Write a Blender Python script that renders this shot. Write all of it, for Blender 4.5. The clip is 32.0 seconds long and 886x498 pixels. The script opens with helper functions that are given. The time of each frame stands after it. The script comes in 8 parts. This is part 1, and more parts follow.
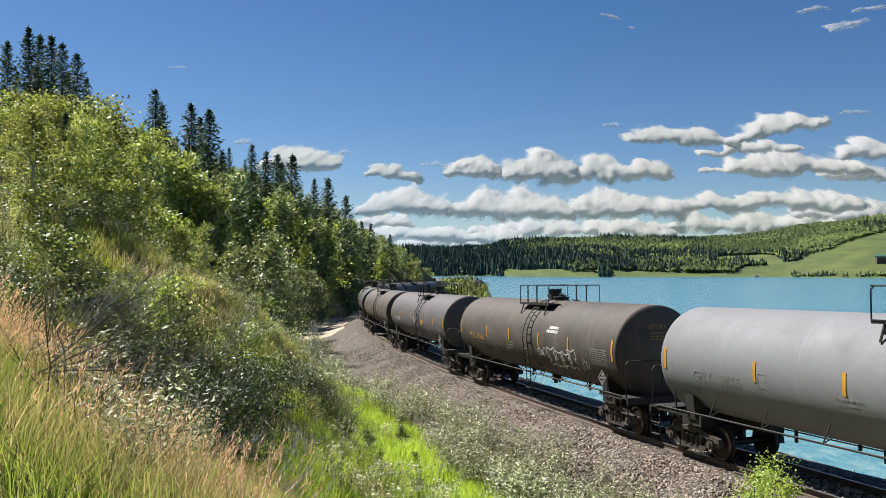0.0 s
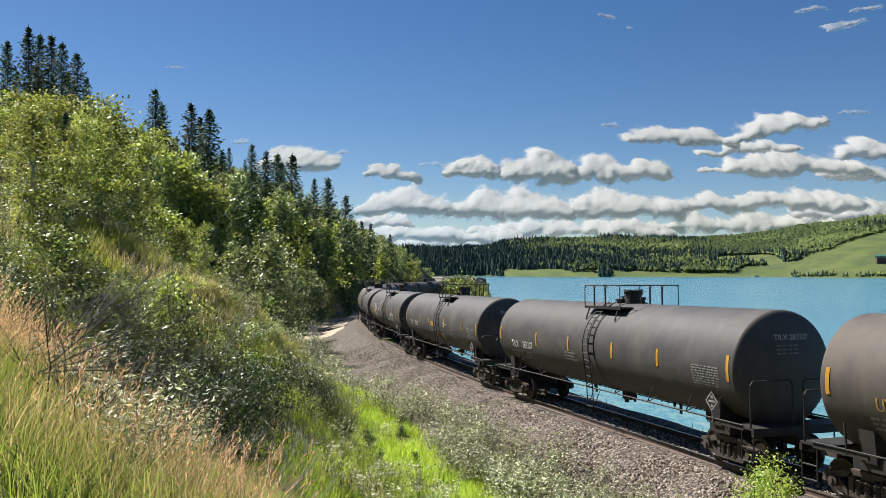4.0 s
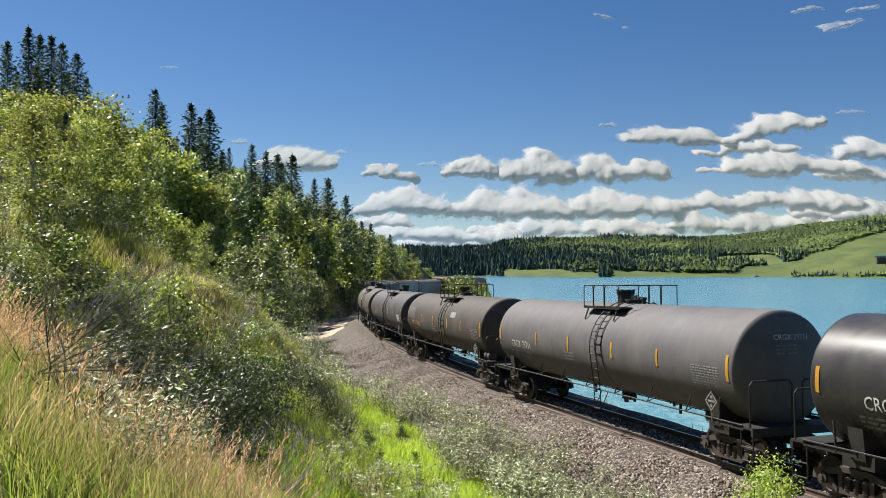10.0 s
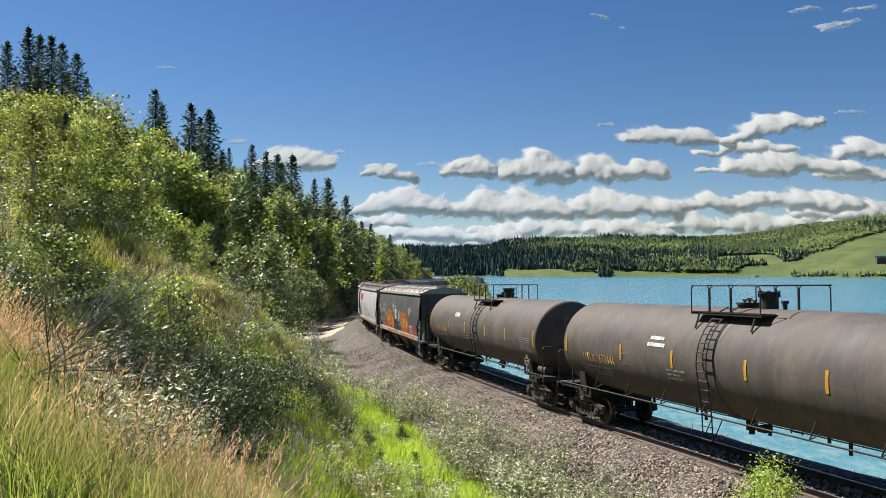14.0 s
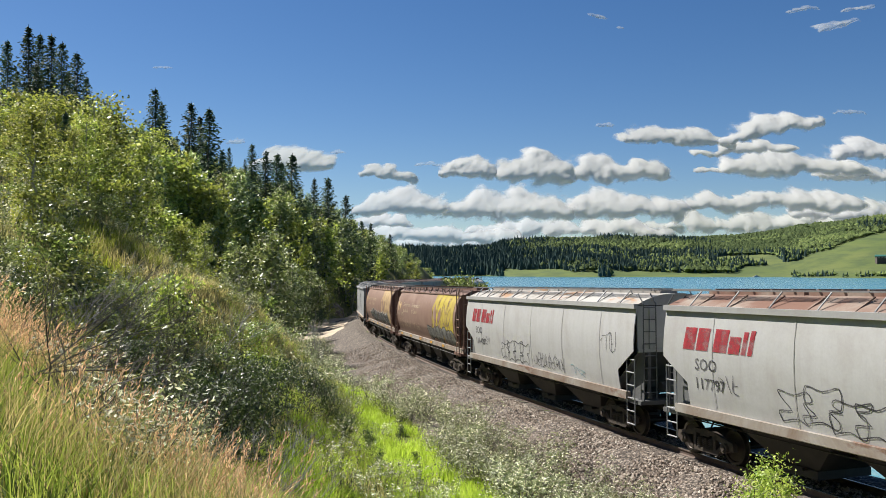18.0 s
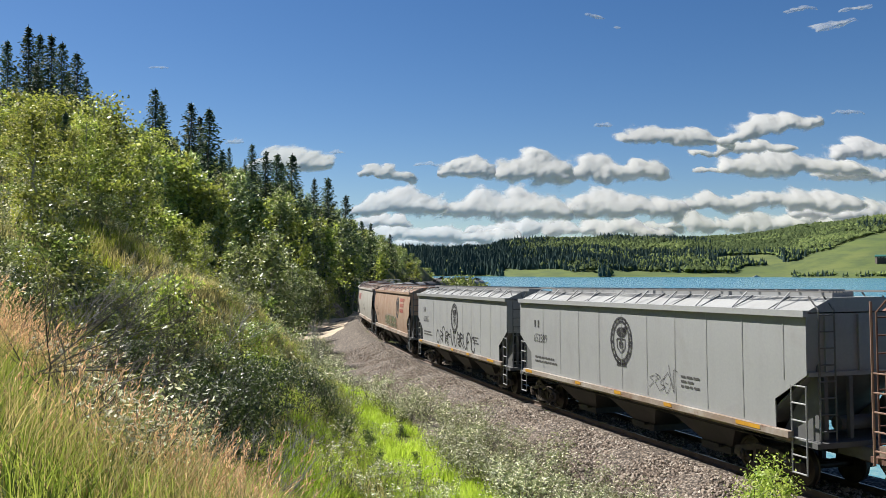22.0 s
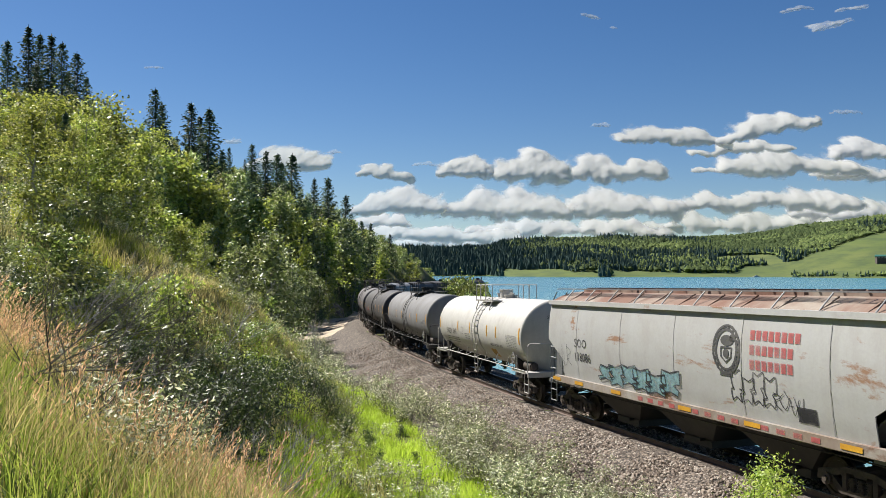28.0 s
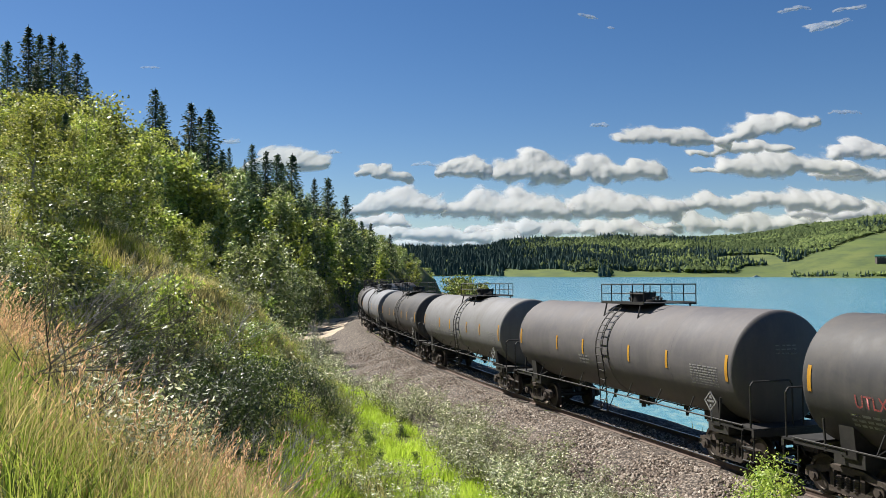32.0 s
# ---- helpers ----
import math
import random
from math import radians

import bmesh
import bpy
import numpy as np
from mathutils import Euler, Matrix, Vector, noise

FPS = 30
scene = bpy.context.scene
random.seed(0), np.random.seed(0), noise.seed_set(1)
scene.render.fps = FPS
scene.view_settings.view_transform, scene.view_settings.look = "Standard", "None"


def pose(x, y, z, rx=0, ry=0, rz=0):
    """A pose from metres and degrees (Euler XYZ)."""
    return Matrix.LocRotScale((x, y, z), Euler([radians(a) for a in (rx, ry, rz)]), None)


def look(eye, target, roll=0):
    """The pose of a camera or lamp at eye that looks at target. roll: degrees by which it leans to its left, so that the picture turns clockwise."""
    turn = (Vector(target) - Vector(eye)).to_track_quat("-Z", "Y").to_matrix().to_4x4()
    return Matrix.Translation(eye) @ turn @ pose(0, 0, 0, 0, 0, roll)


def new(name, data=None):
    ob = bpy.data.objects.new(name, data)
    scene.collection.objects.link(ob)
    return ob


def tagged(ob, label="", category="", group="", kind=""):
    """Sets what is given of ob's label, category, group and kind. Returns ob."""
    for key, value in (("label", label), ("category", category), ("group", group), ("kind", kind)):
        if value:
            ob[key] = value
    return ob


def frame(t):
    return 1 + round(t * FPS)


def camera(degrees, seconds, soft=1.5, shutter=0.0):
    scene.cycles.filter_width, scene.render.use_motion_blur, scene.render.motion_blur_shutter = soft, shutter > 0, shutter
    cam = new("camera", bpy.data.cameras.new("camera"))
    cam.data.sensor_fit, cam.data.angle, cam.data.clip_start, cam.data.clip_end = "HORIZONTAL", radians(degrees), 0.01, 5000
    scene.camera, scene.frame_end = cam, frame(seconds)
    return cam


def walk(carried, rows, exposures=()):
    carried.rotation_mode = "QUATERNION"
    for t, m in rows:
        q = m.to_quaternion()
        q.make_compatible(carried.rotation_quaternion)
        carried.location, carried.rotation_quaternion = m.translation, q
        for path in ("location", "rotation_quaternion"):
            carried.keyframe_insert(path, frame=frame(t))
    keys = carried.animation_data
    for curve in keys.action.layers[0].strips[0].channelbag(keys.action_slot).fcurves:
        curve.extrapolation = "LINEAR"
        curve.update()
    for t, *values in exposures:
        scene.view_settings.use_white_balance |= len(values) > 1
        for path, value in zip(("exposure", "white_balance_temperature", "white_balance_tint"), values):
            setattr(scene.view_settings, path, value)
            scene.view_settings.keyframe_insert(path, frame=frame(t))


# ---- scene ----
EYE_Z = 4.988
cam = camera(56.17, 32.0, soft=0.5)
walk(cam, [(0.0, look((0, 0, EYE_Z), (0, 1469.3, EYE_Z + 38.0))), (32.0, look((0, 0, EYE_Z), (0, 1469.3, EYE_Z + 38.0)))],
     exposures=[(0.0, 1.0), (32.0, 1.0)])

# ---- light ----
SUN_AZ, SUN_EL = math.atan2(-0.8, 0.6), radians(50)
world = bpy.data.worlds.new("sky")
scene.world = world
world.use_nodes = True
wn = world.node_tree
sky = wn.nodes.new("ShaderNodeTexSky")
sky.sky_type, sky.sun_disc = "NISHITA", False
sky.sun_elevation, sky.sun_rotation = SUN_EL, SUN_AZ
sky.altitude, sky.air_density, sky.dust_density, sky.ozone_density = 1100, 1.0, 0.5, 3.2
deep = wn.nodes.new("ShaderNodeHueSaturation")
deep.inputs["Saturation"].default_value = 1.24
deep.inputs["Hue"].default_value = 0.505
deep.inputs["Value"].default_value = 0.9
wn.links.new(sky.outputs[0], deep.inputs["Color"])
wn.links.new(deep.outputs[0], wn.nodes["Background"].inputs[0])
wn.nodes["Background"].inputs[1].default_value = 0.05
sun = new("sun", bpy.data.lights.new("sun", "SUN"))
sun.data.energy, sun.data.angle, sun.data.color = 5.0, radians(0.53), (1.0, 0.955, 0.88)
sun_dir = Vector((math.sin(SUN_AZ) * math.cos(SUN_EL), math.cos(SUN_AZ) * math.cos(SUN_EL), math.sin(SUN_EL)))
sun.matrix_world = look(sun_dir * 80, (0, 0, 0))

# ---- the line of the track: curvature per kilometre along it, travel towards growing s ----
KNOTS = [-760, -420, -300, -190, -178, -166, -160, -120, -100, -85, -70, -55, -40, -20, 0, 20, 90, 560]
KAPPA = [0.0, 0.0, 2.0, 16.0, 16.0, -4.88, -4.88, -5.52, -6.01, -5.73, -3.84, -1.91, -2.55, -2.9, -1.87, -0.85, 0.0, 0.0]
S_STEP = 0.5
S_AXIS = np.arange(-720, 560.01, S_STEP)
S_ZERO = int(720 / S_STEP)


def lay_line():
    kap = np.interp(S_AXIS, KNOTS, KAPPA) / 1000
    turn = np.concatenate([[0], np.cumsum((kap[1:] + kap[:-1]) / 2 * S_STEP)])
    turn = turn - turn[S_ZERO] + 2.79778
    lx = np.concatenate([[0], np.cumsum((np.sin(turn[1:]) + np.sin(turn[:-1])) / 2 * S_STEP)])
    ly = np.concatenate([[0], np.cumsum((np.cos(turn[1:]) + np.cos(turn[:-1])) / 2 * S_STEP)])
    return lx - lx[S_ZERO] + 11.3722, ly - ly[S_ZERO] + 14.0, turn


LINE_X, LINE_Y, LINE_A = lay_line()


def rail_z(s):
    s = np.asarray(s, float)
    return -1.45 * (1 - np.exp(np.minimum(s, 0) / 75.0)) + 0.0193 * 30 * (1 - np.exp(-np.maximum(s, 0) / 30))


def line_at(s, lat=0.0, up=0.0):
    """A point beside the track: lat metres to its hill side, up metres over the rail's top."""
    a = np.interp(s, S_AXIS, LINE_A)
    x = np.interp(s, S_AXIS, LINE_X) + lat * np.cos(a)
    y = np.interp(s, S_AXIS, LINE_Y) - lat * np.sin(a)
    return Vector((float(x), float(y), float(rail_z(s) + up)))


def line_coords(x, y):
    """For arrays of places: their s and lat (positive on the hill side)."""
    x, y = np.asarray(x, float).ravel(), np.asarray(y, float).ravel()
    s, lat = np.empty(len(x)), np.empty(len(x))
    px, py, pa, ps = LINE_X[::4], LINE_Y[::4], LINE_A[::4], S_AXIS[::4]
    for i in range(0, len(x), 4000):
        dx, dy = x[i:i + 4000, None] - px, y[i:i + 4000, None] - py
        k = np.argmin(dx * dx + dy * dy, axis=1)
        r = np.arange(len(k))
        a = pa[k]
        along = dx[r, k] * np.sin(a) + dy[r, k] * np.cos(a)
        across = dx[r, k] * np.cos(a) - dy[r, k] * np.sin(a)
        inner = (k > 0) & (k < len(px) - 1)
        s[i:i + 4000] = ps[k] + along
        lat[i:i + 4000] = np.where(inner, across, np.sign(across) * np.hypot(along, across))
    return s, lat


# ---- the lie of the land ----
WATER_Z = -4.0


def vnoise(x, y, size, seed=0):
    """Smooth value noise of arrays, -1 to 1."""
    x, y = np.asarray(x, float) / size + 37.3 * seed, np.asarray(y, float) / size - 11.7 * seed
    ix, iy = np.floor(x), np.floor(y)
    fx, fy = x - ix, y - iy
    fx, fy = fx * fx * (3 - 2 * fx), fy * fy * (3 - 2 * fy)

    def h(a, b):
        v = np.sin(a * 127.1 + b * 311.7 + seed * 17.17) * 43758.5453
        return 2 * (v - np.floor(v)) - 1
    return (h(ix, iy) * (1 - fx) + h(ix + 1, iy) * fx) * (1 - fy) + (h(ix, iy + 1) * (1 - fx) + h(ix + 1, iy + 1) * fx) * fy


SHORE_R, RIDGE_R = 1200.0, 1950.0
AZ_PX = [300, 700, 830, 960, 1060, 1160, 1300, 1450, 1568, 2200, 3200]
RIDGE_H = [40, 44, 48, 64, 72, 80, 86, 94, 98, 95, 60]


def far_land(x, y):
    r = np.hypot(x, y)
    ax = 784 + 1469.3 * np.clip(x / np.maximum(y, 1.0), -6, 6)
    ax = np.where(y > 1, ax, np.where(x > 0, 9000.0, -9000.0))
    shore = SHORE_R + 50 * vnoise(ax, ax * 0, 150, 3) + np.interp(ax, [700, 860, 920, 1050, 1120, 1568], [60, 60, -70, -70, 0, -120])
    f = (r - shore) / (RIDGE_R - SHORE_R)
    hr = np.interp(ax, AZ_PX, RIDGE_H)
    rise = np.clip(f, 0, 1)
    # a flat strip by the water, then the slope
    flat = np.interp(ax, [700, 860, 920, 1040, 1100, 1568], [0.0, 0.0, 0.10, 0.05, 0.13, 0.2])
    up = np.clip((rise - flat) / (1 - flat), 0, 1)
    z = WATER_Z + np.minimum(rise * 40, 4) + hr * up ** 0.9 + np.where(rise > 0, up * (13 * vnoise(x, y, 240, 5) + 6 * vnoise(x, y, 110, 6)), 0)
    z = np.where(f > 1, z - np.clip(f - 1, 0, 3) * 25, z)
    return np.where(f < 0, -9.0, z), f, ax


SPUR = [(-20, 33, 1.8), (-13, 32, 1.8), (-9, 31, 1.7), (-6.4, 35.5, 1.5), (-5.6, 39, 0.9)]


def spur_bump(x, y):
    best = np.zeros(np.shape(x))
    for (xa, ya, ha), (xb, yb, hb) in zip(SPUR[:-1], SPUR[1:]):
        ll = (xb - xa) ** 2 + (yb - ya) ** 2
        t = np.clip(((x - xa) * (xb - xa) + (y - ya) * (yb - ya)) / ll, 0, 1)
        d2 = (x - xa - t * (xb - xa)) ** 2 + (y - ya - t * (yb - ya)) ** 2
        best = np.maximum(best, (ha + t * (hb - ha)) * np.exp(-d2 / 8.5))
    return best


LAT_KEYS = [-60, -17, -8, -3.4, -1.7, 0, 1.7, 4.2, 5.6, 8.5, 14, 40, 62, 90, 200]
LAT_Z = [-14, -7.5, -4.0, -0.62, -0.22, -0.20, -0.22, -1.0, -1.25, -1.2, 2.6, 17.5, 27, 30, 34]


def ground_z(x, y):
    x, y = np.asarray(x, float), np.asarray(y, float)
    shape = x.shape
    x, y = x.ravel(), y.ravel()
    far, f, ax = far_land(x, y)
    z = far.copy()
    near = np.hypot(x, y) < 900
    s, lat = line_coords(x[near], y[near])
    spit = np.exp(-((s + 148) / 22) ** 2)
    lat2 = np.where(lat < -3.4, -3.4 + (lat + 3.4) / (1 + 4.5 * spit), lat)
    zn = np.interp(lat2, LAT_KEYS, LAT_Z) + rail_z(np.clip(s, -720, 560))
    rough = np.clip((lat - 6) / 6, 0, 1)
    zn = zn + rough * (1.1 * vnoise(x[near], y[near], 9, 1) + 0.35 * vnoise(x[near], y[near], 3, 2)) + spur_bump(x[near], y[near])
    zn = zn - 1.9 * np.exp(-((x[near] + 6.5) ** 2 / 34 + (y[near] - 17.5) ** 2 / 42)) - 1.0 * np.exp(-((x[near] + 6.5) ** 2 / 22 + (y[near] - 23) ** 2 / 14))
    zn = zn + np.clip((lat - 25) / 20, 0, 1) * 3.0 * vnoise(x[near], y[near], 30, 4)
    zn = zn + np.clip((-70 - s) / 45, 0, 1) * np.interp(lat, [8.0, 10.5, 20, 38, 52], [0.0, 3.4, 5.4, 4.6, 0.0])
    fade = np.clip((np.hypot(x[near], y[near]) - 650) / 250, 0, 1)
    z[near] = zn * (1 - fade) + z[near] * fade
    return z.reshape(shape)


def gz(x, y):
    return float(ground_z(np.array([x]), np.array([y]))[0])


# ---- small builders ----
def box(bm, x, y, z, sx, sy, sz, m=None):
    """A box round (x, y, z)."""
    made = bmesh.ops.create_cube(bm, size=1.0, matrix=Matrix.Translation((x, y, z)) @ (m or Matrix()) @ Matrix.Diagonal((sx, sy, sz, 1)))
    return made["verts"]


def rod(bm, a, b, r, seg=6, r2=None):
    """A round bar from a to b."""
    a, b = Vector(a), Vector(b)
    d = b - a
    m = Matrix.Translation((a + b) / 2) @ d.to_track_quat("Z", "Y").to_matrix().to_4x4()
    bmesh.ops.create_cone(bm, cap_ends=True, segments=seg, radius1=r, radius2=r if r2 is None else r2, depth=d.length, matrix=m)


def rods(bm, pts, r, seg=6):
    for a, b in zip(pts[:-1], pts[1:]):
        rod(bm, a, b, r, seg)


def prism(bm, outline, y0, y1, axis="y"):
    """A flat shape of (u, z) points, pushed through from y0 to y1."""
    pt = (lambda u, v, w: (u, w, v)) if axis == "y" else (lambda u, v, w: (w, u, v))
    a = [bm.verts.new(pt(u, v, y0)) for u, v in outline]
    b = [bm.verts.new(pt(u, v, y1)) for u, v in outline]
    n = len(a)
    bm.faces.new(a)
    bm.faces.new(b[::-1])
    for i in range(n):
        bm.faces.new((a[(i + 1) % n], a[i], b[i], b[(i + 1) % n]))


def lathe_x(bm, profile, cz, seg=40):
    """Rings of (x, radius) round the long axis at height cz."""
    rings = []
    for x, r in profile:
        if r < 1e-4:
            rings.append([bm.verts.new((x, 0, cz))])
        else:
            rings.append([bm.verts.new((x, r * math.cos(2 * math.pi * i / seg), cz + r * math.sin(2 * math.pi * i / seg))) for i in range(seg)])
    for p, q in zip(rings[:-1], rings[1:]):
        for i in range(seg):
            j = (i + 1) % seg
            f = [p[i % len(p)], q[i % len(q)], q[j % len(q)], p[j % len(p)]]
            f = [v for k, v in enumerate(f) if v not in f[:k]]
            if len(f) > 2:
                bm.faces.new(f)


def finish(bm, name, smooth=None):
    bmesh.ops.recalc_face_normals(bm, faces=bm.faces)
    me = bpy.data.meshes.new(name)
    bm.to_mesh(me)
    bm.free()
    if smooth:
        me.shade_smooth()
        if smooth < 170:
            me.set_sharp_from_angle(angle=radians(smooth))
    return me


def part(name, bm, mat, parent, label="", smooth=None):
    """Links a bmesh or a ready mesh as one object under a thing."""
    me = bm if isinstance(bm, bpy.types.Mesh) else finish(bm, name, smooth)
    if mat and not me.materials:
        me.materials.append(mat)
    ob = new(name, me)
    ob.parent = parent
    if label:
        ob["label"] = label
    return ob


def raw_mesh(name, verts, faces, mat=None, smooth=False):
    """A mesh from arrays: verts n x 3, faces m x 4 or m x 3."""
    verts, faces = np.asarray(verts, np.float32), np.asarray(faces, np.int32)
    me = bpy.data.meshes.new(name)
    k = faces.shape[1]
    me.vertices.add(len(verts))
    me.vertices.foreach_set("co", verts.ravel())
    me.loops.add(faces.size)
    me.loops.foreach_set("vertex_index", faces.ravel())
    me.polygons.add(len(faces))
    me.polygons.foreach_set("loop_start", np.arange(0, faces.size, k, dtype=np.int32))
    me.polygons.foreach_set("use_smooth", np.full(len(faces), smooth))
    me.update(calc_edges=True)
    if mat:
        me.materials.append(mat)
    return me


# ---- materials ----
def mat_base(name, rough=0.6, metal=0.0, spec=0.5):
    m = bpy.data.materials.new(name)
    m.use_nodes = True
    p = m.node_tree.nodes["Principled BSDF"]
    p.inputs["Roughness"].default_value, p.inputs["Metallic"].default_value = rough, metal
    p.inputs["Specular IOR Level"].default_value = spec
    return m, m.node_tree, p


def node(nt, kind, **values):
    n = nt.nodes.new("ShaderNode" + kind)
    for k, v in values.items():
        if k in n.inputs:
            n.inputs[k].default_value = v
    return n


def tex_noise(nt, scale, detail=4.0, rough=0.6, coord="Object", stretch=None, wide=0.0):
    t = nt.nodes.new("ShaderNodeTexCoord")
    out = t.outputs[coord]
    if stretch:
        mp = nt.nodes.new("ShaderNodeMapping")
        mp.inputs["Scale"].default_value = stretch
        nt.links.new(out, mp.inputs[0])
        out = mp.outputs[0]
    n = node(nt, "TexNoise", Scale=scale, Detail=detail, Roughness=rough, Distortion=wide)
    nt.links.new(out, n.inputs["Vector"])
    return n.outputs["Fac"]


def ramp(nt, fac, stops):
    r = nt.nodes.new("ShaderNodeValToRGB")
    while len(r.color_ramp.elements) < len(stops):
        r.color_ramp.elements.new(0.5)
    for e, (pos, col) in zip(r.color_ramp.elements, stops):
        e.position = pos
        e.color = (*col, 1) if len(col) == 3 else col
    nt.links.new(fac, r.inputs[0])
    return r.outputs[0]


def mix(nt, fac, a, b, blend="MIX"):
    m = nt.nodes.new("ShaderNodeMix")
    m.data_type, m.blend_type = "RGBA", blend
    for socket, v in ((m.inputs[0], fac), (m.inputs[6], a), (m.inputs[7], b)):
        if hasattr(v, "links"):
            nt.links.new(v, socket)
        else:
            socket.default_value = v if isinstance(v, float) else (*v, 1)
    return m.outputs[2]


def bump(nt, p, height, strength=0.3, dist=0.02):
    b = node(nt, "Bump", Strength=strength, Distance=dist)
    nt.links.new(height, b.inputs["Height"])
    nt.links.new(b.outputs[0], p.inputs["Normal"])


def g3(v):
    return (v, v, v)


def two_tone(name, c1, c2, scale, rough=0.6, metal=0.0, bump_s=0.2, bump_d=0.01, fine=8.0, stretch=None, spec=0.5):
    m, nt, p = mat_base(name, rough, metal, spec)
    big = tex_noise(nt, scale, 5, 0.65, stretch=stretch)
    small = tex_noise(nt, scale * fine, 3, 0.7)
    c = ramp(nt, big, [(0.3, c1), (0.7, c2)])
    c = mix(nt, 0.5, c, ramp(nt, small, [(0.25, g3(0.7)), (0.75, g3(1.0))]), "MULTIPLY")
    nt.links.new(c, p.inputs["Base Color"])
    bump(nt, p, small, bump_s, bump_d)
    return m


def car_paint(name, clean, dirt, rough=0.42, dirt_lo=0.42, dirt_hi=0.75, streak=0.5, rust=None, rust_at=0.62):
    """Weathered paint: runs and soot down the sides, a dusty belly, optional rust patches."""
    m, nt, p = mat_base(name, rough, 0.0, 0.35)
    streaks = tex_noise(nt, 1.0, 5, 0.6, stretch=(3.5, 3.5, 0.35))
    cloud = tex_noise(nt, 0.55, 5, 0.65, wide=0.6)
    fine = tex_noise(nt, 14, 3, 0.7)
    rnd = nt.nodes.new("ShaderNodeObjectInfo").outputs["Random"]
    v = node(nt, "Math")
    v.operation = "ADD"
    nt.links.new(rnd, v.inputs[0])
    lift = node(nt, "MapRange", **{"From Min": 0.0, "From Max": 1.0, "To Min": 0.85, "To Max": 1.15})
    nt.links.new(rnd, lift.inputs[0])
    f1 = ramp(nt, cloud, [(dirt_lo, g3(0)), (dirt_hi, g3(1))])
    f2 = ramp(nt, streaks, [(0.45, g3(0)), (0.8, g3(streak))])
    c = mix(nt, f1, clean, dirt)
    c = mix(nt, f2, c, dirt)
    if rust:
        patch = tex_noise(nt, 0.8, 6, 0.7, stretch=(0.6, 1.0, 1.6), wide=0.3)
        c = mix(nt, ramp(nt, patch, [(rust_at, g3(0)), (rust_at + 0.07, g3(0.85))]), c, rust)
    c = mix(nt, 1.0, c, ramp(nt, fine, [(0.2, g3(0.88)), (0.8, g3(1.0))]), "MULTIPLY")
    hs = node(nt, "HueSaturation")
    nt.links.new(c, hs.inputs["Color"])
    nt.links.new(lift.outputs[0], hs.inputs["Value"])
    nt.links.new(hs.outputs[0], p.inputs["Base Color"])
    r = node(nt, "MapRange", **{"From Min": 0.3, "From Max": 0.8, "To Min": rough, "To Max": min(rough + 0.3, 0.9)})
    nt.links.new(cloud, r.inputs[0])
    nt.links.new(r.outputs[0], p.inputs["Roughness"])
    bump(nt, p, cloud, 0.12, 0.02)
    return m


def leaf_mat(name, c1, c2, trans=0.45, rough=0.45, spec=0.4, pale=None, share=0.06):
    """Leaves: colour by leaf and by tree, light through them."""
    m, nt, p = mat_base(name, rough, 0.0, spec)
    geo = nt.nodes.new("ShaderNodeNewGeometry").outputs["Random Per Island"]
    obr = nt.nodes.new("ShaderNodeObjectInfo").outputs["Random"]
    stops = [(0.0, c1), (0.74, c2)]
    # very pale leaves: sun glints put into the colour, and truly whitish leaves
    if pale:
        stops += [(0.98 - share, c2), (1.0 - share, pale)]
    c = ramp(nt, geo, stops)
    hs = node(nt, "HueSaturation")
    hue = node(nt, "MapRange", **{"To Min": 0.48, "To Max": 0.52})
    val = node(nt, "MapRange", **{"To Min": 0.7, "To Max": 1.3})
    nt.links.new(obr, hue.inputs[0])
    nt.links.new(obr, val.inputs[0])
    nt.links.new(hue.outputs[0], hs.inputs["Hue"])
    nt.links.new(val.outputs[0], hs.inputs["Value"])
    nt.links.new(c, hs.inputs["Color"])
    c = hs.outputs[0]
    nt.links.new(c, p.inputs["Base Color"])
    t = node(nt, "BsdfTranslucent")
    nt.links.new(mix(nt, 1.0, c, (1.0, 1.0, 0.7), "MULTIPLY"), t.inputs[0])
    ms = node(nt, "MixShader", Fac=trans)
    nt.links.new(p.outputs[0], ms.inputs[1])
    nt.links.new(t.outputs[0], ms.inputs[2])
    nt.links.new(ms.outputs[0], nt.nodes["Material Output"].inputs[0])
    return m


def spray(name, col, keep=0.55, scale=2.2):
    """Sprayed or stencilled paint: thin and worn through in places."""
    m, nt, p = mat_base(name, 0.6, 0, 0.3)
    big = tex_noise(nt, scale, 5, 0.7)
    c = ramp(nt, tex_noise(nt, scale * 4, 3, 0.7), [(0.25, tuple(0.7 * v for v in col)), (0.75, col)])
    nt.links.new(c, p.inputs["Base Color"])
    tr = node(nt, "BsdfTransparent")
    ms = node(nt, "MixShader")
    nt.links.new(ramp(nt, big, [(0.32, g3(keep * 0.6)), (0.55, g3(min(1.0, keep * 1.5)))]), ms.inputs[0])
    nt.links.new(tr.outputs[0], ms.inputs[1])
    nt.links.new(p.outputs[0], ms.inputs[2])
    nt.links.new(ms.outputs[0], nt.nodes["Material Output"].inputs[0])
    return m


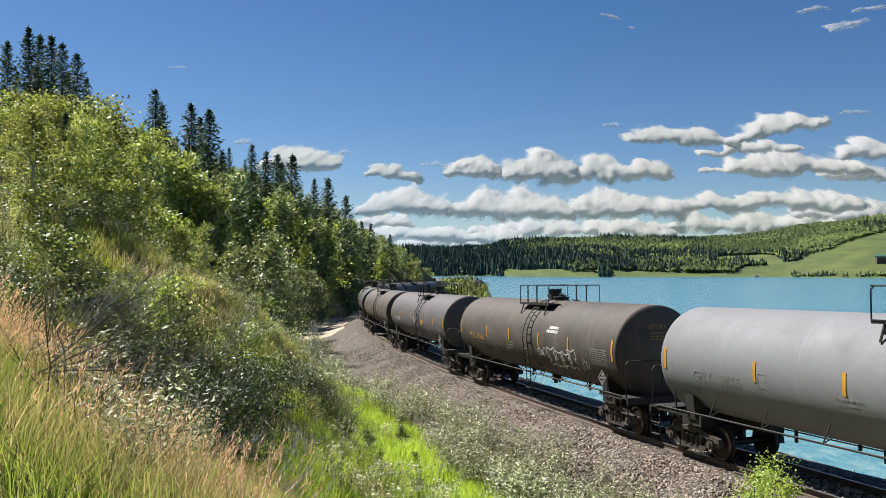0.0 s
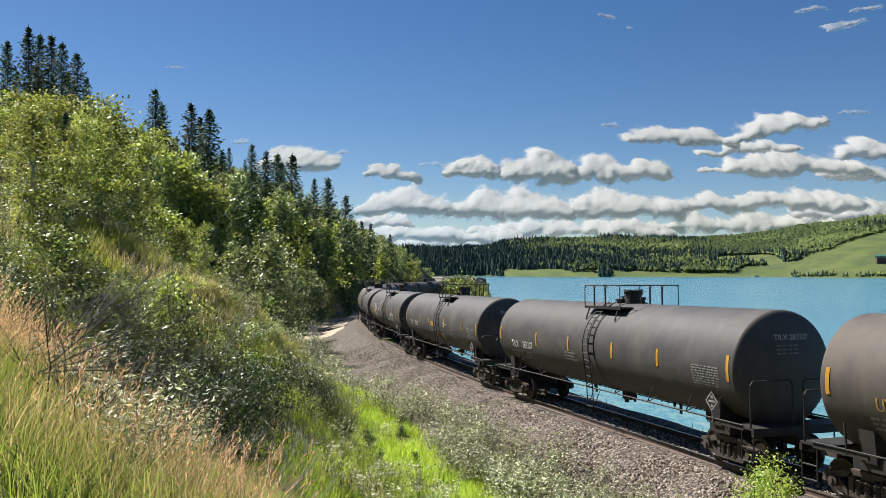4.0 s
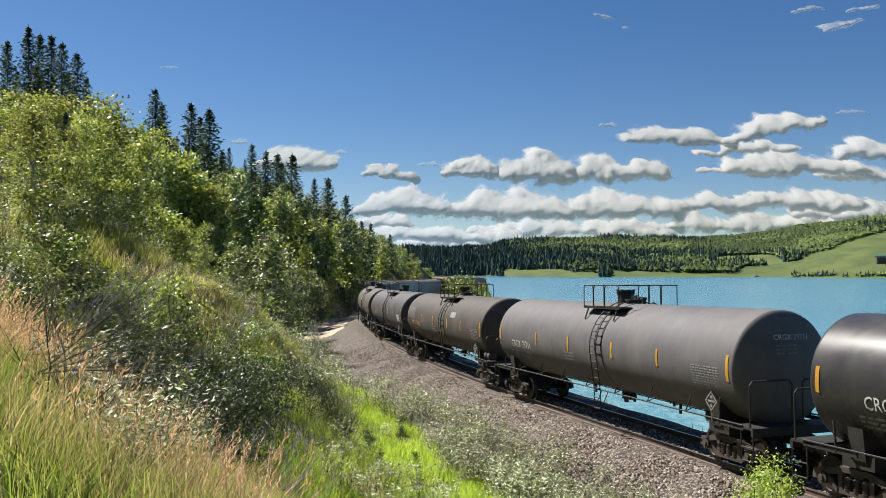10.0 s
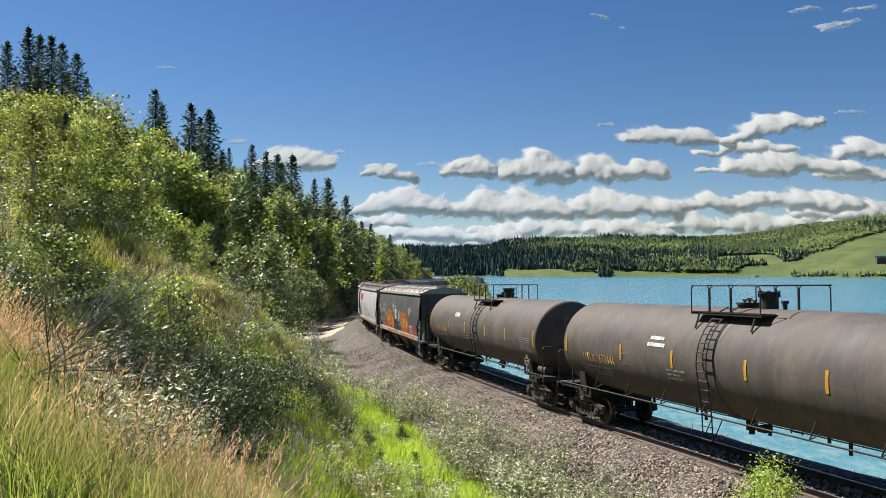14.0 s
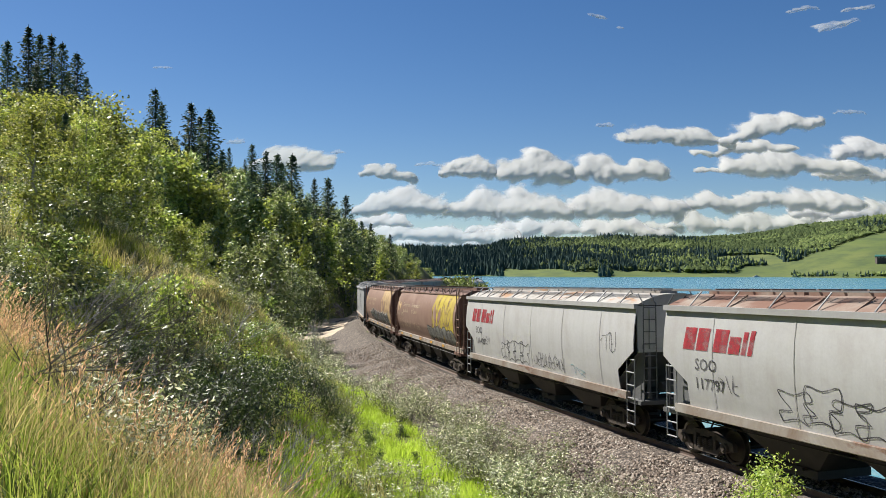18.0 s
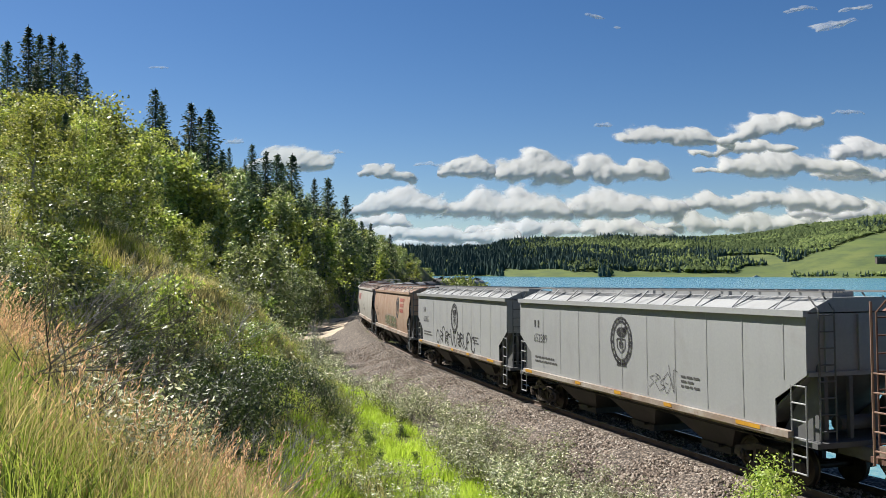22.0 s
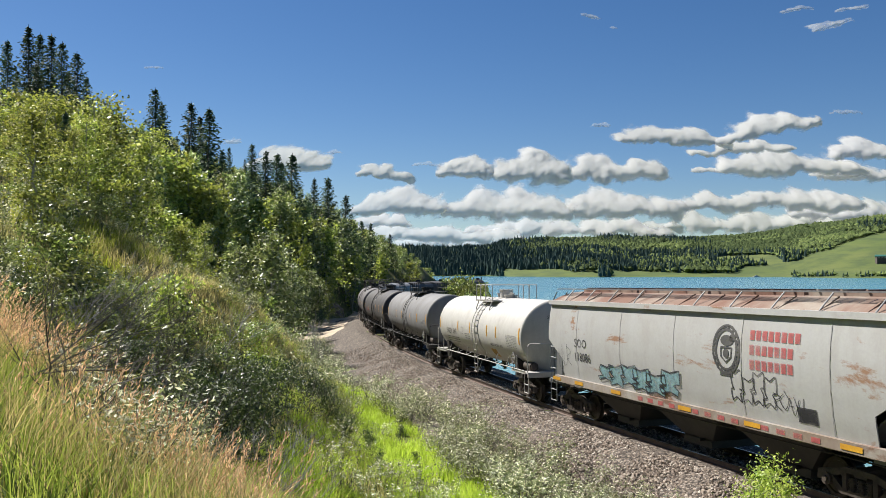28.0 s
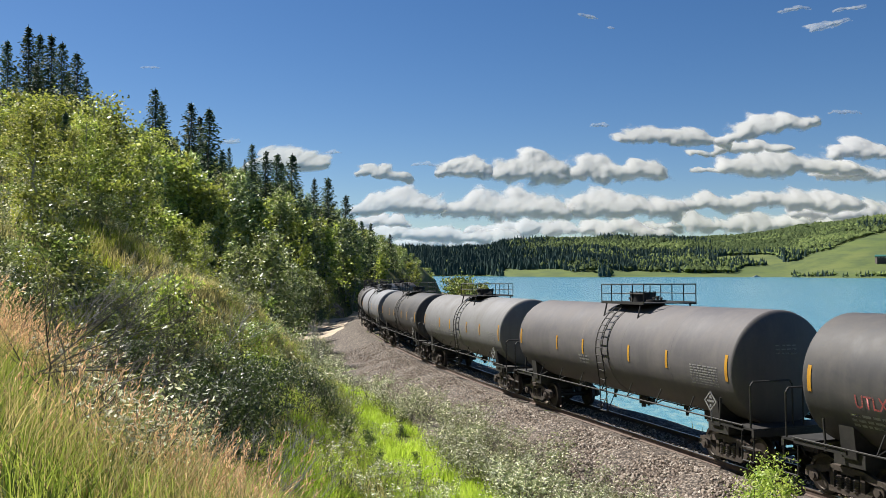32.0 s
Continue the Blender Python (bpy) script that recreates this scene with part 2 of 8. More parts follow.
M_BLACK = car_paint("black_tank_paint", (0.0517, 0.0506, 0.054), (0.1013, 0.0923, 0.0856), 0.53)
M_GLOSS = car_paint("glossy_black_tank_paint", (0.036, 0.0348, 0.0372), (0.06, 0.0552, 0.0516), 0.2)
M_BROWN = car_paint("sooty_brown_tank_paint", (0.0608, 0.0528, 0.048), (0.128, 0.1056, 0.0896), 0.60)
M_SLATE = car_paint("slate_tank_paint", (0.0966, 0.0914, 0.0966), (0.1518, 0.138, 0.1328), 0.57)
M_GREY = car_paint("pale_grey_tank_paint", (0.225, 0.232, 0.252), (0.195, 0.198, 0.208), 0.62)
M_MIDGREY = car_paint("grey_tank_paint", (0.1768, 0.1768, 0.1822), (0.136, 0.1292, 0.1224), 0.60)
M_WHITE = car_paint("white_tank_paint", (0.43, 0.42, 0.4), (0.32, 0.3, 0.275), 0.45, 0.45, 0.85, 0.45)
M_HOP_WHITE = car_paint("weathered_white_hopper_paint", (0.3696, 0.3696, 0.3696), (0.2822, 0.2688, 0.2554), 0.5, 0.45, 0.85, 0.5)
M_HOP_BRIGHT = car_paint("cream_white_hopper_paint", (0.4, 0.39, 0.36), (0.3, 0.27, 0.235), 0.5, 0.45, 0.85, 0.5)
M_HOP_RUST = car_paint("rust_patched_white_hopper_paint", (0.4265, 0.4265, 0.424), (0.3387, 0.3199, 0.3011), 0.5, 0.45, 0.85, 0.4, (0.27, 0.13, 0.06), 0.59)
M_HOP_GREY = car_paint("pale_grey_hopper_paint", (0.3, 0.31, 0.318), (0.24, 0.24, 0.238), 0.45, 0.5, 0.9, 0.3)
M_HOP_DARK = car_paint("dark_grey_hopper_paint", (0.07, 0.07, 0.072), (0.105, 0.1, 0.095), 0.5)
M_HOP_BROWN = car_paint("brown_hopper_paint", (0.195, 0.118, 0.09), (0.29, 0.202, 0.158), 0.5, 0.4, 0.8, 0.5)
M_BROWN_FRAME = car_paint("dark_brown_frame_paint", (0.12, 0.062, 0.046), (0.17, 0.1, 0.075), 0.6)
M_RUNG_BROWN = car_paint("worn_brown_ladder_paint", (0.26, 0.17, 0.13), (0.18, 0.1, 0.075), 0.6)
M_FADED = spray("faded_lettering", (0.55, 0.44, 0.32), 0.6)
M_HOP_BEIGE = car_paint("rust_stained_beige_hopper_paint", (0.42, 0.315, 0.24), (0.3, 0.175, 0.115), 0.55, 0.38, 0.75, 0.7)
M_ROOF_RUST = car_paint("rusty_roof_paint", (0.27, 0.23, 0.19), (0.16, 0.085, 0.06), 0.65, 0.35, 0.6, 0.5)
# darker than the sides: the shade on the cars' ends is in this colour
M_END = car_paint("hopper_end_paint_with_shade", (0.13, 0.135, 0.14), (0.09, 0.088, 0.085), 0.55)
M_STEEL = two_tone("dusty_black_steel_and_shade", (0.01, 0.01, 0.01), (0.03, 0.027, 0.024), 2.5, 0.65)
M_TRUCK = two_tone("brown_bogie_steel", (0.03, 0.025, 0.022), (0.1, 0.078, 0.063), 4.0, 0.7, 0.2)
M_WHEEL = two_tone("wheel_steel", (0.03, 0.026, 0.024), (0.07, 0.055, 0.045), 4.0, 0.5, 0.6)
M_TREAD = two_tone("worn_rail_steel", (0.35, 0.33, 0.31), (0.5, 0.48, 0.46), 3.0, 0.28, 0.9)
M_RAIL = two_tone("rusty_rail", (0.075, 0.05, 0.04), (0.14, 0.1, 0.08), 3.0, 0.75, 0.2)
M_YELLOW = two_tone("yellow_reflector", (0.42, 0.2, 0.025), (0.58, 0.31, 0.03), 2.0, 0.45)
M_INK = spray("white_stencil", (0.62, 0.62, 0.6), 0.7)
M_INK_DIM = spray("grey_stencil", (0.3, 0.3, 0.29), 0.55)
M_SPILL = spray("dried_spill", (0.2, 0.19, 0.18), 0.3)
M_GOLD = spray("ochre_stencil", (0.5, 0.3, 0.06), 0.6)
M_SMOKE = spray("grey_spray_paint", (0.2, 0.2, 0.19), 0.8)
M_DUSK = spray("dark_blue_grey_spray_paint", (0.06, 0.066, 0.07), 0.62)
M_DARK_INK = spray("black_stencil", (0.03, 0.03, 0.035), 0.6)
M_RED = spray("red_paint", (0.34, 0.028, 0.04), 0.66)
M_RED_FADED = spray("faded_red_paint", (0.45, 0.1, 0.1), 0.5)
M_ORANGE = spray("orange_spray_paint", (0.55, 0.14, 0.025), 0.55)
M_TEAL = spray("teal_spray_paint", (0.24, 0.42, 0.46), 0.55)
M_GREEN_SPRAY = spray("green_spray_paint", (0.16, 0.22, 0.12), 0.36)
M_WHEAT = car_paint("yellow_panel_paint", (0.42, 0.335, 0.032), (0.31, 0.225, 0.06), 0.6, 0.35, 0.65, 0.6)
M_OCHRE_DULL = car_paint("faded_ochre_panel_paint", (0.52, 0.37, 0.19), (0.36, 0.24, 0.13), 0.55, 0.4, 0.8, 0.5)
M_SILL = car_paint("rust_worn_sill_paint", (0.36, 0.34, 0.31), (0.2, 0.14, 0.1), 0.6, 0.35, 0.65, 0.2, (0.16, 0.08, 0.05), 0.56)
M_ROOF_PALE = car_paint("dusty_pale_roof_paint", (0.36, 0.35, 0.33), (0.26, 0.23, 0.2), 0.6, 0.4, 0.7, 0.4, (0.33, 0.18, 0.09), 0.57)
M_ROOF_GREY = car_paint("grey_roof_paint", (0.27, 0.28, 0.285), (0.2, 0.2, 0.198), 0.6, 0.4, 0.8, 0.4)
M_SLEEPER = two_tone("weathered_timber", (0.05, 0.04, 0.034), (0.12, 0.1, 0.085), 3.0, 0.85, 0, 0.5, 0.01)


# ---- ground, lake, ballast, track ----
def spread(lo, hi, step, far, grow):
    mid = list(np.arange(lo, hi + 1e-6, step))
    a, d = mid[-1], step
    while a < far:
        d *= grow
        a += d
        mid.append(a)
    a, d = mid[0], step
    while a > -far:
        d *= grow
        a -= d
        mid.insert(0, a)
    return np.array(mid)


def grid_faces(nx, ny):
    i = np.arange(nx * ny).reshape(ny, nx)
    return np.stack([i[:-1, :-1].ravel(), i[:-1, 1:].ravel(), i[1:, 1:].ravel(), i[1:, :-1].ravel()], 1)


def ground_material():
    m, nt, p = mat_base("hillside_soil_and_grass", 0.9, 0, 0.2)
    big = tex_noise(nt, 0.12, 5, 0.6)
    mid = tex_noise(nt, 0.9, 5, 0.7)
    fine = tex_noise(nt, 9, 4, 0.7)
    c = ramp(nt, big, [(0.3, (0.05, 0.075, 0.02)), (0.5, (0.1, 0.13, 0.03)), (0.7, (0.2, 0.17, 0.08))])
    c = mix(nt, ramp(nt, mid, [(0.45, g3(0)), (0.7, g3(0.8))]), c, (0.19, 0.15, 0.1))
    c = mix(nt, 1.0, c, ramp(nt, fine, [(0.2, g3(0.55)), (0.8, g3(1.0))]), "MULTIPLY")
    # the far meadows: fresher green patches, by the place on the map
    far = tex_noise(nt, 0.004, 4, 0.55)
    geo = nt.nodes.new("ShaderNodeNewGeometry").outputs["Position"]
    sep = nt.nodes.new("ShaderNodeSeparateXYZ")
    nt.links.new(geo, sep.inputs[0])
    is_far = node(nt, "MapRange", **{"From Min": 500.0, "From Max": 700.0})
    nt.links.new(sep.outputs[1], is_far.inputs[0])
    meadow = mix(nt, ramp(nt, tex_noise(nt, 0.03, 5, 0.65), [(0.4, g3(0)), (0.65, g3(0.8))]), ramp(nt, far, [(0.35, (0.068, 0.105, 0.024)), (0.65, (0.115, 0.135, 0.042))]), (0.05, 0.075, 0.03))
    c = mix(nt, is_far.outputs[0], c, meadow)
    nt.links.new(c, p.inputs["Base Color"])
    bump(nt, p, mid, 0.6, 0.1)
    return m


gx = spread(-62, 34, 1.0, 4600, 1.09)
gy = spread(-14, 190, 1.1, 4600, 1.075)
GX, GY = np.meshgrid(gx, gy)
GZ = ground_z(GX, GY)
M_GROUND = ground_material()
ground = new("ground", raw_mesh("ground", np.stack([GX.ravel(), GY.ravel(), GZ.ravel()], 1), grid_faces(len(gx), len(gy)), M_GROUND, True))
tagged(ground, "steep grassy hillside running down to the railway and lake", "ground", kind="structure")


def water_material():
    """Milky turquoise water, paler over the shallows, with small ripples."""
    m, nt, p = mat_base("turquoise_lake_water", 0.22, 0, 0.4)
    a = tex_noise(nt, 0.9, 4, 0.6, stretch=(1.0, 2.2, 1.0))
    b = tex_noise(nt, 5.0, 3, 0.6, stretch=(1.0, 1.8, 1.0))
    wide = tex_noise(nt, 0.006, 3, 0.5, stretch=(0.35, 2.0, 1.0))
    c = ramp(nt, wide, [(0.3, (0.042, 0.165, 0.235)), (0.7, (0.07, 0.215, 0.285))])
    at = nt.nodes.new("ShaderNodeAttribute")
    at.attribute_name = "shallow"
    pale = ramp(nt, tex_noise(nt, 1.1, 6, 0.75, stretch=(1.0, 0.5, 1.0)), [(0.38, (0.06, 0.18, 0.22)), (0.5, (0.1, 0.24, 0.27)), (0.64, (0.22, 0.33, 0.3))])
    c = mix(nt, at.outputs["Fac"], c, pale)
    nt.links.new(c, p.inputs["Base Color"])
    h = node(nt, "Math")
    h.operation = "ADD"
    nt.links.new(a, h.inputs[0])
    nt.links.new(b, h.inputs[1])
    bump(nt, p, h.outputs[0], 0.3, 0.035)
    return m


wx, wy = spread(-40, 80, 6, 4500, 1.25), spread(-40, 220, 6, 4500, 1.25)
WX, WY = np.meshgrid(wx, wy)
water_mesh = raw_mesh("water", np.stack([WX.ravel(), WY.ravel(), np.full(WX.size, WATER_Z)], 1), grid_faces(len(wx), len(wy)), water_material())
shore_lat = line_coords(WX, WY)[1]
water_mesh.attributes.new("shallow", "FLOAT", "POINT").data.foreach_set("value", (0.85 * np.clip((shore_lat + 60) / 45, 0, 1)).astype(np.float32))
lake = new("water", water_mesh)
tagged(lake, "turquoise glacial lake with a rippled surface", "lake", kind="structure")


def ballast_material():
    m, nt, p = mat_base("grey_brown_ballast", 0.85, 0, 0.3)
    t = nt.nodes.new("ShaderNodeTexCoord")
    v = node(nt, "TexVoronoi", Scale=11.0, Randomness=1.0)
    nt.links.new(t.outputs["Object"], v.inputs["Vector"])
    stone = ramp(nt, node_color_value(nt, v), [(0.0, (0.08, 0.064, 0.054)), (0.5, (0.2, 0.16, 0.13)), (1.0, (0.42, 0.355, 0.3))])
    wide = tex_noise(nt, 0.5, 4, 0.6)
    c = mix(nt, ramp(nt, wide, [(0.3, g3(0)), (0.7, g3(0.35))]), stone, (0.12, 0.098, 0.08))
    gap = ramp(nt, v.outputs["Distance"], [(0.2, g3(1.0)), (0.7, g3(0.2))])
    c = mix(nt, 1.0, c, gap, "MULTIPLY")
    nt.links.new(c, p.inputs["Base Color"])
    inv = node(nt, "Math")
    inv.operation = "SUBTRACT"
    inv.inputs[0].default_value = 1.0
    nt.links.new(v.outputs["Distance"], inv.inputs[1])
    bump(nt, p, inv.outputs[0], 0.9, 0.06)
    return m


def node_color_value(nt, v):
    bw = nt.nodes.new("ShaderNodeSeparateColor")
    nt.links.new(v.outputs["Color"], bw.inputs[0])
    return bw.outputs[0]


M_BALLAST = ballast_material()
TRACK_FROM, TRACK_TO = -720.0, 556.0


def ballast_bed():
    ss = np.concatenate([np.arange(-720, -140, 6.0), np.arange(-140, 24, 0.5), np.arange(24, 557, 4.0)])
    ls = np.concatenate([np.arange(-4.6, -1.2, 0.4), np.arange(-1.2, 1.3, 0.5), np.arange(1.4, 6.6, 0.3)])
    a = np.interp(ss, S_AXIS, LINE_A)[:, None]
    cx, cy = np.interp(ss, S_AXIS, LINE_X)[:, None], np.interp(ss, S_AXIS, LINE_Y)[:, None]
    x, y = cx + ls * np.cos(a), cy - ls * np.sin(a)
    top = np.interp(ls, [-4.6, -3.4, -1.9, 1.9, 4.3, 5.6, 6.5], [-1.7, -0.6, -0.19, -0.19, -0.98, -1.22, -1.5])
    edge = 0.25 * vnoise(x, y, 2.2, 7) * np.clip((np.abs(ls) - 4.0) / 1.5, 0, 1)
    z = rail_z(ss)[:, None] + top - 0.06 * (np.abs(ls) < 1.25) + 0.03 * vnoise(x, y, 0.5, 8) + 0.04 * vnoise(x, y, 1.6, 9) + edge + 0.05
    return raw_mesh("ballast", np.stack([x.ravel(), y.ravel(), z.ravel()], 1), grid_faces(len(ls), len(ss))[:, ::-1], M_BALLAST, True)


ballast = new("ballast", ballast_bed())
tagged(ballast, "bed of crushed grey-brown stone under the rails", "ballast", kind="structure")


def bed_top(x, y):
    """Height of the ballast or of the ground, whichever lies higher."""
    s, lat = line_coords(x, y)
    top = np.interp(lat, [-4.6, -3.4, -1.9, 1.9, 4.3, 5.6, 6.5], [-1.7, -0.6, -0.19, -0.19, -0.98, -1.22, -1.5]) + rail_z(s) + 0.05
    top = np.where((lat > -4.6) & (lat < 6.5), top, -99)
    return np.maximum(top, ground_z(x, y))


def stones():
    """Loose stones that catch the light on the near shoulder of the ballast."""
    rng = np.random.default_rng(4)
    n = 52000
    s = -58 + 62 * rng.uniform(size=n) ** 0.55
    lat = np.where(rng.uniform(size=n) < 0.9, rng.uniform(1.3, 6.2, n), rng.uniform(-0.6, 0.6, n))
    a = np.interp(s, S_AXIS, LINE_A)
    x = np.interp(s, S_AXIS, LINE_X) + lat * np.cos(a)
    y = np.interp(s, S_AXIS, LINE_Y) - lat * np.sin(a)
    z = bed_top(x, y)
    c = np.stack([x, y, z + 0.012], 1)
    base = np.array([(1, 0, 0), (0, 1, 0), (-1, 0, 0), (0, -1, 0), (0, 0, 1), (0, 0, -1)], float)
    tri = np.array([(0, 1, 4), (1, 2, 4), (2, 3, 4), (3, 0, 4), (1, 0, 5), (2, 1, 5), (3, 2, 5), (0, 3, 5)])
    size = rng.uniform(0.025, 0.062, (n, 1, 1))
    v = base[None] * rng.uniform(0.6, 1.3, (n, 6, 1)) * size
    t = rng.uniform(0, 6.283, n)
    tilt = rng.normal(size=(n, 1)) * 0.5
    vx = v[:, :, 0] * np.cos(t)[:, None] - v[:, :, 1] * np.sin(t)[:, None]
    vy = v[:, :, 0] * np.sin(t)[:, None] + v[:, :, 1] * np.cos(t)[:, None]
    vz = v[:, :, 2] * 0.75 + vx * tilt
    v = np.stack([vx, vy, vz], 2) + c[:, None]
    m, nt, pr = mat_base("ballast_stone", 0.8, 0, 0.3)
    isl = nt.nodes.new("ShaderNodeNewGeometry").outputs["Random Per Island"]
    col = ramp(nt, isl, [(0.0, (0.08, 0.062, 0.05)), (0.45, (0.25, 0.195, 0.155)), (0.8, (0.4, 0.33, 0.265)), (1.0, (0.58, 0.52, 0.45))])
    nt.links.new(mix(nt, 0.6, col, ramp(nt, tex_noise(nt, 60, 3, 0.7), [(0.2, g3(0.6)), (0.8, g3(1.0))]), "MULTIPLY"), pr.inputs["Base Color"])
    ob = new("ballast_stones", raw_mesh("ballast_stones", v.reshape(-1, 3), (np.arange(n)[:, None, None] * 6 + tri[None]).reshape(-1, 3), m))
    tagged(ob, "loose crushed stones on the ballast's shoulder", "stones", kind="stuff")


stones()


def dirt_patch():
    """Trodden sandy ground between the ballast and the foot of the cutting."""
    ss, ls = np.arange(-150, -74, 0.8), np.arange(3.0, 8.2, 0.3)
    S, L = np.meshgrid(ss, ls, indexing="ij")
    a = np.interp(S, S_AXIS, LINE_A)
    x = np.interp(S, S_AXIS, LINE_X) + L * np.cos(a)
    y = np.interp(S, S_AXIS, LINE_Y) - L * np.sin(a)
    f = np.minimum(np.minimum((S + 150) / 12, (-74 - S) / 14), np.minimum((L - 3.0) / 1.0, (8.2 - L) / 1.0)) + 0.35 * vnoise(x, y, 2.5, 41) - 0.1
    z = bed_top(x.ravel(), y.ravel()).reshape(x.shape) + np.clip(f, -1, 0.25) * 0.25
    return raw_mesh("dirt_road", np.stack([x.ravel(), y.ravel(), z.ravel()], 1), grid_faces(len(ls), len(ss))[:, ::-1], two_tone("sandy_dirt", (0.34, 0.27, 0.195), (0.52, 0.43, 0.32), 0.7, 0.95, 0, 0.6, 0.05), True)


tagged(new("dirt_road", dirt_patch()), "pale sandy dirt strip beside the ballast", "dirt road", kind="structure")


def rock_face():
    """The blasted rock wall of the cutting beyond the bend."""
    ss, us = np.arange(-205, -96, 0.5), np.linspace(0, 1, 14)
    S, U = np.meshgrid(ss, us, indexing="ij")
    fade = np.clip(np.minimum((S + 205) / 12, (-96 - S) / 22), 0, 1)
    tall = 5.6 * fade * (0.8 + 0.3 * vnoise(S, S * 0, 14, 71))
    block = vnoise(S, U * 6, 1.7, 72) + 0.6 * vnoise(S, U * 6, 0.8, 73) + 0.4 * np.sign(vnoise(S, U * 9, 2.2, 74))
    lat = 7.9 + 2.7 * U + 0.35 * block * fade + (1 - fade) * 1.5
    a = np.interp(S, S_AXIS, LINE_A)
    x = np.interp(S, S_AXIS, LINE_X) + lat * np.cos(a)
    y = np.interp(S, S_AXIS, LINE_Y) - lat * np.sin(a)
    z = rail_z(S) - 1.6 + tall * U + 0.15 * block * U
    m, nt, p = mat_base("weathered_grey_brown_rock", 0.9, 0, 0.25)
    beds = tex_noise(nt, 0.7, 6, 0.7, stretch=(0.5, 0.5, 2.4))
    c = ramp(nt, beds, [(0.3, (0.07, 0.06, 0.05)), (0.5, (0.2, 0.175, 0.145)), (0.7, (0.34, 0.3, 0.25))])
    nt.links.new(mix(nt, 0.7, c, ramp(nt, tex_noise(nt, 5, 4, 0.7), [(0.25, g3(0.5)), (0.75, g3(1.0))]), "MULTIPLY"), p.inputs["Base Color"])
    bump(nt, p, beds, 0.8, 0.2)
    return raw_mesh("rock_face", np.stack([x.ravel(), y.ravel(), z.ravel()], 1), grid_faces(len(us), len(ss))[:, ::-1], m)


tagged(new("rock_face", rock_face()), "grey-brown blasted rock wall of the railway cutting", "rock face", kind="structure")


def sweep_line(name, outline, lat0, s0, s1, step, mat):
    """An outline of (lat, up) points run along the track."""
    ss = np.arange(s0, s1 + 1e-6, step)
    a = np.interp(ss, S_AXIS, LINE_A)
    cx, cy, cz = np.interp(ss, S_AXIS, LINE_X), np.interp(ss, S_AXIS, LINE_Y), rail_z(ss)
    n = len(outline)
    v = np.empty((len(ss), n, 3))
    for k, (l, u) in enumerate(outline):
        v[:, k, 0], v[:, k, 1], v[:, k, 2] = cx + (lat0 + l) * np.cos(a), cy - (lat0 + l) * np.sin(a), cz + u
    i = np.arange(len(ss) * n).reshape(len(ss), n)
    f = np.stack([i[:-1].ravel(), i[1:].ravel(), np.roll(i, -1, 1)[1:].ravel(), np.roll(i, -1, 1)[:-1].ravel()], 1)
    return raw_mesh(name, v.reshape(-1, 3), f, mat)


RAIL_SHAPE = [(-0.075, -0.18), (0.075, -0.18), (0.075, -0.165), (0.012, -0.14), (0.012, -0.045), (0.036, -0.035), (0.036, -0.006), (0.028, -0.004),
              (-0.028, -0.004), (-0.036, -0.006), (-0.036, -0.035), (-0.012, -0.045), (-0.012, -0.14), (-0.075, -0.165)]
track = new("track")
tagged(track, "single railway track with rusty rails and timber sleepers", "railway track", kind="structure")
for side in (-1, 1):
    rail = part("rail", sweep_line("rail", RAIL_SHAPE, side * 0.7535, TRACK_FROM, TRACK_TO, 1.0, M_RAIL), None, track, "rusty steel rail")
    part("rail_head", sweep_line("rail_head", [(-0.026, -0.005), (0.026, -0.005), (0.024, 0.0), (-0.024, 0.0)], side * 0.7535, TRACK_FROM, TRACK_TO, 1.0, M_TREAD), None, rail, "bright worn running surface")

sleeper_bm = bmesh.new()
box(sleeper_bm, 0, 0, -0.27, 0.23, 2.6, 0.18)
sleeper_mesh = finish(sleeper_bm, "sleeper")
sleeper_mesh.materials.append(M_SLEEPER)
for k in range(120):
    ss = -56 + k * 0.53
    a = float(np.interp(ss, S_AXIS, LINE_A))
    ob = part("sleeper", sleeper_mesh, None, track)
    ob.matrix_basis = Matrix.Translation(line_at(ss)) @ Matrix.Rotation(math.pi / 2 - a + random.uniform(-0.02, 0.02), 4, "Z")


# ---- railway cars ----
def ellipse(rx, rz, n=16, x=0.0, z=0.0, a0=0.0, a1=360.0):
    return [(x + rx * math.cos(radians(a0 + (a1 - a0) * i / n)), z + rz * math.sin(radians(a0 + (a1 - a0) * i / n))) for i in range(n + (a1 - a0 < 360))]


def wheelset_mesh():
    bm = bmesh.new()
    for side in (-1, 1):
        prof = [(0.0, 0.0), (0.03, 0.12), (0.01, 0.13), (0.02, 0.36), (0.05, 0.38), (0.05, 0.455), (-0.06, 0.462), (-0.085, 0.49), (-0.095, 0.44), (-0.06, 0.38), (-0.05, 0.13), (-0.09, 0.0)]
        rings = []
        for u, r in prof:
            rings.append([bm.verts.new((r * math.cos(2 * math.pi * i / 18), side * (0.755 + u), 0.46 + r * math.sin(2 * math.pi * i / 18))) for i in range(18)])
        for p, q in zip(rings[:-1], rings[1:]):
            for i in range(18):
                bm.faces.new((p[i], p[(i + 1) % 18], q[(i + 1) % 18], q[i]))
        bmesh.ops.remove_doubles(bm, verts=bm.verts, dist=1e-5)
    rod(bm, (0, -1.0, 0.46), (0, 1.0, 0.46), 0.085, 10)
    return finish(bm, "wheelset", 40)


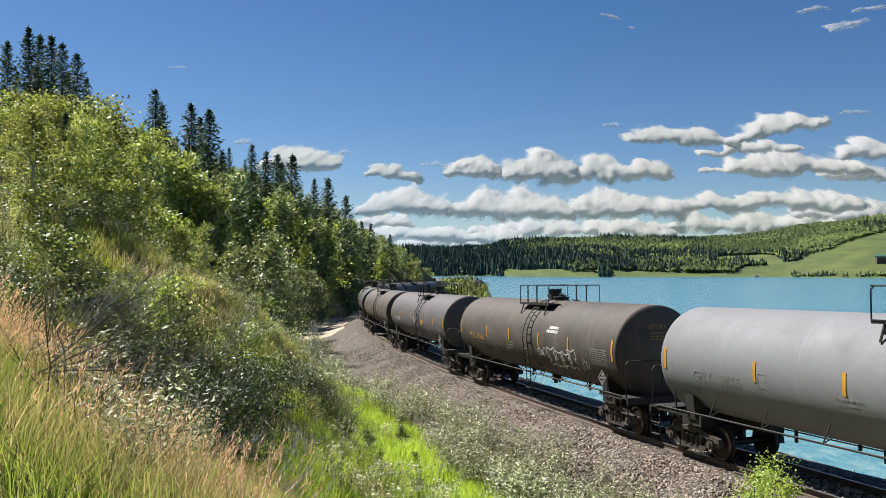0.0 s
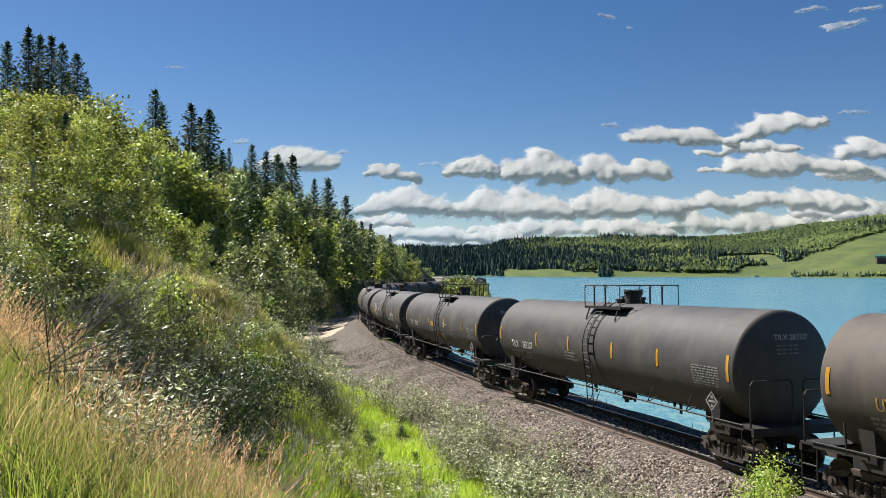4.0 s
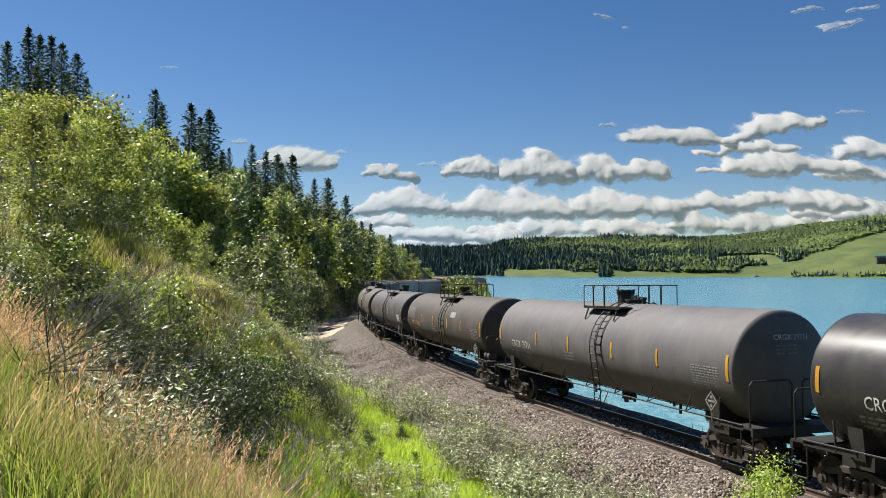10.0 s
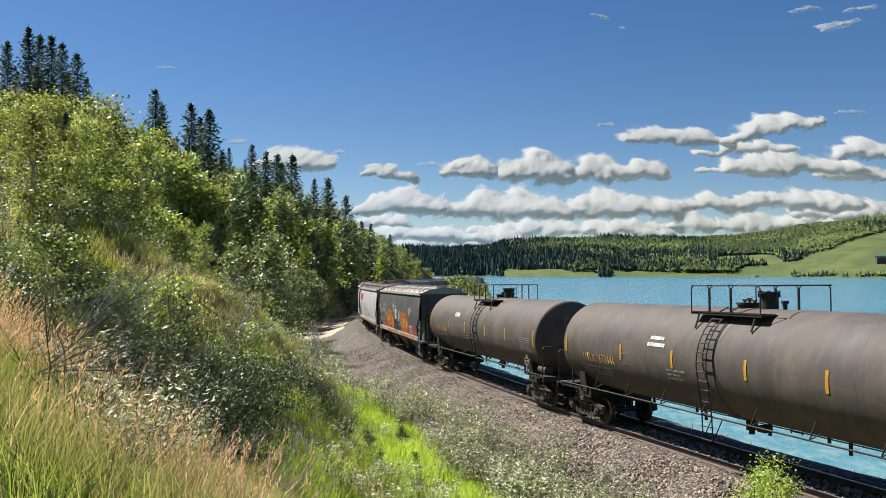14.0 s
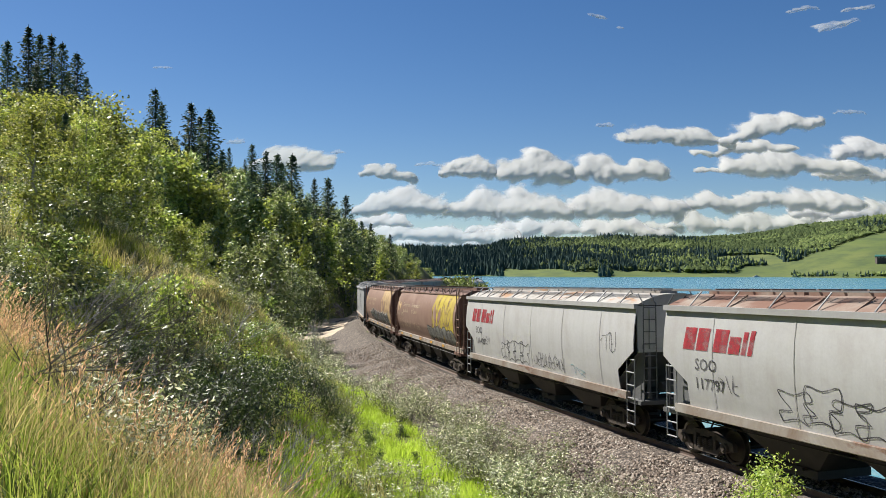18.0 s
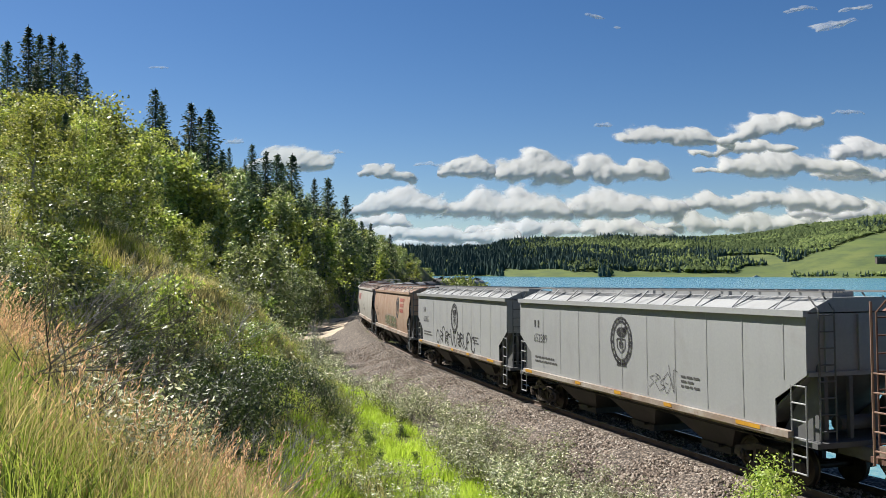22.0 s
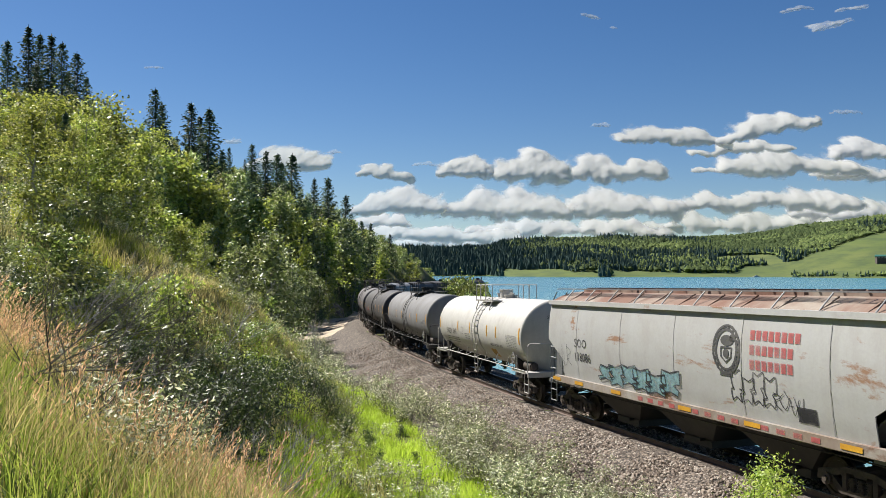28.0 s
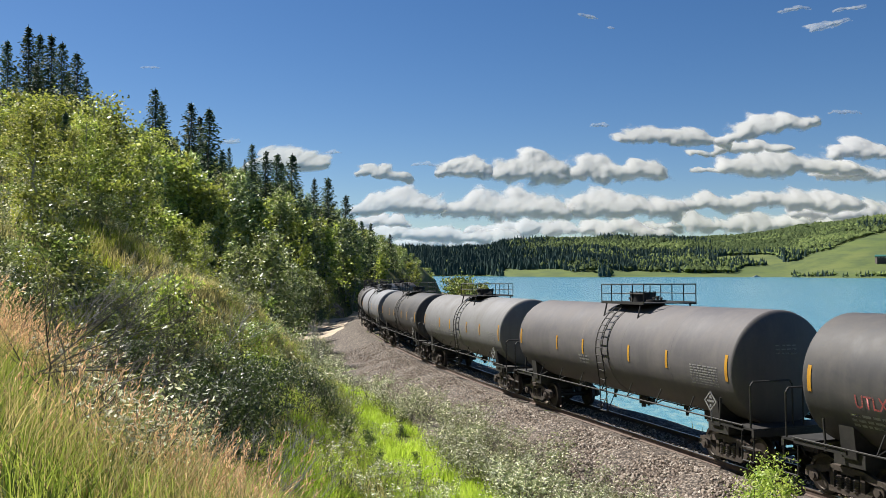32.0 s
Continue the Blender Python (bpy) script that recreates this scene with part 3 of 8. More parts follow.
def side_frame_mesh(side):
    bm = bmesh.new()
    y0, y1 = side * 0.95, side * 1.08
    top = [(-1.22, 0.40), (-1.18, 0.62), (-0.75, 0.70), (-0.42, 0.80), (0.42, 0.80), (0.75, 0.70), (1.18, 0.62), (1.22, 0.40), (1.0, 0.40), (0.92, 0.54), (0.72, 0.56), (0.48, 0.62),
           (0.40, 0.62), (0.40, 0.68), (-0.40, 0.68), (-0.40, 0.62), (-0.48, 0.62), (-0.72, 0.56), (-0.92, 0.54), (-1.0, 0.40)]
    prism(bm, top, y0, y1)
    low = [(-0.86, 0.52), (-0.55, 0.20), (0.55, 0.20), (0.86, 0.52), (0.74, 0.54), (0.46, 0.30), (-0.46, 0.30), (-0.74, 0.54)]
    prism(bm, low, y0, y1)
    for u in (-0.42, 0.42):
        box(bm, u, (y0 + y1) / 2, 0.5, 0.12, 0.13, 0.42)
    for u in (-0.89, 0.89):
        rod(bm, (u, side * 0.9, 0.46), (u, side * 1.15, 0.46), 0.14, 12)
        rod(bm, (u, side * 1.15, 0.46), (u, side * 1.19, 0.46), 0.07, 8)
    return finish(bm, "side_frame")


def spring_mesh():
    bm = bmesh.new()
    for k in range(5):
        rod(bm, (0, 0, 0.31 + k * 0.055), (0, 0, 0.335 + k * 0.055), 0.095, 8)
    rod(bm, (0, 0, 0.3), (0, 0, 0.58), 0.07, 6)
    return finish(bm, "spring")


BOGIE = {}


def add_bogie(car, x):
    """A two-axle bogie under a car."""
    if not BOGIE:
        BOGIE["wheelset"] = wheelset_mesh()
        for side in (-1, 1):
            BOGIE["frame", side] = side_frame_mesh(side)
        BOGIE["spring"] = spring_mesh()
        bm = bmesh.new()
        box(bm, 0, 0, 0.72, 0.36, 2.1, 0.2)
        box(bm, 0, 0, 0.86, 0.5, 0.5, 0.12)
        for u in (-0.45, 0.45):
            box(bm, u, 0, 0.42, 0.12, 1.5, 0.1)
        BOGIE["bolster"] = finish(bm, "bogie")
    b = part("bogie", BOGIE["bolster"], M_TRUCK, car)
    b.location = (x, 0, 0)
    for u in (-0.89, 0.89):
        part("wheelset", BOGIE["wheelset"], M_WHEEL, b).location = (u, 0, 0)
    for side in (-1, 1):
        part("side_frame", BOGIE["frame", side], M_TRUCK, b)
    for u in (-0.24, 0.0, 0.24):
        part("spring", BOGIE["spring"], M_TRUCK, b).location = (u, -1.02, 0)


def coupler_mesh(end, x0, x1):
    bm = bmesh.new()
    box(bm, end * (x0 + x1 - 0.25) / 2, 0, 0.86, x1 - x0 - 0.2, 0.14, 0.16)
    prism(bm, [(end * (x1 - 0.3), 0.7), (end * (x1 - 0.3), 1.02), (end * (x1 + 0.02), 1.0), (end * (x1 + 0.08), 0.86), (end * (x1 + 0.02), 0.7)], -0.16, 0.12)
    rods(bm, [(end * (x0 + 0.1), 0.25, 0.8), (end * (x0 + 0.35), 0.3, 0.45), (end * (x1 - 0.1), 0.22, 0.35), (end * (x1 + 0.05), 0.1, 0.6)], 0.025, 6)
    return finish(bm, "coupler")


TANK_R, TANK_Z = 1.5, 2.62
PROTO = {}


# a dished head with a tight knuckle: radius and bulge
HEAD = [(0.0, 0.34), (0.4, 0.325), (0.8, 0.28), (1.1, 0.215), (1.3, 0.155), (1.39, 0.115), (1.45, 0.075), (1.49, 0.035)]


def tank_proto(shell, coupled, style, fit):
    """Shared meshes of a tank car: shell between its heads' seams, length over couplers."""
    key = ("tank", shell, style, fit)
    if key in PROTO:
        return PROTO[key]
    h, r, cz = shell / 2, TANK_R, TANK_Z
    end = coupled / 2
    out = {}
    bm = bmesh.new()
    prof = [(-h - d, q) for q, d in HEAD] + [(-h, r)]
    prof += [(-h + 0.04, r), (-h + 0.08, r), (-h + 0.5, r), (-0.3 * h, r)]
    prof += [(-x, rr) for x, rr in reversed(prof)]
    lathe_x(bm, prof, cz, 56)
    n_course = max(4, round(shell / 2.7))
    for k in range(1, n_course):
        x = -h + shell * k / n_course
        seam = bmesh.new()
        lathe_x(seam, [(x - 0.02, r - 0.002), (x - 0.008, r + 0.003), (x + 0.008, r + 0.003), (x + 0.02, r - 0.002)], cz, 48)
        out["seam", k] = finish(seam, "weld_seam", 50)
    out["n_seam"] = n_course
    out["tank_shell"] = finish(bm, "tank_shell", 50)
    for e in (-1, 1):
        bm = bmesh.new()
        box(bm, e * (h - 1.3), 0, 1.05, 3.2, 0.5, 0.34)
        box(bm, e * (end - 1.35), 0, 0.95, 1.7, 0.42, 0.36)
        out["stub_sill", e] = finish(bm, "stub_sill")
        bm = bmesh.new()
        box(bm, e * (h - 0.95), 0, 1.02, 0.85, 2.4, 0.3)
        prism(bm, [(-1.25, 1.05), (1.25, 1.05), (1.32, 1.75), (0.9, 1.45), (0, 1.2), (-0.9, 1.45), (-1.32, 1.75)], e * (h - 1.2), e * (h - 0.8), "x")
        out["bolster", e] = finish(bm, "body_bolster")
    for e, nm in ((-1, "tail_step"), (1, "head_step")):
        bm = bmesh.new()
        xe = e * (end - 0.55)
        box(bm, xe - e * 0.35, 0, 1.22, 0.75, 2.9, 0.05)
        box(bm, xe, 0, 1.12, 0.08, 2.9, 0.16)
        for s in (-1, 1):
            rods(bm, [(xe - e * 0.1, s * 1.42, 1.2), (xe - e * 0.1, s * 1.42, 2.28), (xe - e * 0.1, s * 1.34, 2.38), (xe - e * 0.1, s * 0.24, 2.38), (xe - e * 0.1, s * 0.16, 2.28), (xe - e * 0.1, s * 0.16, 1.2)], 0.024)
            rods(bm, [(xe, s * 1.42, 1.05), (xe, s * 1.42, 0.42), (xe - e * 0.45, s * 1.42, 0.42), (xe - e * 0.45, s * 1.42, 1.2)], 0.02)
            rods(bm, [(xe, s * 1.42, 0.75), (xe - e * 0.45, s * 1.42, 0.75)], 0.02)
            rods(bm, [(xe - e * 1.3, s * 1.44, 1.2), (xe - e * 1.25, s * 1.44, 1.85)], 0.028)
            box(bm, xe - e * 1.1, s * 1.42, 1.2, 1.5, 0.06, 0.1)
        out[nm] = finish(bm, nm)
    bm = bmesh.new()
    for s in (-1, 1):
        rods(bm, [(-end + 0.9, s * 1.46, 1.28), (end - 0.9, s * 1.46, 1.28)], 0.021)
        for k in range(7):
            x = (-0.5 + (k + 0.5) / 7) * (shell - 2.2)
            rods(bm, [(x, s * 1.46, 1.28), (x + 0.1, s * 1.33, 1.72)], 0.018)
            rods(bm, [(x, s * 1.46, 1.28), (x, s * 1.15, 1.4)], 0.016)
    out["side_rail"] = finish(bm, "side_rail")
    bm = bmesh.new()
    for k in range(9):
        x = (-0.5 + (k + 0.5) / 9) * (shell - 4)
        box(bm, x, -0.35 if k % 2 else 0.3, 1.02, 0.07, 0.06, 0.3)
    rods(bm, [(-h + 2, -0.4, 1.0), (h - 2, -0.4, 1.0)], 0.022)
    rods(bm, [(-h + 2, 0.35, 0.96), (h - 2, 0.35, 0.96)], 0.018)
    rod(bm, (0.2, 0, 1.15), (0.2, 0, 0.82), 0.15, 14)
    rod(bm, (0.2, 0, 0.84), (0.2, 0, 0.7), 0.08, 10)
    box(bm, 1.2, -0.4, 1.02, 0.3, 0.25, 0.16)
    out["belly_gear"] = finish(bm, "belly_gear")
    # platform, manway and valves
    top = cz + r
    pc, pl, lx, man, dome, ring, small = fit
    bm = bmesh.new()
    wide = 0.95
    dz = top + 0.06 if style == "railed" else top - 0.13
    if style == "railed":
        box(bm, pc, 0, dz, 2 * pl, 2 * wide, 0.035)
    else:
        wide = 1.1
        for s in (-1, 1):
            box(bm, pc, s * 0.86, dz, 2 * pl, 0.52, 0.03)
            for k in range(16):
                box(bm, pc + (-0.5 + (k + 0.5) / 16) * 2 * pl, s * 0.86, dz + 0.02, 0.025, 0.52, 0.02)
    for s in (-1, 1):
        box(bm, pc, s * wide, dz, 2 * pl, 0.04, 0.09)
        for u in (-0.8, 0.8):
            rods(bm, [(pc + u * pl, s * (wide - 0.05), dz - 0.02), (pc + u * pl, s * (wide + 0.1), cz + 0.95)], 0.03)
    out["platform"] = finish(bm, "platform")
    bm = bmesh.new()
    rh = top + (0.66 if style == "railed" else 0.62)
    rr = 0.019
    us = [-1, -0.42, 0.2, 1] if style == "open" else [-1, -0.5, 0, 0.5, 1]
    for s in (-1, 1):
        for a, b in zip(us[:-1], us[1:]):
            if style == "open":
                rods(bm, [(pc + a * pl, s * wide, dz), (pc + a * pl, s * wide, rh - 0.08), (pc + a * pl + 0.1, s * wide, rh), (pc + b * pl - 0.12, s * wide, rh), (pc + b * pl - 0.05, s * wide, rh - 0.08),
                          (pc + b * pl - 0.05, s * wide, dz)], rr)
            else:
                rods(bm, [(pc + a * pl, s * wide, dz), (pc + a * pl, s * wide, rh), (pc + b * pl, s * wide, rh), (pc + b * pl, s * wide, dz)], rr)
                rods(bm, [(pc + a * pl, s * wide, top + 0.36), (pc + b * pl, s * wide, top + 0.36)], rr * 0.8)
    for e in (-1, 1):
        rods(bm, [(pc + e * pl, -wide, rh), (pc + e * pl, wide, rh)], rr)
    out["handrail"] = finish(bm, "handrail")
    bm = bmesh.new()
    mh = 0.4 if dome < 0.3 else 0.34
    rod(bm, (pc + man, 0.05, top - 0.12), (pc + man, 0.05, top + mh), dome, 20)
    rod(bm, (pc + man, 0.05, top + mh), (pc + man, 0.05, top + mh + 0.05), dome + 0.04, 20)
    for k in range(8):
        a = k * math.pi / 4
        c, d = pc + man + (dome + 0.02) * math.cos(a), 0.05 + (dome + 0.02) * math.sin(a)
        rod(bm, (c, d, top + mh - 0.1), (c, d, top + mh + 0.08), 0.025, 6)
    out["manway"] = finish(bm, "manway", 40)
    bm = bmesh.new()
    rod(bm, (pc + ring, 0, top - 0.1), (pc + ring, 0, top + 0.1), 0.29, 16)
    rod(bm, (pc + ring, 0, top + 0.1), (pc + ring, 0, top + 0.15), 0.33, 16)
    for u, hgt in ((-0.2, 0.22), (0.0, 0.26), (0.2, 0.21)):
        rod(bm, (pc + ring + u, 0.05, top + 0.12), (pc + ring + u, 0.05, top + hgt), 0.045, 8)
        box(bm, pc + ring + u, 0.05, top + hgt, 0.15, 0.06, 0.04)
    out["valves"] = finish(bm, "valves", 40)
    bm = bmesh.new()
    rod(bm, (pc + small, 0, top - 0.05), (pc + small, 0, top + 0.22), 0.06, 10)
    rod(bm, (pc + small, 0, top + 0.14), (pc + small, 0, top + 0.22), 0.1, 10)
    out["safety_valve"] = finish(bm, "safety_valve", 40)
    # ladder over the round side
    for s, nm in ((-1, "ladder"), (1, "far_ladder")):
        bm = bmesh.new()
        for u in (-0.21, 0.21):
            pts = [(lx + u, s * (r + 0.14) * math.cos(radians(a)), cz + (r + 0.14) * math.sin(radians(a))) for a in range(70, -16, -12)]
            pts += [(lx + u, s * (r + 0.02), 1.7), (lx + u, s * (r - 0.02), 1.28), (lx + u, s * (r - 0.05), 0.62)]
            rods(bm, pts, 0.02)
            rods(bm, [(lx + u + 0.22, s * (r - 0.2), 1.25), (lx + u, s * (r - 0.05), 0.62)], 0.015)
        out[nm] = finish(bm, nm)
        places = [(s * (r + 0.14) * math.cos(radians(a)), cz + (r + 0.14) * math.sin(radians(a))) for a in range(66, -16, -9)] + [(s * r, z) for z in (1.95, 1.65, 1.33, 1.0, 0.65)]
        out[nm, "rungs"] = []
        for y, z in places:
            bm = bmesh.new()
            rod(bm, (lx - 0.21, y, z), (lx + 0.21, y, z), 0.016)
            out[nm, "rungs"].append(finish(bm, "rung"))
    # bands round the shell beside the ladder
    bm = bmesh.new()
    ring = [(lx - 0.34, r + 0.002), (lx - 0.34, r + 0.02), (lx + 0.34, r + 0.02), (lx + 0.34, r + 0.002)]
    lathe_x(bm, ring, cz, 48)
    out["band"] = finish(bm, "band", 40)
    bm = bmesh.new()
    rod(bm, (h - 0.5, -1.0, 1.42), (h + 0.25, -1.0, 1.42), 0.19, 16)
    rod(bm, (h + 0.25, -1.0, 1.42), (h + 0.31, -1.0, 1.42), 0.13, 12)
    box(bm, h - 0.1, -1.0, 1.2, 0.6, 0.2, 0.12)
    out["air_reservoir"] = finish(bm, "air_reservoir", 40)
    bm = bmesh.new()
    for q in range(4):
        turn = Matrix.Rotation(radians(45 + 90 * q), 4, "Y")
        edge = turn @ Vector((0.17, 0, 0))
        box(bm, h - 0.85 + edge.x, -1.5, 1.72 + edge.z, 0.03, 0.02, 0.37, turn)
    box(bm, h - 0.85, -1.495, 1.72, 0.3, 0.01, 0.05)
    box(bm, h - 0.85, -1.495, 1.83, 0.1, 0.01, 0.08)
    box(bm, h - 0.85, -1.495, 1.6, 0.07, 0.01, 0.07)
    rod(bm, (h - 0.85, -1.47, 1.2), (h - 0.85, -1.47, 1.5), 0.025)
    out["placard"] = finish(bm, "placard")
    for e, nm in ((-1, "tail_coupler"), (1, "head_coupler")):
        out[nm] = coupler_mesh(e, h + 0.2, end)
    PROTO[key] = out
    return out


def tank_surface(x, z):
    """A place on the near side of a tank, just over its paint."""
    rr = TANK_R + 0.012
    w = max(-0.999, min(0.999, (z - TANK_Z) / rr))
    return (x, -rr * math.sqrt(1 - w * w), z)


def patch_mesh(name, polys, mat, surface, step=0.12):
    """Painted marks: rectangles (x0, z0, x1, z1), thin strokes and letters, laid onto a car's side."""
    verts, faces = [], []
    for x0, z0, x1, z1 in polys:
        n = max(1, math.ceil(abs(z1 - z0) / step))
        base = len(verts)
        for k in range(n + 1):
            z = z0 + (z1 - z0) * k / n
            verts += [surface(x0, z), surface(x1, z)]
        faces += [(base + 2 * k, base + 2 * k + 1, base + 2 * k + 3, base + 2 * k + 2) for k in range(n)]
    return raw_mesh(name, verts, faces, mat, True)


def stroke_mesh(name, lines, width, mat, surface):
    """Spray-can strokes: lists of (x, z) points."""
    verts, faces = [], []
    for pts in lines:
        dense = []
        for (xa, za), (xb, zb) in zip(pts[:-1], pts[1:]):
            n = max(1, int(math.hypot(xb - xa, zb - za) / 0.14))
            dense += [(xa + (xb - xa) * i / n, za + (zb - za) * i / n) for i in range(n)]
        dense.append(pts[-1])
        base = len(verts)
        for i, (x, z) in enumerate(dense):
            xa, za = dense[max(0, i - 1)]
            xb, zb = dense[min(len(dense) - 1, i + 1)]
            d = math.hypot(xb - xa, zb - za) or 1
            nx, nz = -(zb - za) / d * width / 2, (xb - xa) / d * width / 2
            verts += [surface(x + nx, z + nz), surface(x - nx, z - nz)]
        faces += [(base + 2 * i, base + 2 * i + 1, base + 2 * i + 3, base + 2 * i + 2) for i in range(len(dense) - 1)]
    return raw_mesh(name, verts, faces, mat)


def blob_mesh(name, shapes, mat, surface):
    """Filled round shapes: each a list of (x, z) round a middle."""
    verts, faces = [], []
    for pts in shapes:
        mx, mz = sum(p[0] for p in pts) / len(pts), sum(p[1] for p in pts) / len(pts)
        base, n = len(verts), len(pts)
        for k in (0.02, 0.35, 0.68, 1.0):
            verts += [surface(mx + (x - mx) * k, mz + (z - mz) * k) for x, z in pts]
        for ring in range(3):
            faces += [(base + ring * n + i, base + (ring + 1) * n + i, base + (ring + 1) * n + (i + 1) % n, base + ring * n + (i + 1) % n) for i in range(n)]
    return raw_mesh(name, verts, faces, mat)


def letters_mesh(name, body, x, z, size, mat, surface, stretch=1.0):
    """Lettering with its lower left corner at (x, z) and capitals about 0.7 of the size high."""
    curve = bpy.data.curves.new("lettering", "FONT")
    curve.body, curve.size, curve.resolution_u, curve.offset = body, size, 2, size * 0.009
    ob = bpy.data.objects.new("lettering", curve)
    me = ob.to_mesh()
    out = bpy.data.meshes.new(name)
    bm = bmesh.new()
    bm.from_mesh(me)
    for v in bm.verts:
        v.co = surface(x + v.co.x * stretch, z + v.co.y)
    bm.to_mesh(out)
    bm.free()
    ob.to_mesh_clear()
    bpy.data.objects.remove(ob)
    bpy.data.curves.remove(curve)
    out.materials.append(mat)
    return out


def curl(pts, n=6):
    """A smooth stroke through its points."""
    q = [pts[0]] + list(pts) + [pts[-1]]
    out = []
    for i in range(1, len(q) - 2):
        for k in range(n):
            t = k / n
            out.append(tuple(0.5 * (2 * q[i][c] + (q[i + 1][c] - q[i - 1][c]) * t + (2 * q[i - 1][c] - 5 * q[i][c] + 4 * q[i + 1][c] - q[i + 2][c]) * t * t
                                    + (3 * q[i][c] - q[i - 1][c] - 3 * q[i + 1][c] + q[i + 2][c]) * t ** 3) for c in (0, 1)))
    return out + [pts[-1]]


def scribble(rng, x0, z0, x1, z1, n=7):
    """Quick hand-drawn strokes, hooks and loops inside a rectangle; no letters."""
    shapes = [[(0.1, 0.9), (0.15, 0.1), (0.6, 0.05)], [(0.8, 0.85), (0.2, 0.7), (0.7, 0.4), (0.1, 0.08)], [(0.05, 0.9), (0.4, 0.1), (0.8, 0.95)], [(0.15, 0.05), (0.45, 0.95), (0.85, 0.08)],
              [(0.5, 0.9), (0.1, 0.5), (0.5, 0.1), (0.9, 0.5), (0.5, 0.9), (0.6, 1.05)], [(0.1, 0.1), (0.15, 0.9), (0.75, 0.7), (0.2, 0.45), (0.85, 0.05)], [(0.1, 0.95), (0.12, 0.3), (0.5, 0.05), (0.85, 0.4), (0.8, 0.95)]]
    lines = []
    w, t = (x1 - x0) / n, z1 - z0
    for k in range(n):
        lean, up = rng.uniform(0.05, 0.35), rng.uniform(-0.08, 0.08)
        grow = rng.uniform(0.8, 1.2)
        flip, tip = rng.random() < 0.5, rng.random() < 0.5
        pts = [(x0 + (k - 0.3 + (1 - u if flip else u) * 1.7 + lean * v + rng.uniform(-0.12, 0.12)) * w, z0 + (up + (1 - v if tip else v) * grow + rng.uniform(-0.1, 0.1)) * t) for u, v in rng.choice(shapes)]
        lines.append(curl(pts))
        if rng.random() < 0.4:
            a = (x0 + (k + rng.uniform(0.0, 0.4)) * w, z0 + rng.uniform(0.35, 0.6) * t)
            lines.append([a, (a[0] + rng.uniform(0.3, 0.7) * w, a[1] + rng.uniform(-0.05, 0.15) * t)])
    return lines


def block_letters(rng, x0, z0, x1, z1, n):
    """Angular interlocking shapes of a sprayed piece; no letters."""
    out = []
    w, t = (x1 - x0) / n, z1 - z0
    for k in range(n):
        cx, lean = x0 + (k + 0.5) * w, rng.uniform(-0.1, 0.3) * w
        hi, lo = z0 + t * rng.uniform(0.75, 1.05), z0 + t * rng.uniform(-0.02, 0.18)
        l, r = cx - w * rng.uniform(0.4, 0.68), cx + w * rng.uniform(0.4, 0.68)
        m1, m2 = z0 + t * rng.uniform(0.5, 0.68), z0 + t * rng.uniform(0.28, 0.46)
        out.append([(l, lo), (l - 0.1 * w, m2), (cx - 0.22 * w, m2 + 0.05 * t), (l + 0.05 * w, m1), (l + lean, hi), (cx + lean, hi - 0.08 * t), (r + lean, hi + 0.04 * t), (r + 0.12 * w, m1), (cx + 0.3 * w, m1 - 0.06 * t), (r, m2), (r - 0.1 * w, lo), (cx, lo + 0.12 * t)])
    return out


def code_bars(x, z, n, size):
    """A line of blocks the size of letters, for marks that are not lettered."""
    return [(x + i * size * 0.72, z + 0.02, x + i * size * 0.72 + size * 0.34, z + size * 0.7) for i in range(n)]


def small_print(x, z, w, rows, size=0.05, gap=1.7, rng=None):
    out = []
    rng = rng or random.Random(5)
    for k in range(rows):
        u = x
        while u < x + w * rng.uniform(0.7, 1.0):
            l = rng.uniform(0.08, 0.28)
            out.append((u, z - k * size * gap, u + l, z - k * size * gap + size))
            u += l + 0.05
    return out


CARS = []


# fittings on a tank's top: middle and half length of the platform, the ladder, then manway and its radius, valve ring and safety valve from that middle
FIT_A = (0.58, 1.5, 0.82, -0.5, 0.24, 0.25, -0.95)
FIT_B = (0.58, 1.45, 0.25, 0.35, 0.24, -0.42, 1.0)
FIT_SHORT = (0.5, 1.35, 0.15, -0.35, 0.4, 0.55, -1.0)
FIT_ACID = (0.4, 1.22, 0.25, -0.1, 0.3, 0.7, -1.0)


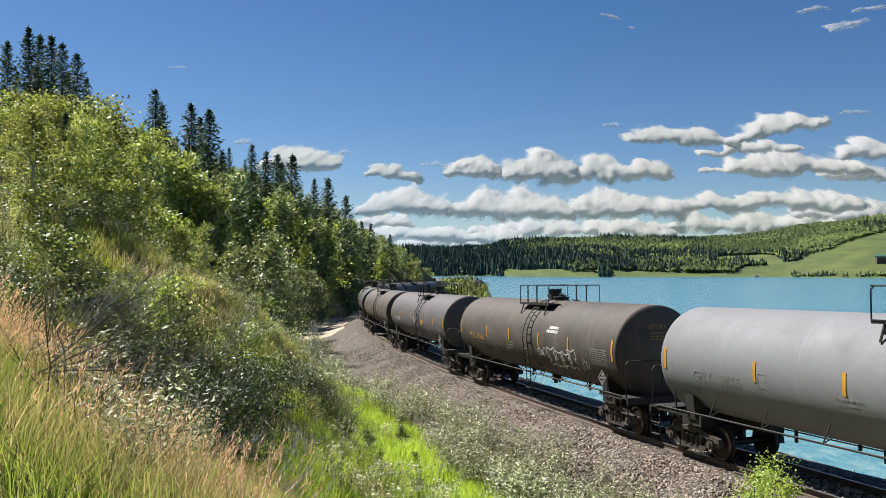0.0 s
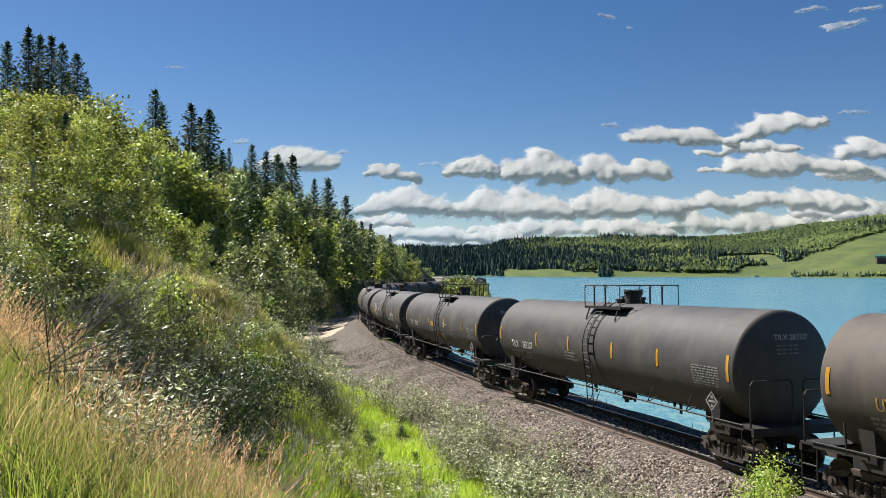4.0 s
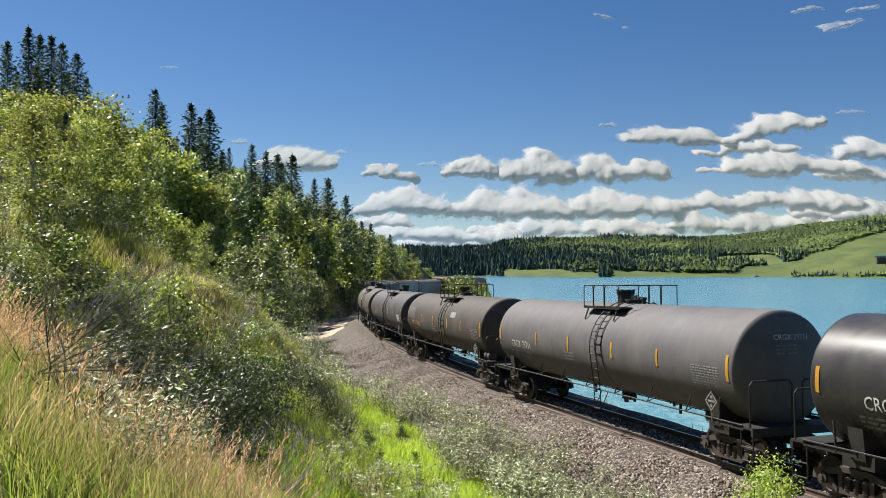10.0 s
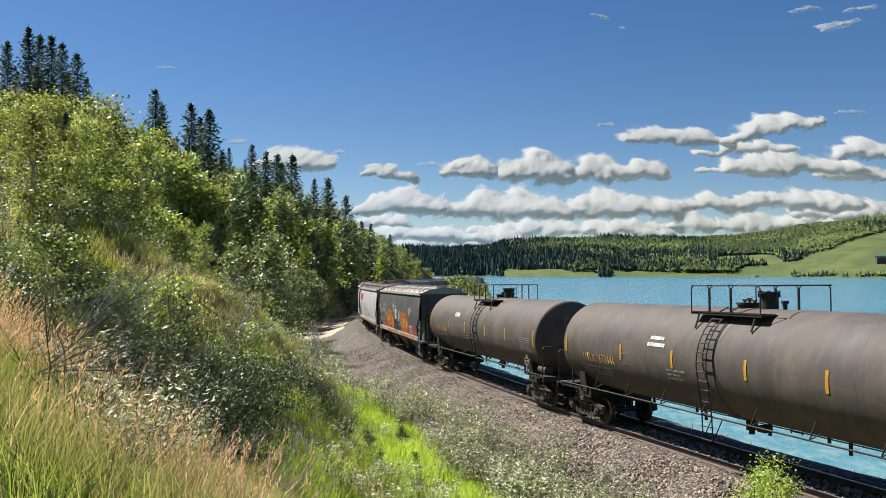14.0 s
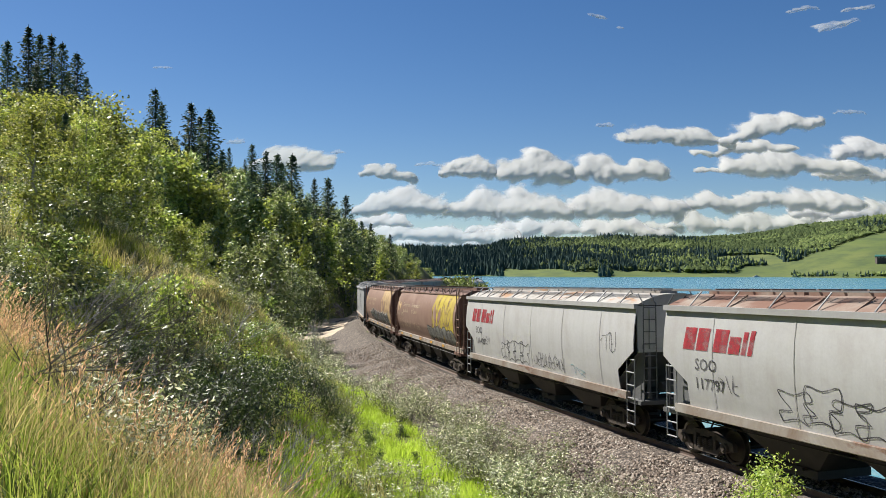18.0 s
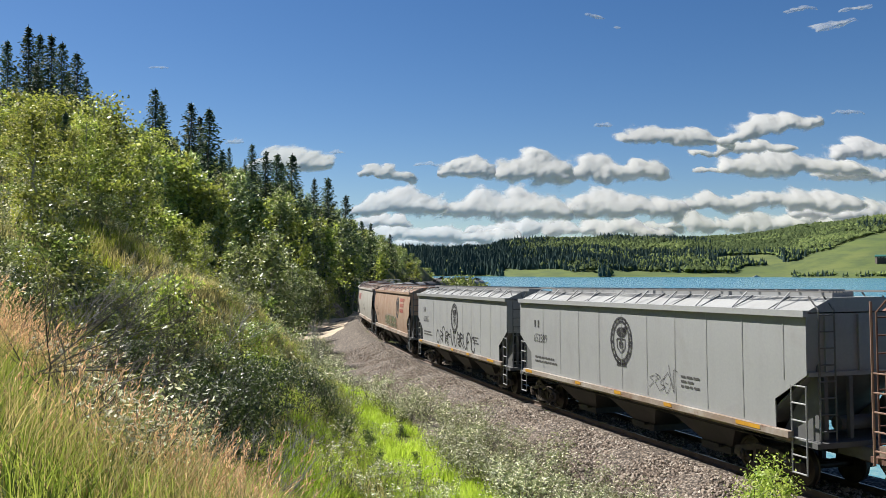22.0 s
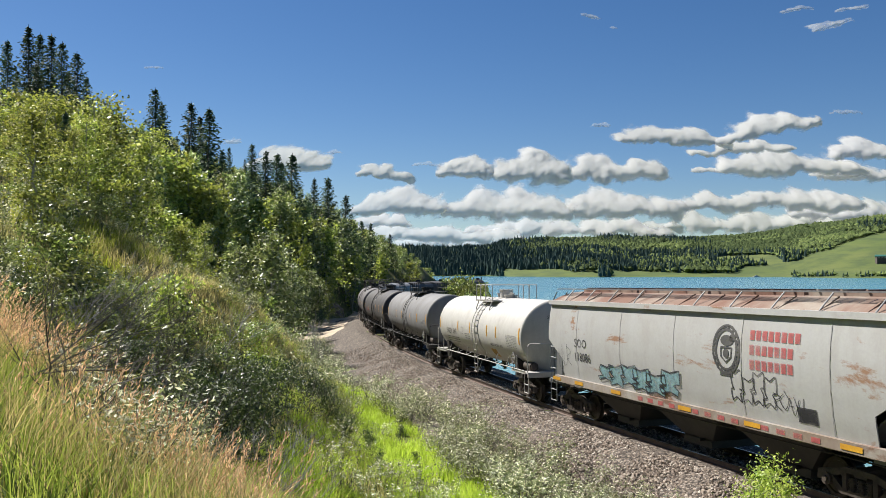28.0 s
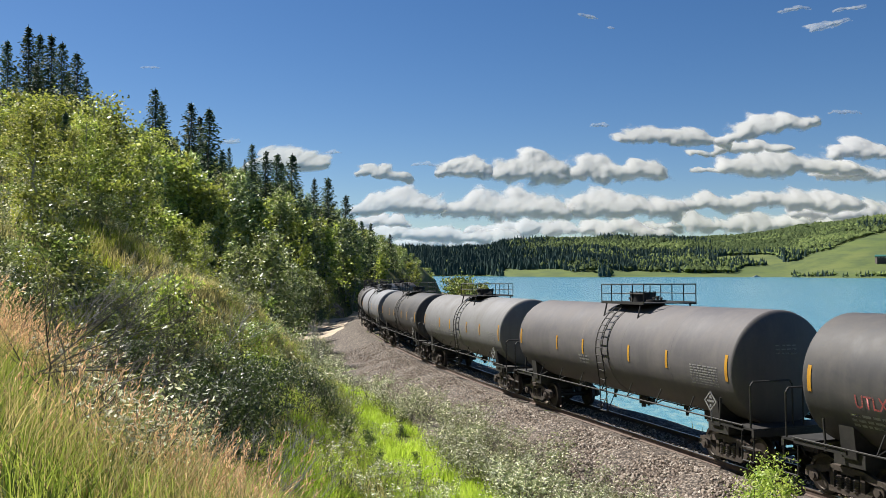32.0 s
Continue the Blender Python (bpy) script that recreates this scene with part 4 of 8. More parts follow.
def tank_car(tail, mat, label, size="long", ink=None, number="", codes=4, code="UTLX", stripes=True, style="open", table=True, seed=1, gear=None, reservoir=False, head_mark=True, fit=None, stripes_at=None):
    shell, coupled = {"long": (16.0, 18.5), "short": (13.6, 16.2), "acid": (12.3, 14.8)}[size]
    h = shell / 2
    rng = random.Random(seed)
    fit = fit or {"long": FIT_A, "short": FIT_SHORT, "acid": FIT_ACID}[size]
    p = tank_proto(shell, coupled, style, fit)
    car = new("tank_car")
    tagged(car, label, "tank car", "train of railway cars")
    gear = gear or M_STEEL
    ink = ink or M_INK

    def add(name, source, m, lab=""):
        ob = part(name, p[source], gear, car, lab)
        if m is not p[source].materials[0]:
            ob.material_slots[0].link = "OBJECT"
            ob.material_slots[0].material = m
        return ob
    add("tank_shell", "tank_shell", mat)
    for k in range(1, p["n_seam"]):
        add("weld_seam", ("seam", k), mat)
    for e in (-1, 1):
        add("stub_sill", ("stub_sill", e), M_STEEL)
        add("body_bolster", ("bolster", e), M_STEEL)
    for nm in ("tail_step", "head_step"):
        add("end_step", nm, gear)
    for nm in ("tail_coupler", "head_coupler"):
        add("coupler", nm, M_TRUCK)
    add("side_rail", "side_rail", gear, "long thin rail with struts")
    add("belly_gear", "belly_gear", M_STEEL)
    platform = add("platform", "platform", gear)
    ob = part("handrail", p["handrail"], gear, platform)
    if gear is not p["handrail"].materials[0]:
        ob.material_slots[0].link, ob.material_slots[0].material = "OBJECT", gear
    add("manway", "manway", mat if mat in (M_WHITE,) else gear)
    add("valve_housing", "valves", gear)
    add("safety_valve", "safety_valve", gear)
    for nm in ("ladder", "far_ladder"):
        ladder = add("ladder", nm, gear)
        for me in p[nm, "rungs"]:
            ob = part("rung", me, gear, ladder)
            if gear is not me.materials[0]:
                ob.material_slots[0].link, ob.material_slots[0].material = "OBJECT", gear
    add("band", "band", mat)
    if reservoir:
        add("air_reservoir", "air_reservoir", M_TRUCK)
    add("placard", "placard", M_INK_DIM, "diamond placard on a post")
    for e in (-1, 1):
        add_bogie(car, e * (h - 0.75))
    # markings on the near side
    sf = tank_surface

    def headf(y, z):
        return (h + float(np.interp(math.hypot(y, z - TANK_Z), [q for q, _ in HEAD], [d for _, d in HEAD])) + 0.012, y, z)
    if stripes:
        col = M_YELLOW
        tall = 0.23
        rects = [(-h + 0.12, 2.4, -h + 0.23, 2.98), (h - 0.23, 2.3, h - 0.12, 2.98)]
        xs = {"long": [-4.1, -1.3, 1.86, 4.55], "short": [-3.3, -1.25, 1.8, 3.9], "acid": [-2.7, -0.7, 1.85, 3.1]}[size]
        xs = stripes_at or xs
        rects += [(x - 0.05, TANK_Z - tall, x + 0.05, TANK_Z + tall + 0.05) for x in xs]
        for rect in rects:
            part("reflector_stripe", patch_mesh("reflector_stripe", [rect], col, sf), None, car, "yellow reflector stripe")
    if number:
        part("car_code", letters_mesh("car_code", code, -h + 1.4, 2.2, 0.4, ink, sf, 0.84), None, car)
        part("car_number", letters_mesh("car_number", number, -h + 2.5, 2.2, 0.4, ink, sf, 0.82), None, car)
        if head_mark:
            part("end_number", letters_mesh("end_number", code + " " + number, -0.42, 3.36, 0.2, ink, headf), None, car)
        part("stencil_print", patch_mesh("stencil_print", small_print(-h + 1.2, 2.0, 2.2, 3, 0.055, 2.0, rng), M_INK_DIM, sf), None, car)
        sq = -h + 4.0
        part("stencil_box", stroke_mesh("stencil_box", [[(sq, 2.3), (sq + 0.26, 2.3), (sq + 0.26, 2.62), (sq, 2.62), (sq, 2.3)]], 0.025, M_INK_DIM, sf), None, car)
    if table:
        rows = []
        for k in range(8):
            u = h - 1.75
            while u < h - 0.55:
                l = rng.uniform(0.08, 0.2)
                rows.append((u, 2.1 + k * 0.07, min(u + l, h - 0.55), 2.132 + k * 0.07))
                u += l + 0.04
        part("data_table", patch_mesh("data_table", rows, M_INK_DIM, sf), None, car, "white stencilled data table")
        part("stencil_print", patch_mesh("stencil_print", small_print(-1.6, 2.3, 0.8, 3, 0.06, 1.9, rng), M_INK_DIM, sf), None, car)
    if mat in (M_BLACK, M_BROWN) and rng.random() < 0.6:
        for k in range(rng.randint(2, 4)):
            x = rng.uniform(0.1, 0.9)
            z = rng.uniform(2.9, 3.3)
            part("spill_streak", stroke_mesh("spill_streak", [curl([(x, TANK_Z + 1.38), (x - rng.uniform(0, 0.1), (z + TANK_Z + 1.3) / 2), (x - rng.uniform(0.05, 0.2), z)], 4)], rng.uniform(0.04, 0.12), M_SPILL, sf), None, car, "pale spilt streak below the manway")
    if head_mark:
        marks = [(-0.36 + i * 0.17, 3.2 - k * 0.1, -0.36 + i * 0.17 + 0.12, 3.2 - k * 0.1 + 0.035) for i in range(4) for k in range(3)]
        tagged(part("end_stencil", patch_mesh("end_stencil", marks, M_INK_DIM if ink is M_INK else ink, headf), None, car), kind="stuff")
    CARS.append((car, tail + h, 2 * (h - 0.75)))
    return car


def hopper_outline(kind):
    """Half cross-section of a hopper's side: (y, z) from sill to eave."""
    if kind == "round":
        return [(1.18, 1.42), (1.36, 1.75), (1.50, 2.2), (1.56, 2.75), (1.52, 3.3), (1.38, 3.8), (1.16, 4.2)]
    if kind == "bowed":
        return [(1.42, 1.4), (1.50, 1.9), (1.555, 2.5), (1.56, 3.0), (1.52, 3.5), (1.44, 4.0), (1.42, 4.12)]
    return [(1.50, 1.4), (1.51, 2.0), (1.52, 3.0), (1.51, 4.0), (1.50, 4.12)]


def hopper_surface(kind):
    prof = hopper_outline(kind)
    zs, ys = [p[1] for p in prof], [p[0] for p in prof]

    def f(x, z):
        return (x, -(float(np.interp(z, zs, ys)) + 0.012), z)
    return f


def hopper_proto(kind, body):
    key = ("hopper", kind, body)
    if key in PROTO:
        return PROTO[key]
    b = body / 2
    prof = hopper_outline(kind)
    top_z = prof[-1][1]
    out = {}
    # side sheets: the outline in (x, z), bent to the section, 20 mm thick
    cut = 1.05
    for s, nm in ((-1, "side_sheet"), (1, "far_side_sheet")):
        bm = bmesh.new()
        zs = [p[1] for p in prof]
        dense = sorted(set(zs + [1.4, 1.75, 2.1, 2.3, 2.75]))
        layers = []
        n = 24
        for depth in (0.0, 0.03):
            rows = []
            for z in dense:
                if kind == "round":
                    xe = b - 0.25
                else:
                    xe = b - cut if z <= 2.1 else (b - cut + (z - 2.1) / 0.65 * cut if z < 2.75 else b)
                y = float(np.interp(z, zs, [p[0] for p in prof])) - depth
                rows.append([bm.verts.new((-xe + 2 * xe * i / n, s * y, z)) for i in range(n + 1)])
            for p, q in zip(rows[:-1], rows[1:]):
                for i in range(n):
                    bm.faces.new((p[i], p[i + 1], q[i + 1], q[i]))
            layers.append(rows)
        o, i2 = layers
        for k in (0, -1):
            for i in range(n):
                bm.faces.new((o[k][i], o[k][i + 1], i2[k][i + 1], i2[k][i]))
            for j in range(len(dense) - 1):
                bm.faces.new((o[j][k], o[j + 1][k], i2[j + 1][k], i2[j][k]))
        out[nm] = finish(bm, nm, 30)
    # weld seams of the side panels
    sf = hopper_surface(kind)
    for k in range(1, 11, {"bowed": 2, "flat": 1, "round": 9}[kind]):
        bm = bmesh.new()
        x = -b + body * (k + 0.5) / 11
        z0 = 1.5 if abs(x) < b - cut - 0.1 else 2.6
        vs = []
        for z in np.linspace(z0, top_z - 0.1, 8):
            _, y, _ = sf(x, z)
            vs.append((bm.verts.new((x - 0.011, y - 0.002, z)), bm.verts.new((x, y - 0.006, z)), bm.verts.new((x + 0.011, y - 0.002, z))))
        for p, q in zip(vs[:-1], vs[1:]):
            for i in (0, 1):
                bm.faces.new((p[i], p[i + 1], q[i + 1], q[i]))
        out["seam", k] = finish(bm, "panel_seam")
    # eave rails and sills
    for s in (-1, 1):
        bm = bmesh.new()
        yt = prof[-1][0]
        box(bm, 0, s * (yt + 0.045), top_z + 0.0, body + 0.06, 0.13 if kind != "round" else 0.06, 0.15 if kind != "round" else 0.06)
        out["eave", s] = finish(bm, "eave_rail")
        bm = bmesh.new()
        ys = prof[0][0]
        sl = body - 1.0 if kind != "round" else body + 0.9
        box(bm, 0, s * (ys + 0.05), 1.36, sl, 0.16, 0.23 if kind != "flat" else 0.15)
        box(bm, 0, s * (ys + 0.0), 1.25, sl, 0.04, 0.1)
        out["sill", s] = finish(bm, "side_sill")
    # roof: sloping from the eaves, flat crown
    bm = bmesh.new()
    yt = prof[-1][0]
    crown = 0.75 if kind != "round" else 0.8
    cz = top_z + (0.36 if kind != "round" else 0.24)
    reach = b + 0.42 if kind == "round" else b
    if kind == "bowed":
        prism(bm, [(yt * u * 1.015, top_z + 0.03 + 0.36 * (1 - abs(u) ** 2.2)) for u in np.linspace(-1, 1, 15)], -b, b, "x")
    else:
        prism(bm, [(-yt - 0.02, top_z + 0.03), (yt + 0.02, top_z + 0.03), (crown, cz), (-crown, cz)], -reach, reach, "x")
    for k in range(1, 12):
        x = -b + body * k / 12
        for s in (-1, 1):
            m = Matrix.Rotation(s * math.atan2(cz - top_z, yt - crown), 4, "X")
            box(bm, x, -s * (yt + crown) / 2, (top_z + cz) / 2 + 0.035, 0.05, yt - crown, 0.03, m)
    out["roof"] = finish(bm, "roof")
    # hatches along the crown and the running boards beside them
    for k in range(4):
        bm = bmesh.new()
        x = (-0.5 + (k + 0.5) / 4) * (body - 0.8)
        box(bm, x, 0, cz + 0.06, (body - 0.8) / 4 - 0.15, 0.62, 0.14)
        for j in range(5):
            box(bm, x + (-0.5 + (j + 0.5) / 5) * (body - 1.2) / 4, 0, cz + 0.15, 0.06, 0.72, 0.05)
        out["hatch", k] = finish(bm, "hatch_cover")
    for s in (-1, 1):
        bm = bmesh.new()
        yb = crown + 0.12
        for w in (-0.18, -0.09, 0.0, 0.09, 0.18):
            box(bm, 0, s * (yb + w), cz + 0.13, body + 0.5, 0.03, 0.035)
        for k in range(60):
            x = (-0.5 + (k + 0.5) / 60) * (body + 0.4)
            box(bm, x, s * yb, cz + 0.125, 0.03, 0.4, 0.02)
        out["board", s] = finish(bm, "running_board")
        for k in range(10):
            bm = bmesh.new()
            x = (-0.5 + (k + 0.5) / 10) * (body - 0.6)
            if kind == "round":
                rods(bm, [(x - 0.35, s * (yb + 0.2), cz + 0.12), (x - 0.2, s * (yt + 0.02), top_z + 0.06), (x + 0.1, s * (yt + 0.03), top_z + 0.04), (x + 0.35, s * (yb + 0.2), cz + 0.12)], 0.02)
            else:
                rods(bm, [(x + 0.08, s * (yb + 0.2), cz + 0.11), (x, s * (yt - 0.02), top_z + 0.08)], 0.022)
            out["bracket", s, k] = finish(bm, "board_bracket")
    # slope sheets, end frame, ladders
    for e in (-1, 1):
        bm = bmesh.new()
        xo, half = e * (b - 0.06), prof[-1][0] - 0.03
        prism(bm, [(xo, 2.72), (xo - e * 0.06, 2.72), (e * (b - 1.75), 1.42), (e * (b - 1.69), 1.42)], -half + 0.04, half - 0.04)
        out["slope", e] = finish(bm, "slope_sheet")
        bm = bmesh.new()
        if kind == "round":
            prism(bm, [(y, z) for y, z in prof] + [(-y, z) for y, z in reversed(prof)], e * (b - 0.34), e * (b - 0.28), "x")
        else:
            box(bm, xo, 0, (2.72 + top_z) / 2, 0.06, 2 * half, top_z - 2.72)
            for y in (-0.95, 0.0, 0.95):
                box(bm, xo + e * 0.05, y, (2.75 + top_z) / 2, 0.06, 0.09, top_z - 2.8)
            box(bm, xo + e * 0.04, 0, 2.76, 0.08, 2 * half, 0.1)
        out["end_wall", e] = finish(bm, "end_wall")
        bm = bmesh.new()
        xe = e * (b + (0.45 if kind == "round" else 0.12))
        for y in (-1.05, -0.35, 0.35, 1.05):
            box(bm, xe - e * 0.1, y, 2.0, 0.1, 0.1, 1.4)
        box(bm, xe - e * 0.6, 0, 1.2, 1.4, 2.9, 0.12)
        box(bm, xe - e * 0.9, 0, 1.0, 2.6, 0.45, 0.3)
        for s in (-1, 1):
            prism(bm, [(xe - e * 0.1, 1.25), (xe - e * 1.3, 1.25), (xe - e * 0.1, 3.0)], s * 1.2, s * 1.22)
        rod(bm, (xe - e * 0.35, -0.5, 1.6), (xe - e * 0.35, 0.5, 1.6), 0.17, 14)
        out["end_frame", e] = finish(bm, "end_frame")
        for s in (-1, 1):
            bm = bmesh.new()
            tall = kind == "round"
            x0, x1 = (e * (b - 0.06), e * (b + 0.4)) if tall else (e * (b - 0.52), e * (b - 0.05))
            y = s * 1.5
            for x in (x0, x1):
                rods(bm, [(x, y, 1.1 if tall else 0.5), (x, y, 4.42 if tall else 2.5)], 0.028 if tall else 0.02)
            out["side_ladder", e, s] = finish(bm, "side_ladder")
            for k, z in enumerate(np.arange(1.4 if tall else 0.52, 3.1 if tall else 2.5, 0.392)):
                bm = bmesh.new()
                rod(bm, (x0, y, z), (x1, y, z), 0.02)
                out["side_rung", e, s, k] = finish(bm, "rung")
            bm = bmesh.new()
            xa = xe + e * 0.02
            for w in (0.85, 1.28):
                rods(bm, [(xa, s * w, 1.25), (xa, s * w, 4.2), (xa - e * 0.3, s * w, 4.5)], 0.02)
            out["end_ladder", e, s] = finish(bm, "end_ladder")
            for k in range(8):
                bm = bmesh.new()
                rod(bm, (xa, s * 0.85, 1.5 + k * 0.37), (xa, s * 1.28, 1.5 + k * 0.37), 0.018)
                out["end_rung", e, s, k] = finish(bm, "rung")
        out["coupler", e] = coupler_mesh(e, b + 0.05, b + 1.0)
    # hoppers under the sill
    nh = 4 if kind == "round" else 3
    span = body - 4.9
    for k in range(nh):
        bm = bmesh.new()
        x = (-0.5 + (k + 0.5) / nh) * span
        w = span / nh
        y = prof[0][0]
        top = [(-w / 2, -y), (w / 2, -y), (w / 2, y), (-w / 2, y)]
        low = [(-0.62, -0.75), (0.62, -0.75), (0.62, 0.75), (-0.62, 0.75)]
        a = [bm.verts.new((x + u, v, 1.42)) for u, v in top]
        c = [bm.verts.new((x + u, v, 0.42)) for u, v in low]
        for i in range(4):
            bm.faces.new((a[i], a[(i + 1) % 4], c[(i + 1) % 4], c[i]))
        bm.faces.new(c[::-1])
        box(bm, x, 0, 0.33, 1.3, 1.6, 0.2)
        rod(bm, (x + 0.3, -0.95, 0.42), (x + 0.3, 0.95, 0.42), 0.04)
        out["chute", k] = finish(bm, "discharge_hopper")
    bm = bmesh.new()
    for s in (-1, 1):
        prism(bm, [(-b + 0.8, 1.42), (-b + 2.75, 1.42), (-b + 2.75, 1.3)], s * 1.1, s * 1.14)
        box(bm, 0, s * 0.22, 0.98, body - 1.0, 0.06, 0.3)
    rods(bm, [(-b + 1, -1.3, 1.08), (b - 1, -1.3, 1.08)], 0.02)
    out["centre_sill"] = finish(bm, "centre_sill")
    out["nh"] = nh
    PROTO[key] = out
    return out


def hopper_car(tail, kind, mat, label, roof=None, sill=None, body=16.1, end=None, hatch=None):
    b = body / 2
    p = hopper_proto(kind, body)
    car = new("covered_hopper_car")
    tagged(car, label, "hopper car", "train of railway cars")
    roof, sill, end = roof or mat, sill or mat, end or M_END

    ahead = {"bowed": 0.4, "flat": 0.4, "round": 0.2}[kind]

    def add(name, source, m, lab="", parent=None):
        me = p[source]
        ob = part(name, me, m, parent or car, lab)
        ob.location.x = 0.0 if parent else ahead
        if m is not me.materials[0]:
            ob.material_slots[0].link, ob.material_slots[0].material = "OBJECT", m
        return ob
    add("side_sheet", "side_sheet", mat)
    add("side_sheet", "far_side_sheet", mat)
    for k in range(1, 11, {"bowed": 2, "flat": 1, "round": 9}[kind]):
        add("panel_seam", ("seam", k), mat)
    r = add("roof", "roof", roof)
    for k in range(4):
        add("hatch_cover", ("hatch", k), hatch or roof, "", r)
    for s in (-1, 1):
        add("running_board", ("board", s), M_STEEL if kind == "round" else M_MIDGREY, "", r)
        for k in range(10):
            add("board_bracket", ("bracket", s, k), M_STEEL if kind == "round" else M_HOP_GREY, "", r)
        add("eave_rail", ("eave", s), roof if mat is M_HOP_DARK else mat)
        add("side_sill", ("sill", s), sill)
    for e in (-1, 1):
        add("slope_sheet", ("slope", e), end)
        add("end_frame", ("end_frame", e), end)
        add("end_wall", ("end_wall", e), end if kind == "round" else mat)
        for s in (-1, 1):
            for side, m in (("side", M_HOP_GREY if kind != "round" else M_RUNG_BROWN), ("end", end)):
                ladder = add(side + "_ladder", (side + "_ladder", e, s), m)
                for k in range(12):
                    if (side + "_rung", e, s, k) in p:
                        add("rung", (side + "_rung", e, s, k), m, "", ladder)
        add("coupler", ("coupler", e), M_TRUCK)
        add_bogie(car, e * (b - 1.55))
    # near-black steel puts the shade under the sill into the chutes' colour
    for k in range(p["nh"]):
        add("discharge_hopper", ("chute", k), M_STEEL)
    add("centre_sill", "centre_sill", M_STEEL)
    CARS.append((car, tail + b, 2 * (b - 1.55)))
    return car


def mark(car, name, me, label=""):
    return part(name, me, None, car, label)


def round_emblem(car, x, z, ink, sf, size=1.0):
    """A ringed emblem with a shield, kept to plain shapes."""
    rx, rz = 0.64 * size, 0.74 * size
    ring = [ellipse(rx, rz, 28, x, z), ellipse(rx * 0.78, rz * 0.84, 24, x, z)]
    mark(car, "emblem", stroke_mesh("emblem", [r + [r[0]] for r in ring], 0.085 * size, ink, sf), "round painted emblem")
    dots = [(x + rx * 0.89 * math.cos(a) - 0.03, z + rz * 0.92 * math.sin(a) - 0.04, x + rx * 0.89 * math.cos(a) + 0.03, z + rz * 0.92 * math.sin(a) + 0.04) for a in np.linspace(0, 6.1, 18)]
    for d in dots:
        mark(car, "emblem_mark", patch_mesh("emblem_mark", [d], ink, sf))
    shield = [(x - 0.26 * size, z + 0.06 * size), (x + 0.26 * size, z + 0.06 * size), (x + 0.24 * size, z - 0.22 * size), (x, z - 0.4 * size), (x - 0.24 * size, z - 0.22 * size)]
    mark(car, "emblem_shield", stroke_mesh("emblem_shield", [shield + [shield[0]]], 0.06 * size, ink, sf))
    mark(car, "emblem_leaf", blob_mesh("emblem_leaf", [ellipse(0.14 * size, 0.15 * size, 10, x, z - 0.12 * size), ellipse(0.32 * size, 0.17 * size, 12, x + 0.02, z + 0.28 * size), ellipse(0.13 * size, 0.12 * size, 10, x + 0.26 * size, z + 0.36 * size)], ink, sf))
    mark(car, "emblem_ribbon", patch_mesh("emblem_ribbon", [(x - 0.3 * size, z - 0.82 * size, x + 0.3 * size, z - 0.68 * size)], ink, sf))


def wheat_panel(car, x0, x1, sf, pale, z0=1.75, z1=4.22):
    """Yellow panel on the brown hoppers with two tall ears of grain: one filled, one drawn in lines."""
    w, t = x1 - x0, z1 - z0

    def above(d):
        return lambda x, z: (x, sf(x, z)[1] - d, z)

    def leaf(cx, side, low, high, reach, fat):
        """One leaf from the stem up to its tip, fuller on the outside."""
        u = np.linspace(0, 1, 9)
        spine = [(cx + side * w * (0.025 + reach * k), z0 + t * (low + (high - low) * k)) for k in u]
        out = [(x + side * w * fat * math.sin(math.pi * k ** 0.8), z) for (x, z), k in zip(spine, u)]
        back = [(x - side * w * fat * 0.45 * math.sin(math.pi * k ** 1.3), z) for (x, z), k in zip(spine, u)]
        return out + back[-2:0:-1]
    mark(car, "wheat_panel", patch_mesh("wheat_panel", [(x0 + w * 0.06, z0, x1, z1)], pale, sf), "painted yellow panel with ears of grain")
    mark(car, "panel_stripe", blob_mesh("panel_stripe", [[(x0 - 0.02, z0 + 0.3), (x0 + 0.14, z0 + 0.3), (x0 + 0.2, z0 + 0.65 * t), (x0 + 0.55, z1), (x0 + 0.3, z1), (x0 + 0.02, z0 + 0.65 * t)]], pale, above(0.003)))
    for c, filled in ((0.27, True), (0.7, False)):
        cx = x0 + w * c
        for side in (-1, 1):
            for low, high, reach, fat in ((0.3, 0.76 if side < 0 else 0.7, 0.12, 0.1), (0.08, 0.36, 0.1, 0.075)):
                shape = leaf(cx, side, low, high, reach, fat)
                if filled:
                    mark(car, "grain_leaf", blob_mesh("grain_leaf", [shape], M_HOP_BROWN, above(0.006)))
                else:
                    mark(car, "leaf_line", stroke_mesh("leaf_line", [shape + [shape[0]]], 0.05, M_HOP_BROWN, above(0.009)))
        for side, top in ((-1, 0.9), (1, 0.97)):
            stalk = [(cx + w * (0.02 * side + 0.05 * k * k), z0 + t * (0.56 + (top - 0.56) * k)) for k in np.linspace(0, 1, 6)]
            mark(car, "stalk_line", stroke_mesh("stalk_line", [stalk], 0.055, M_HOP_BROWN, above(0.009)))
        if filled:
            edge = [(cx + w * (0.19 + 0.05 * k), z0 + t * (0.2 + 0.75 * k)) for k in np.linspace(0, 1, 5)]
            mark(car, "stalk_line", stroke_mesh("stalk_line", [edge], 0.06, M_HOP_BROWN, above(0.009)))


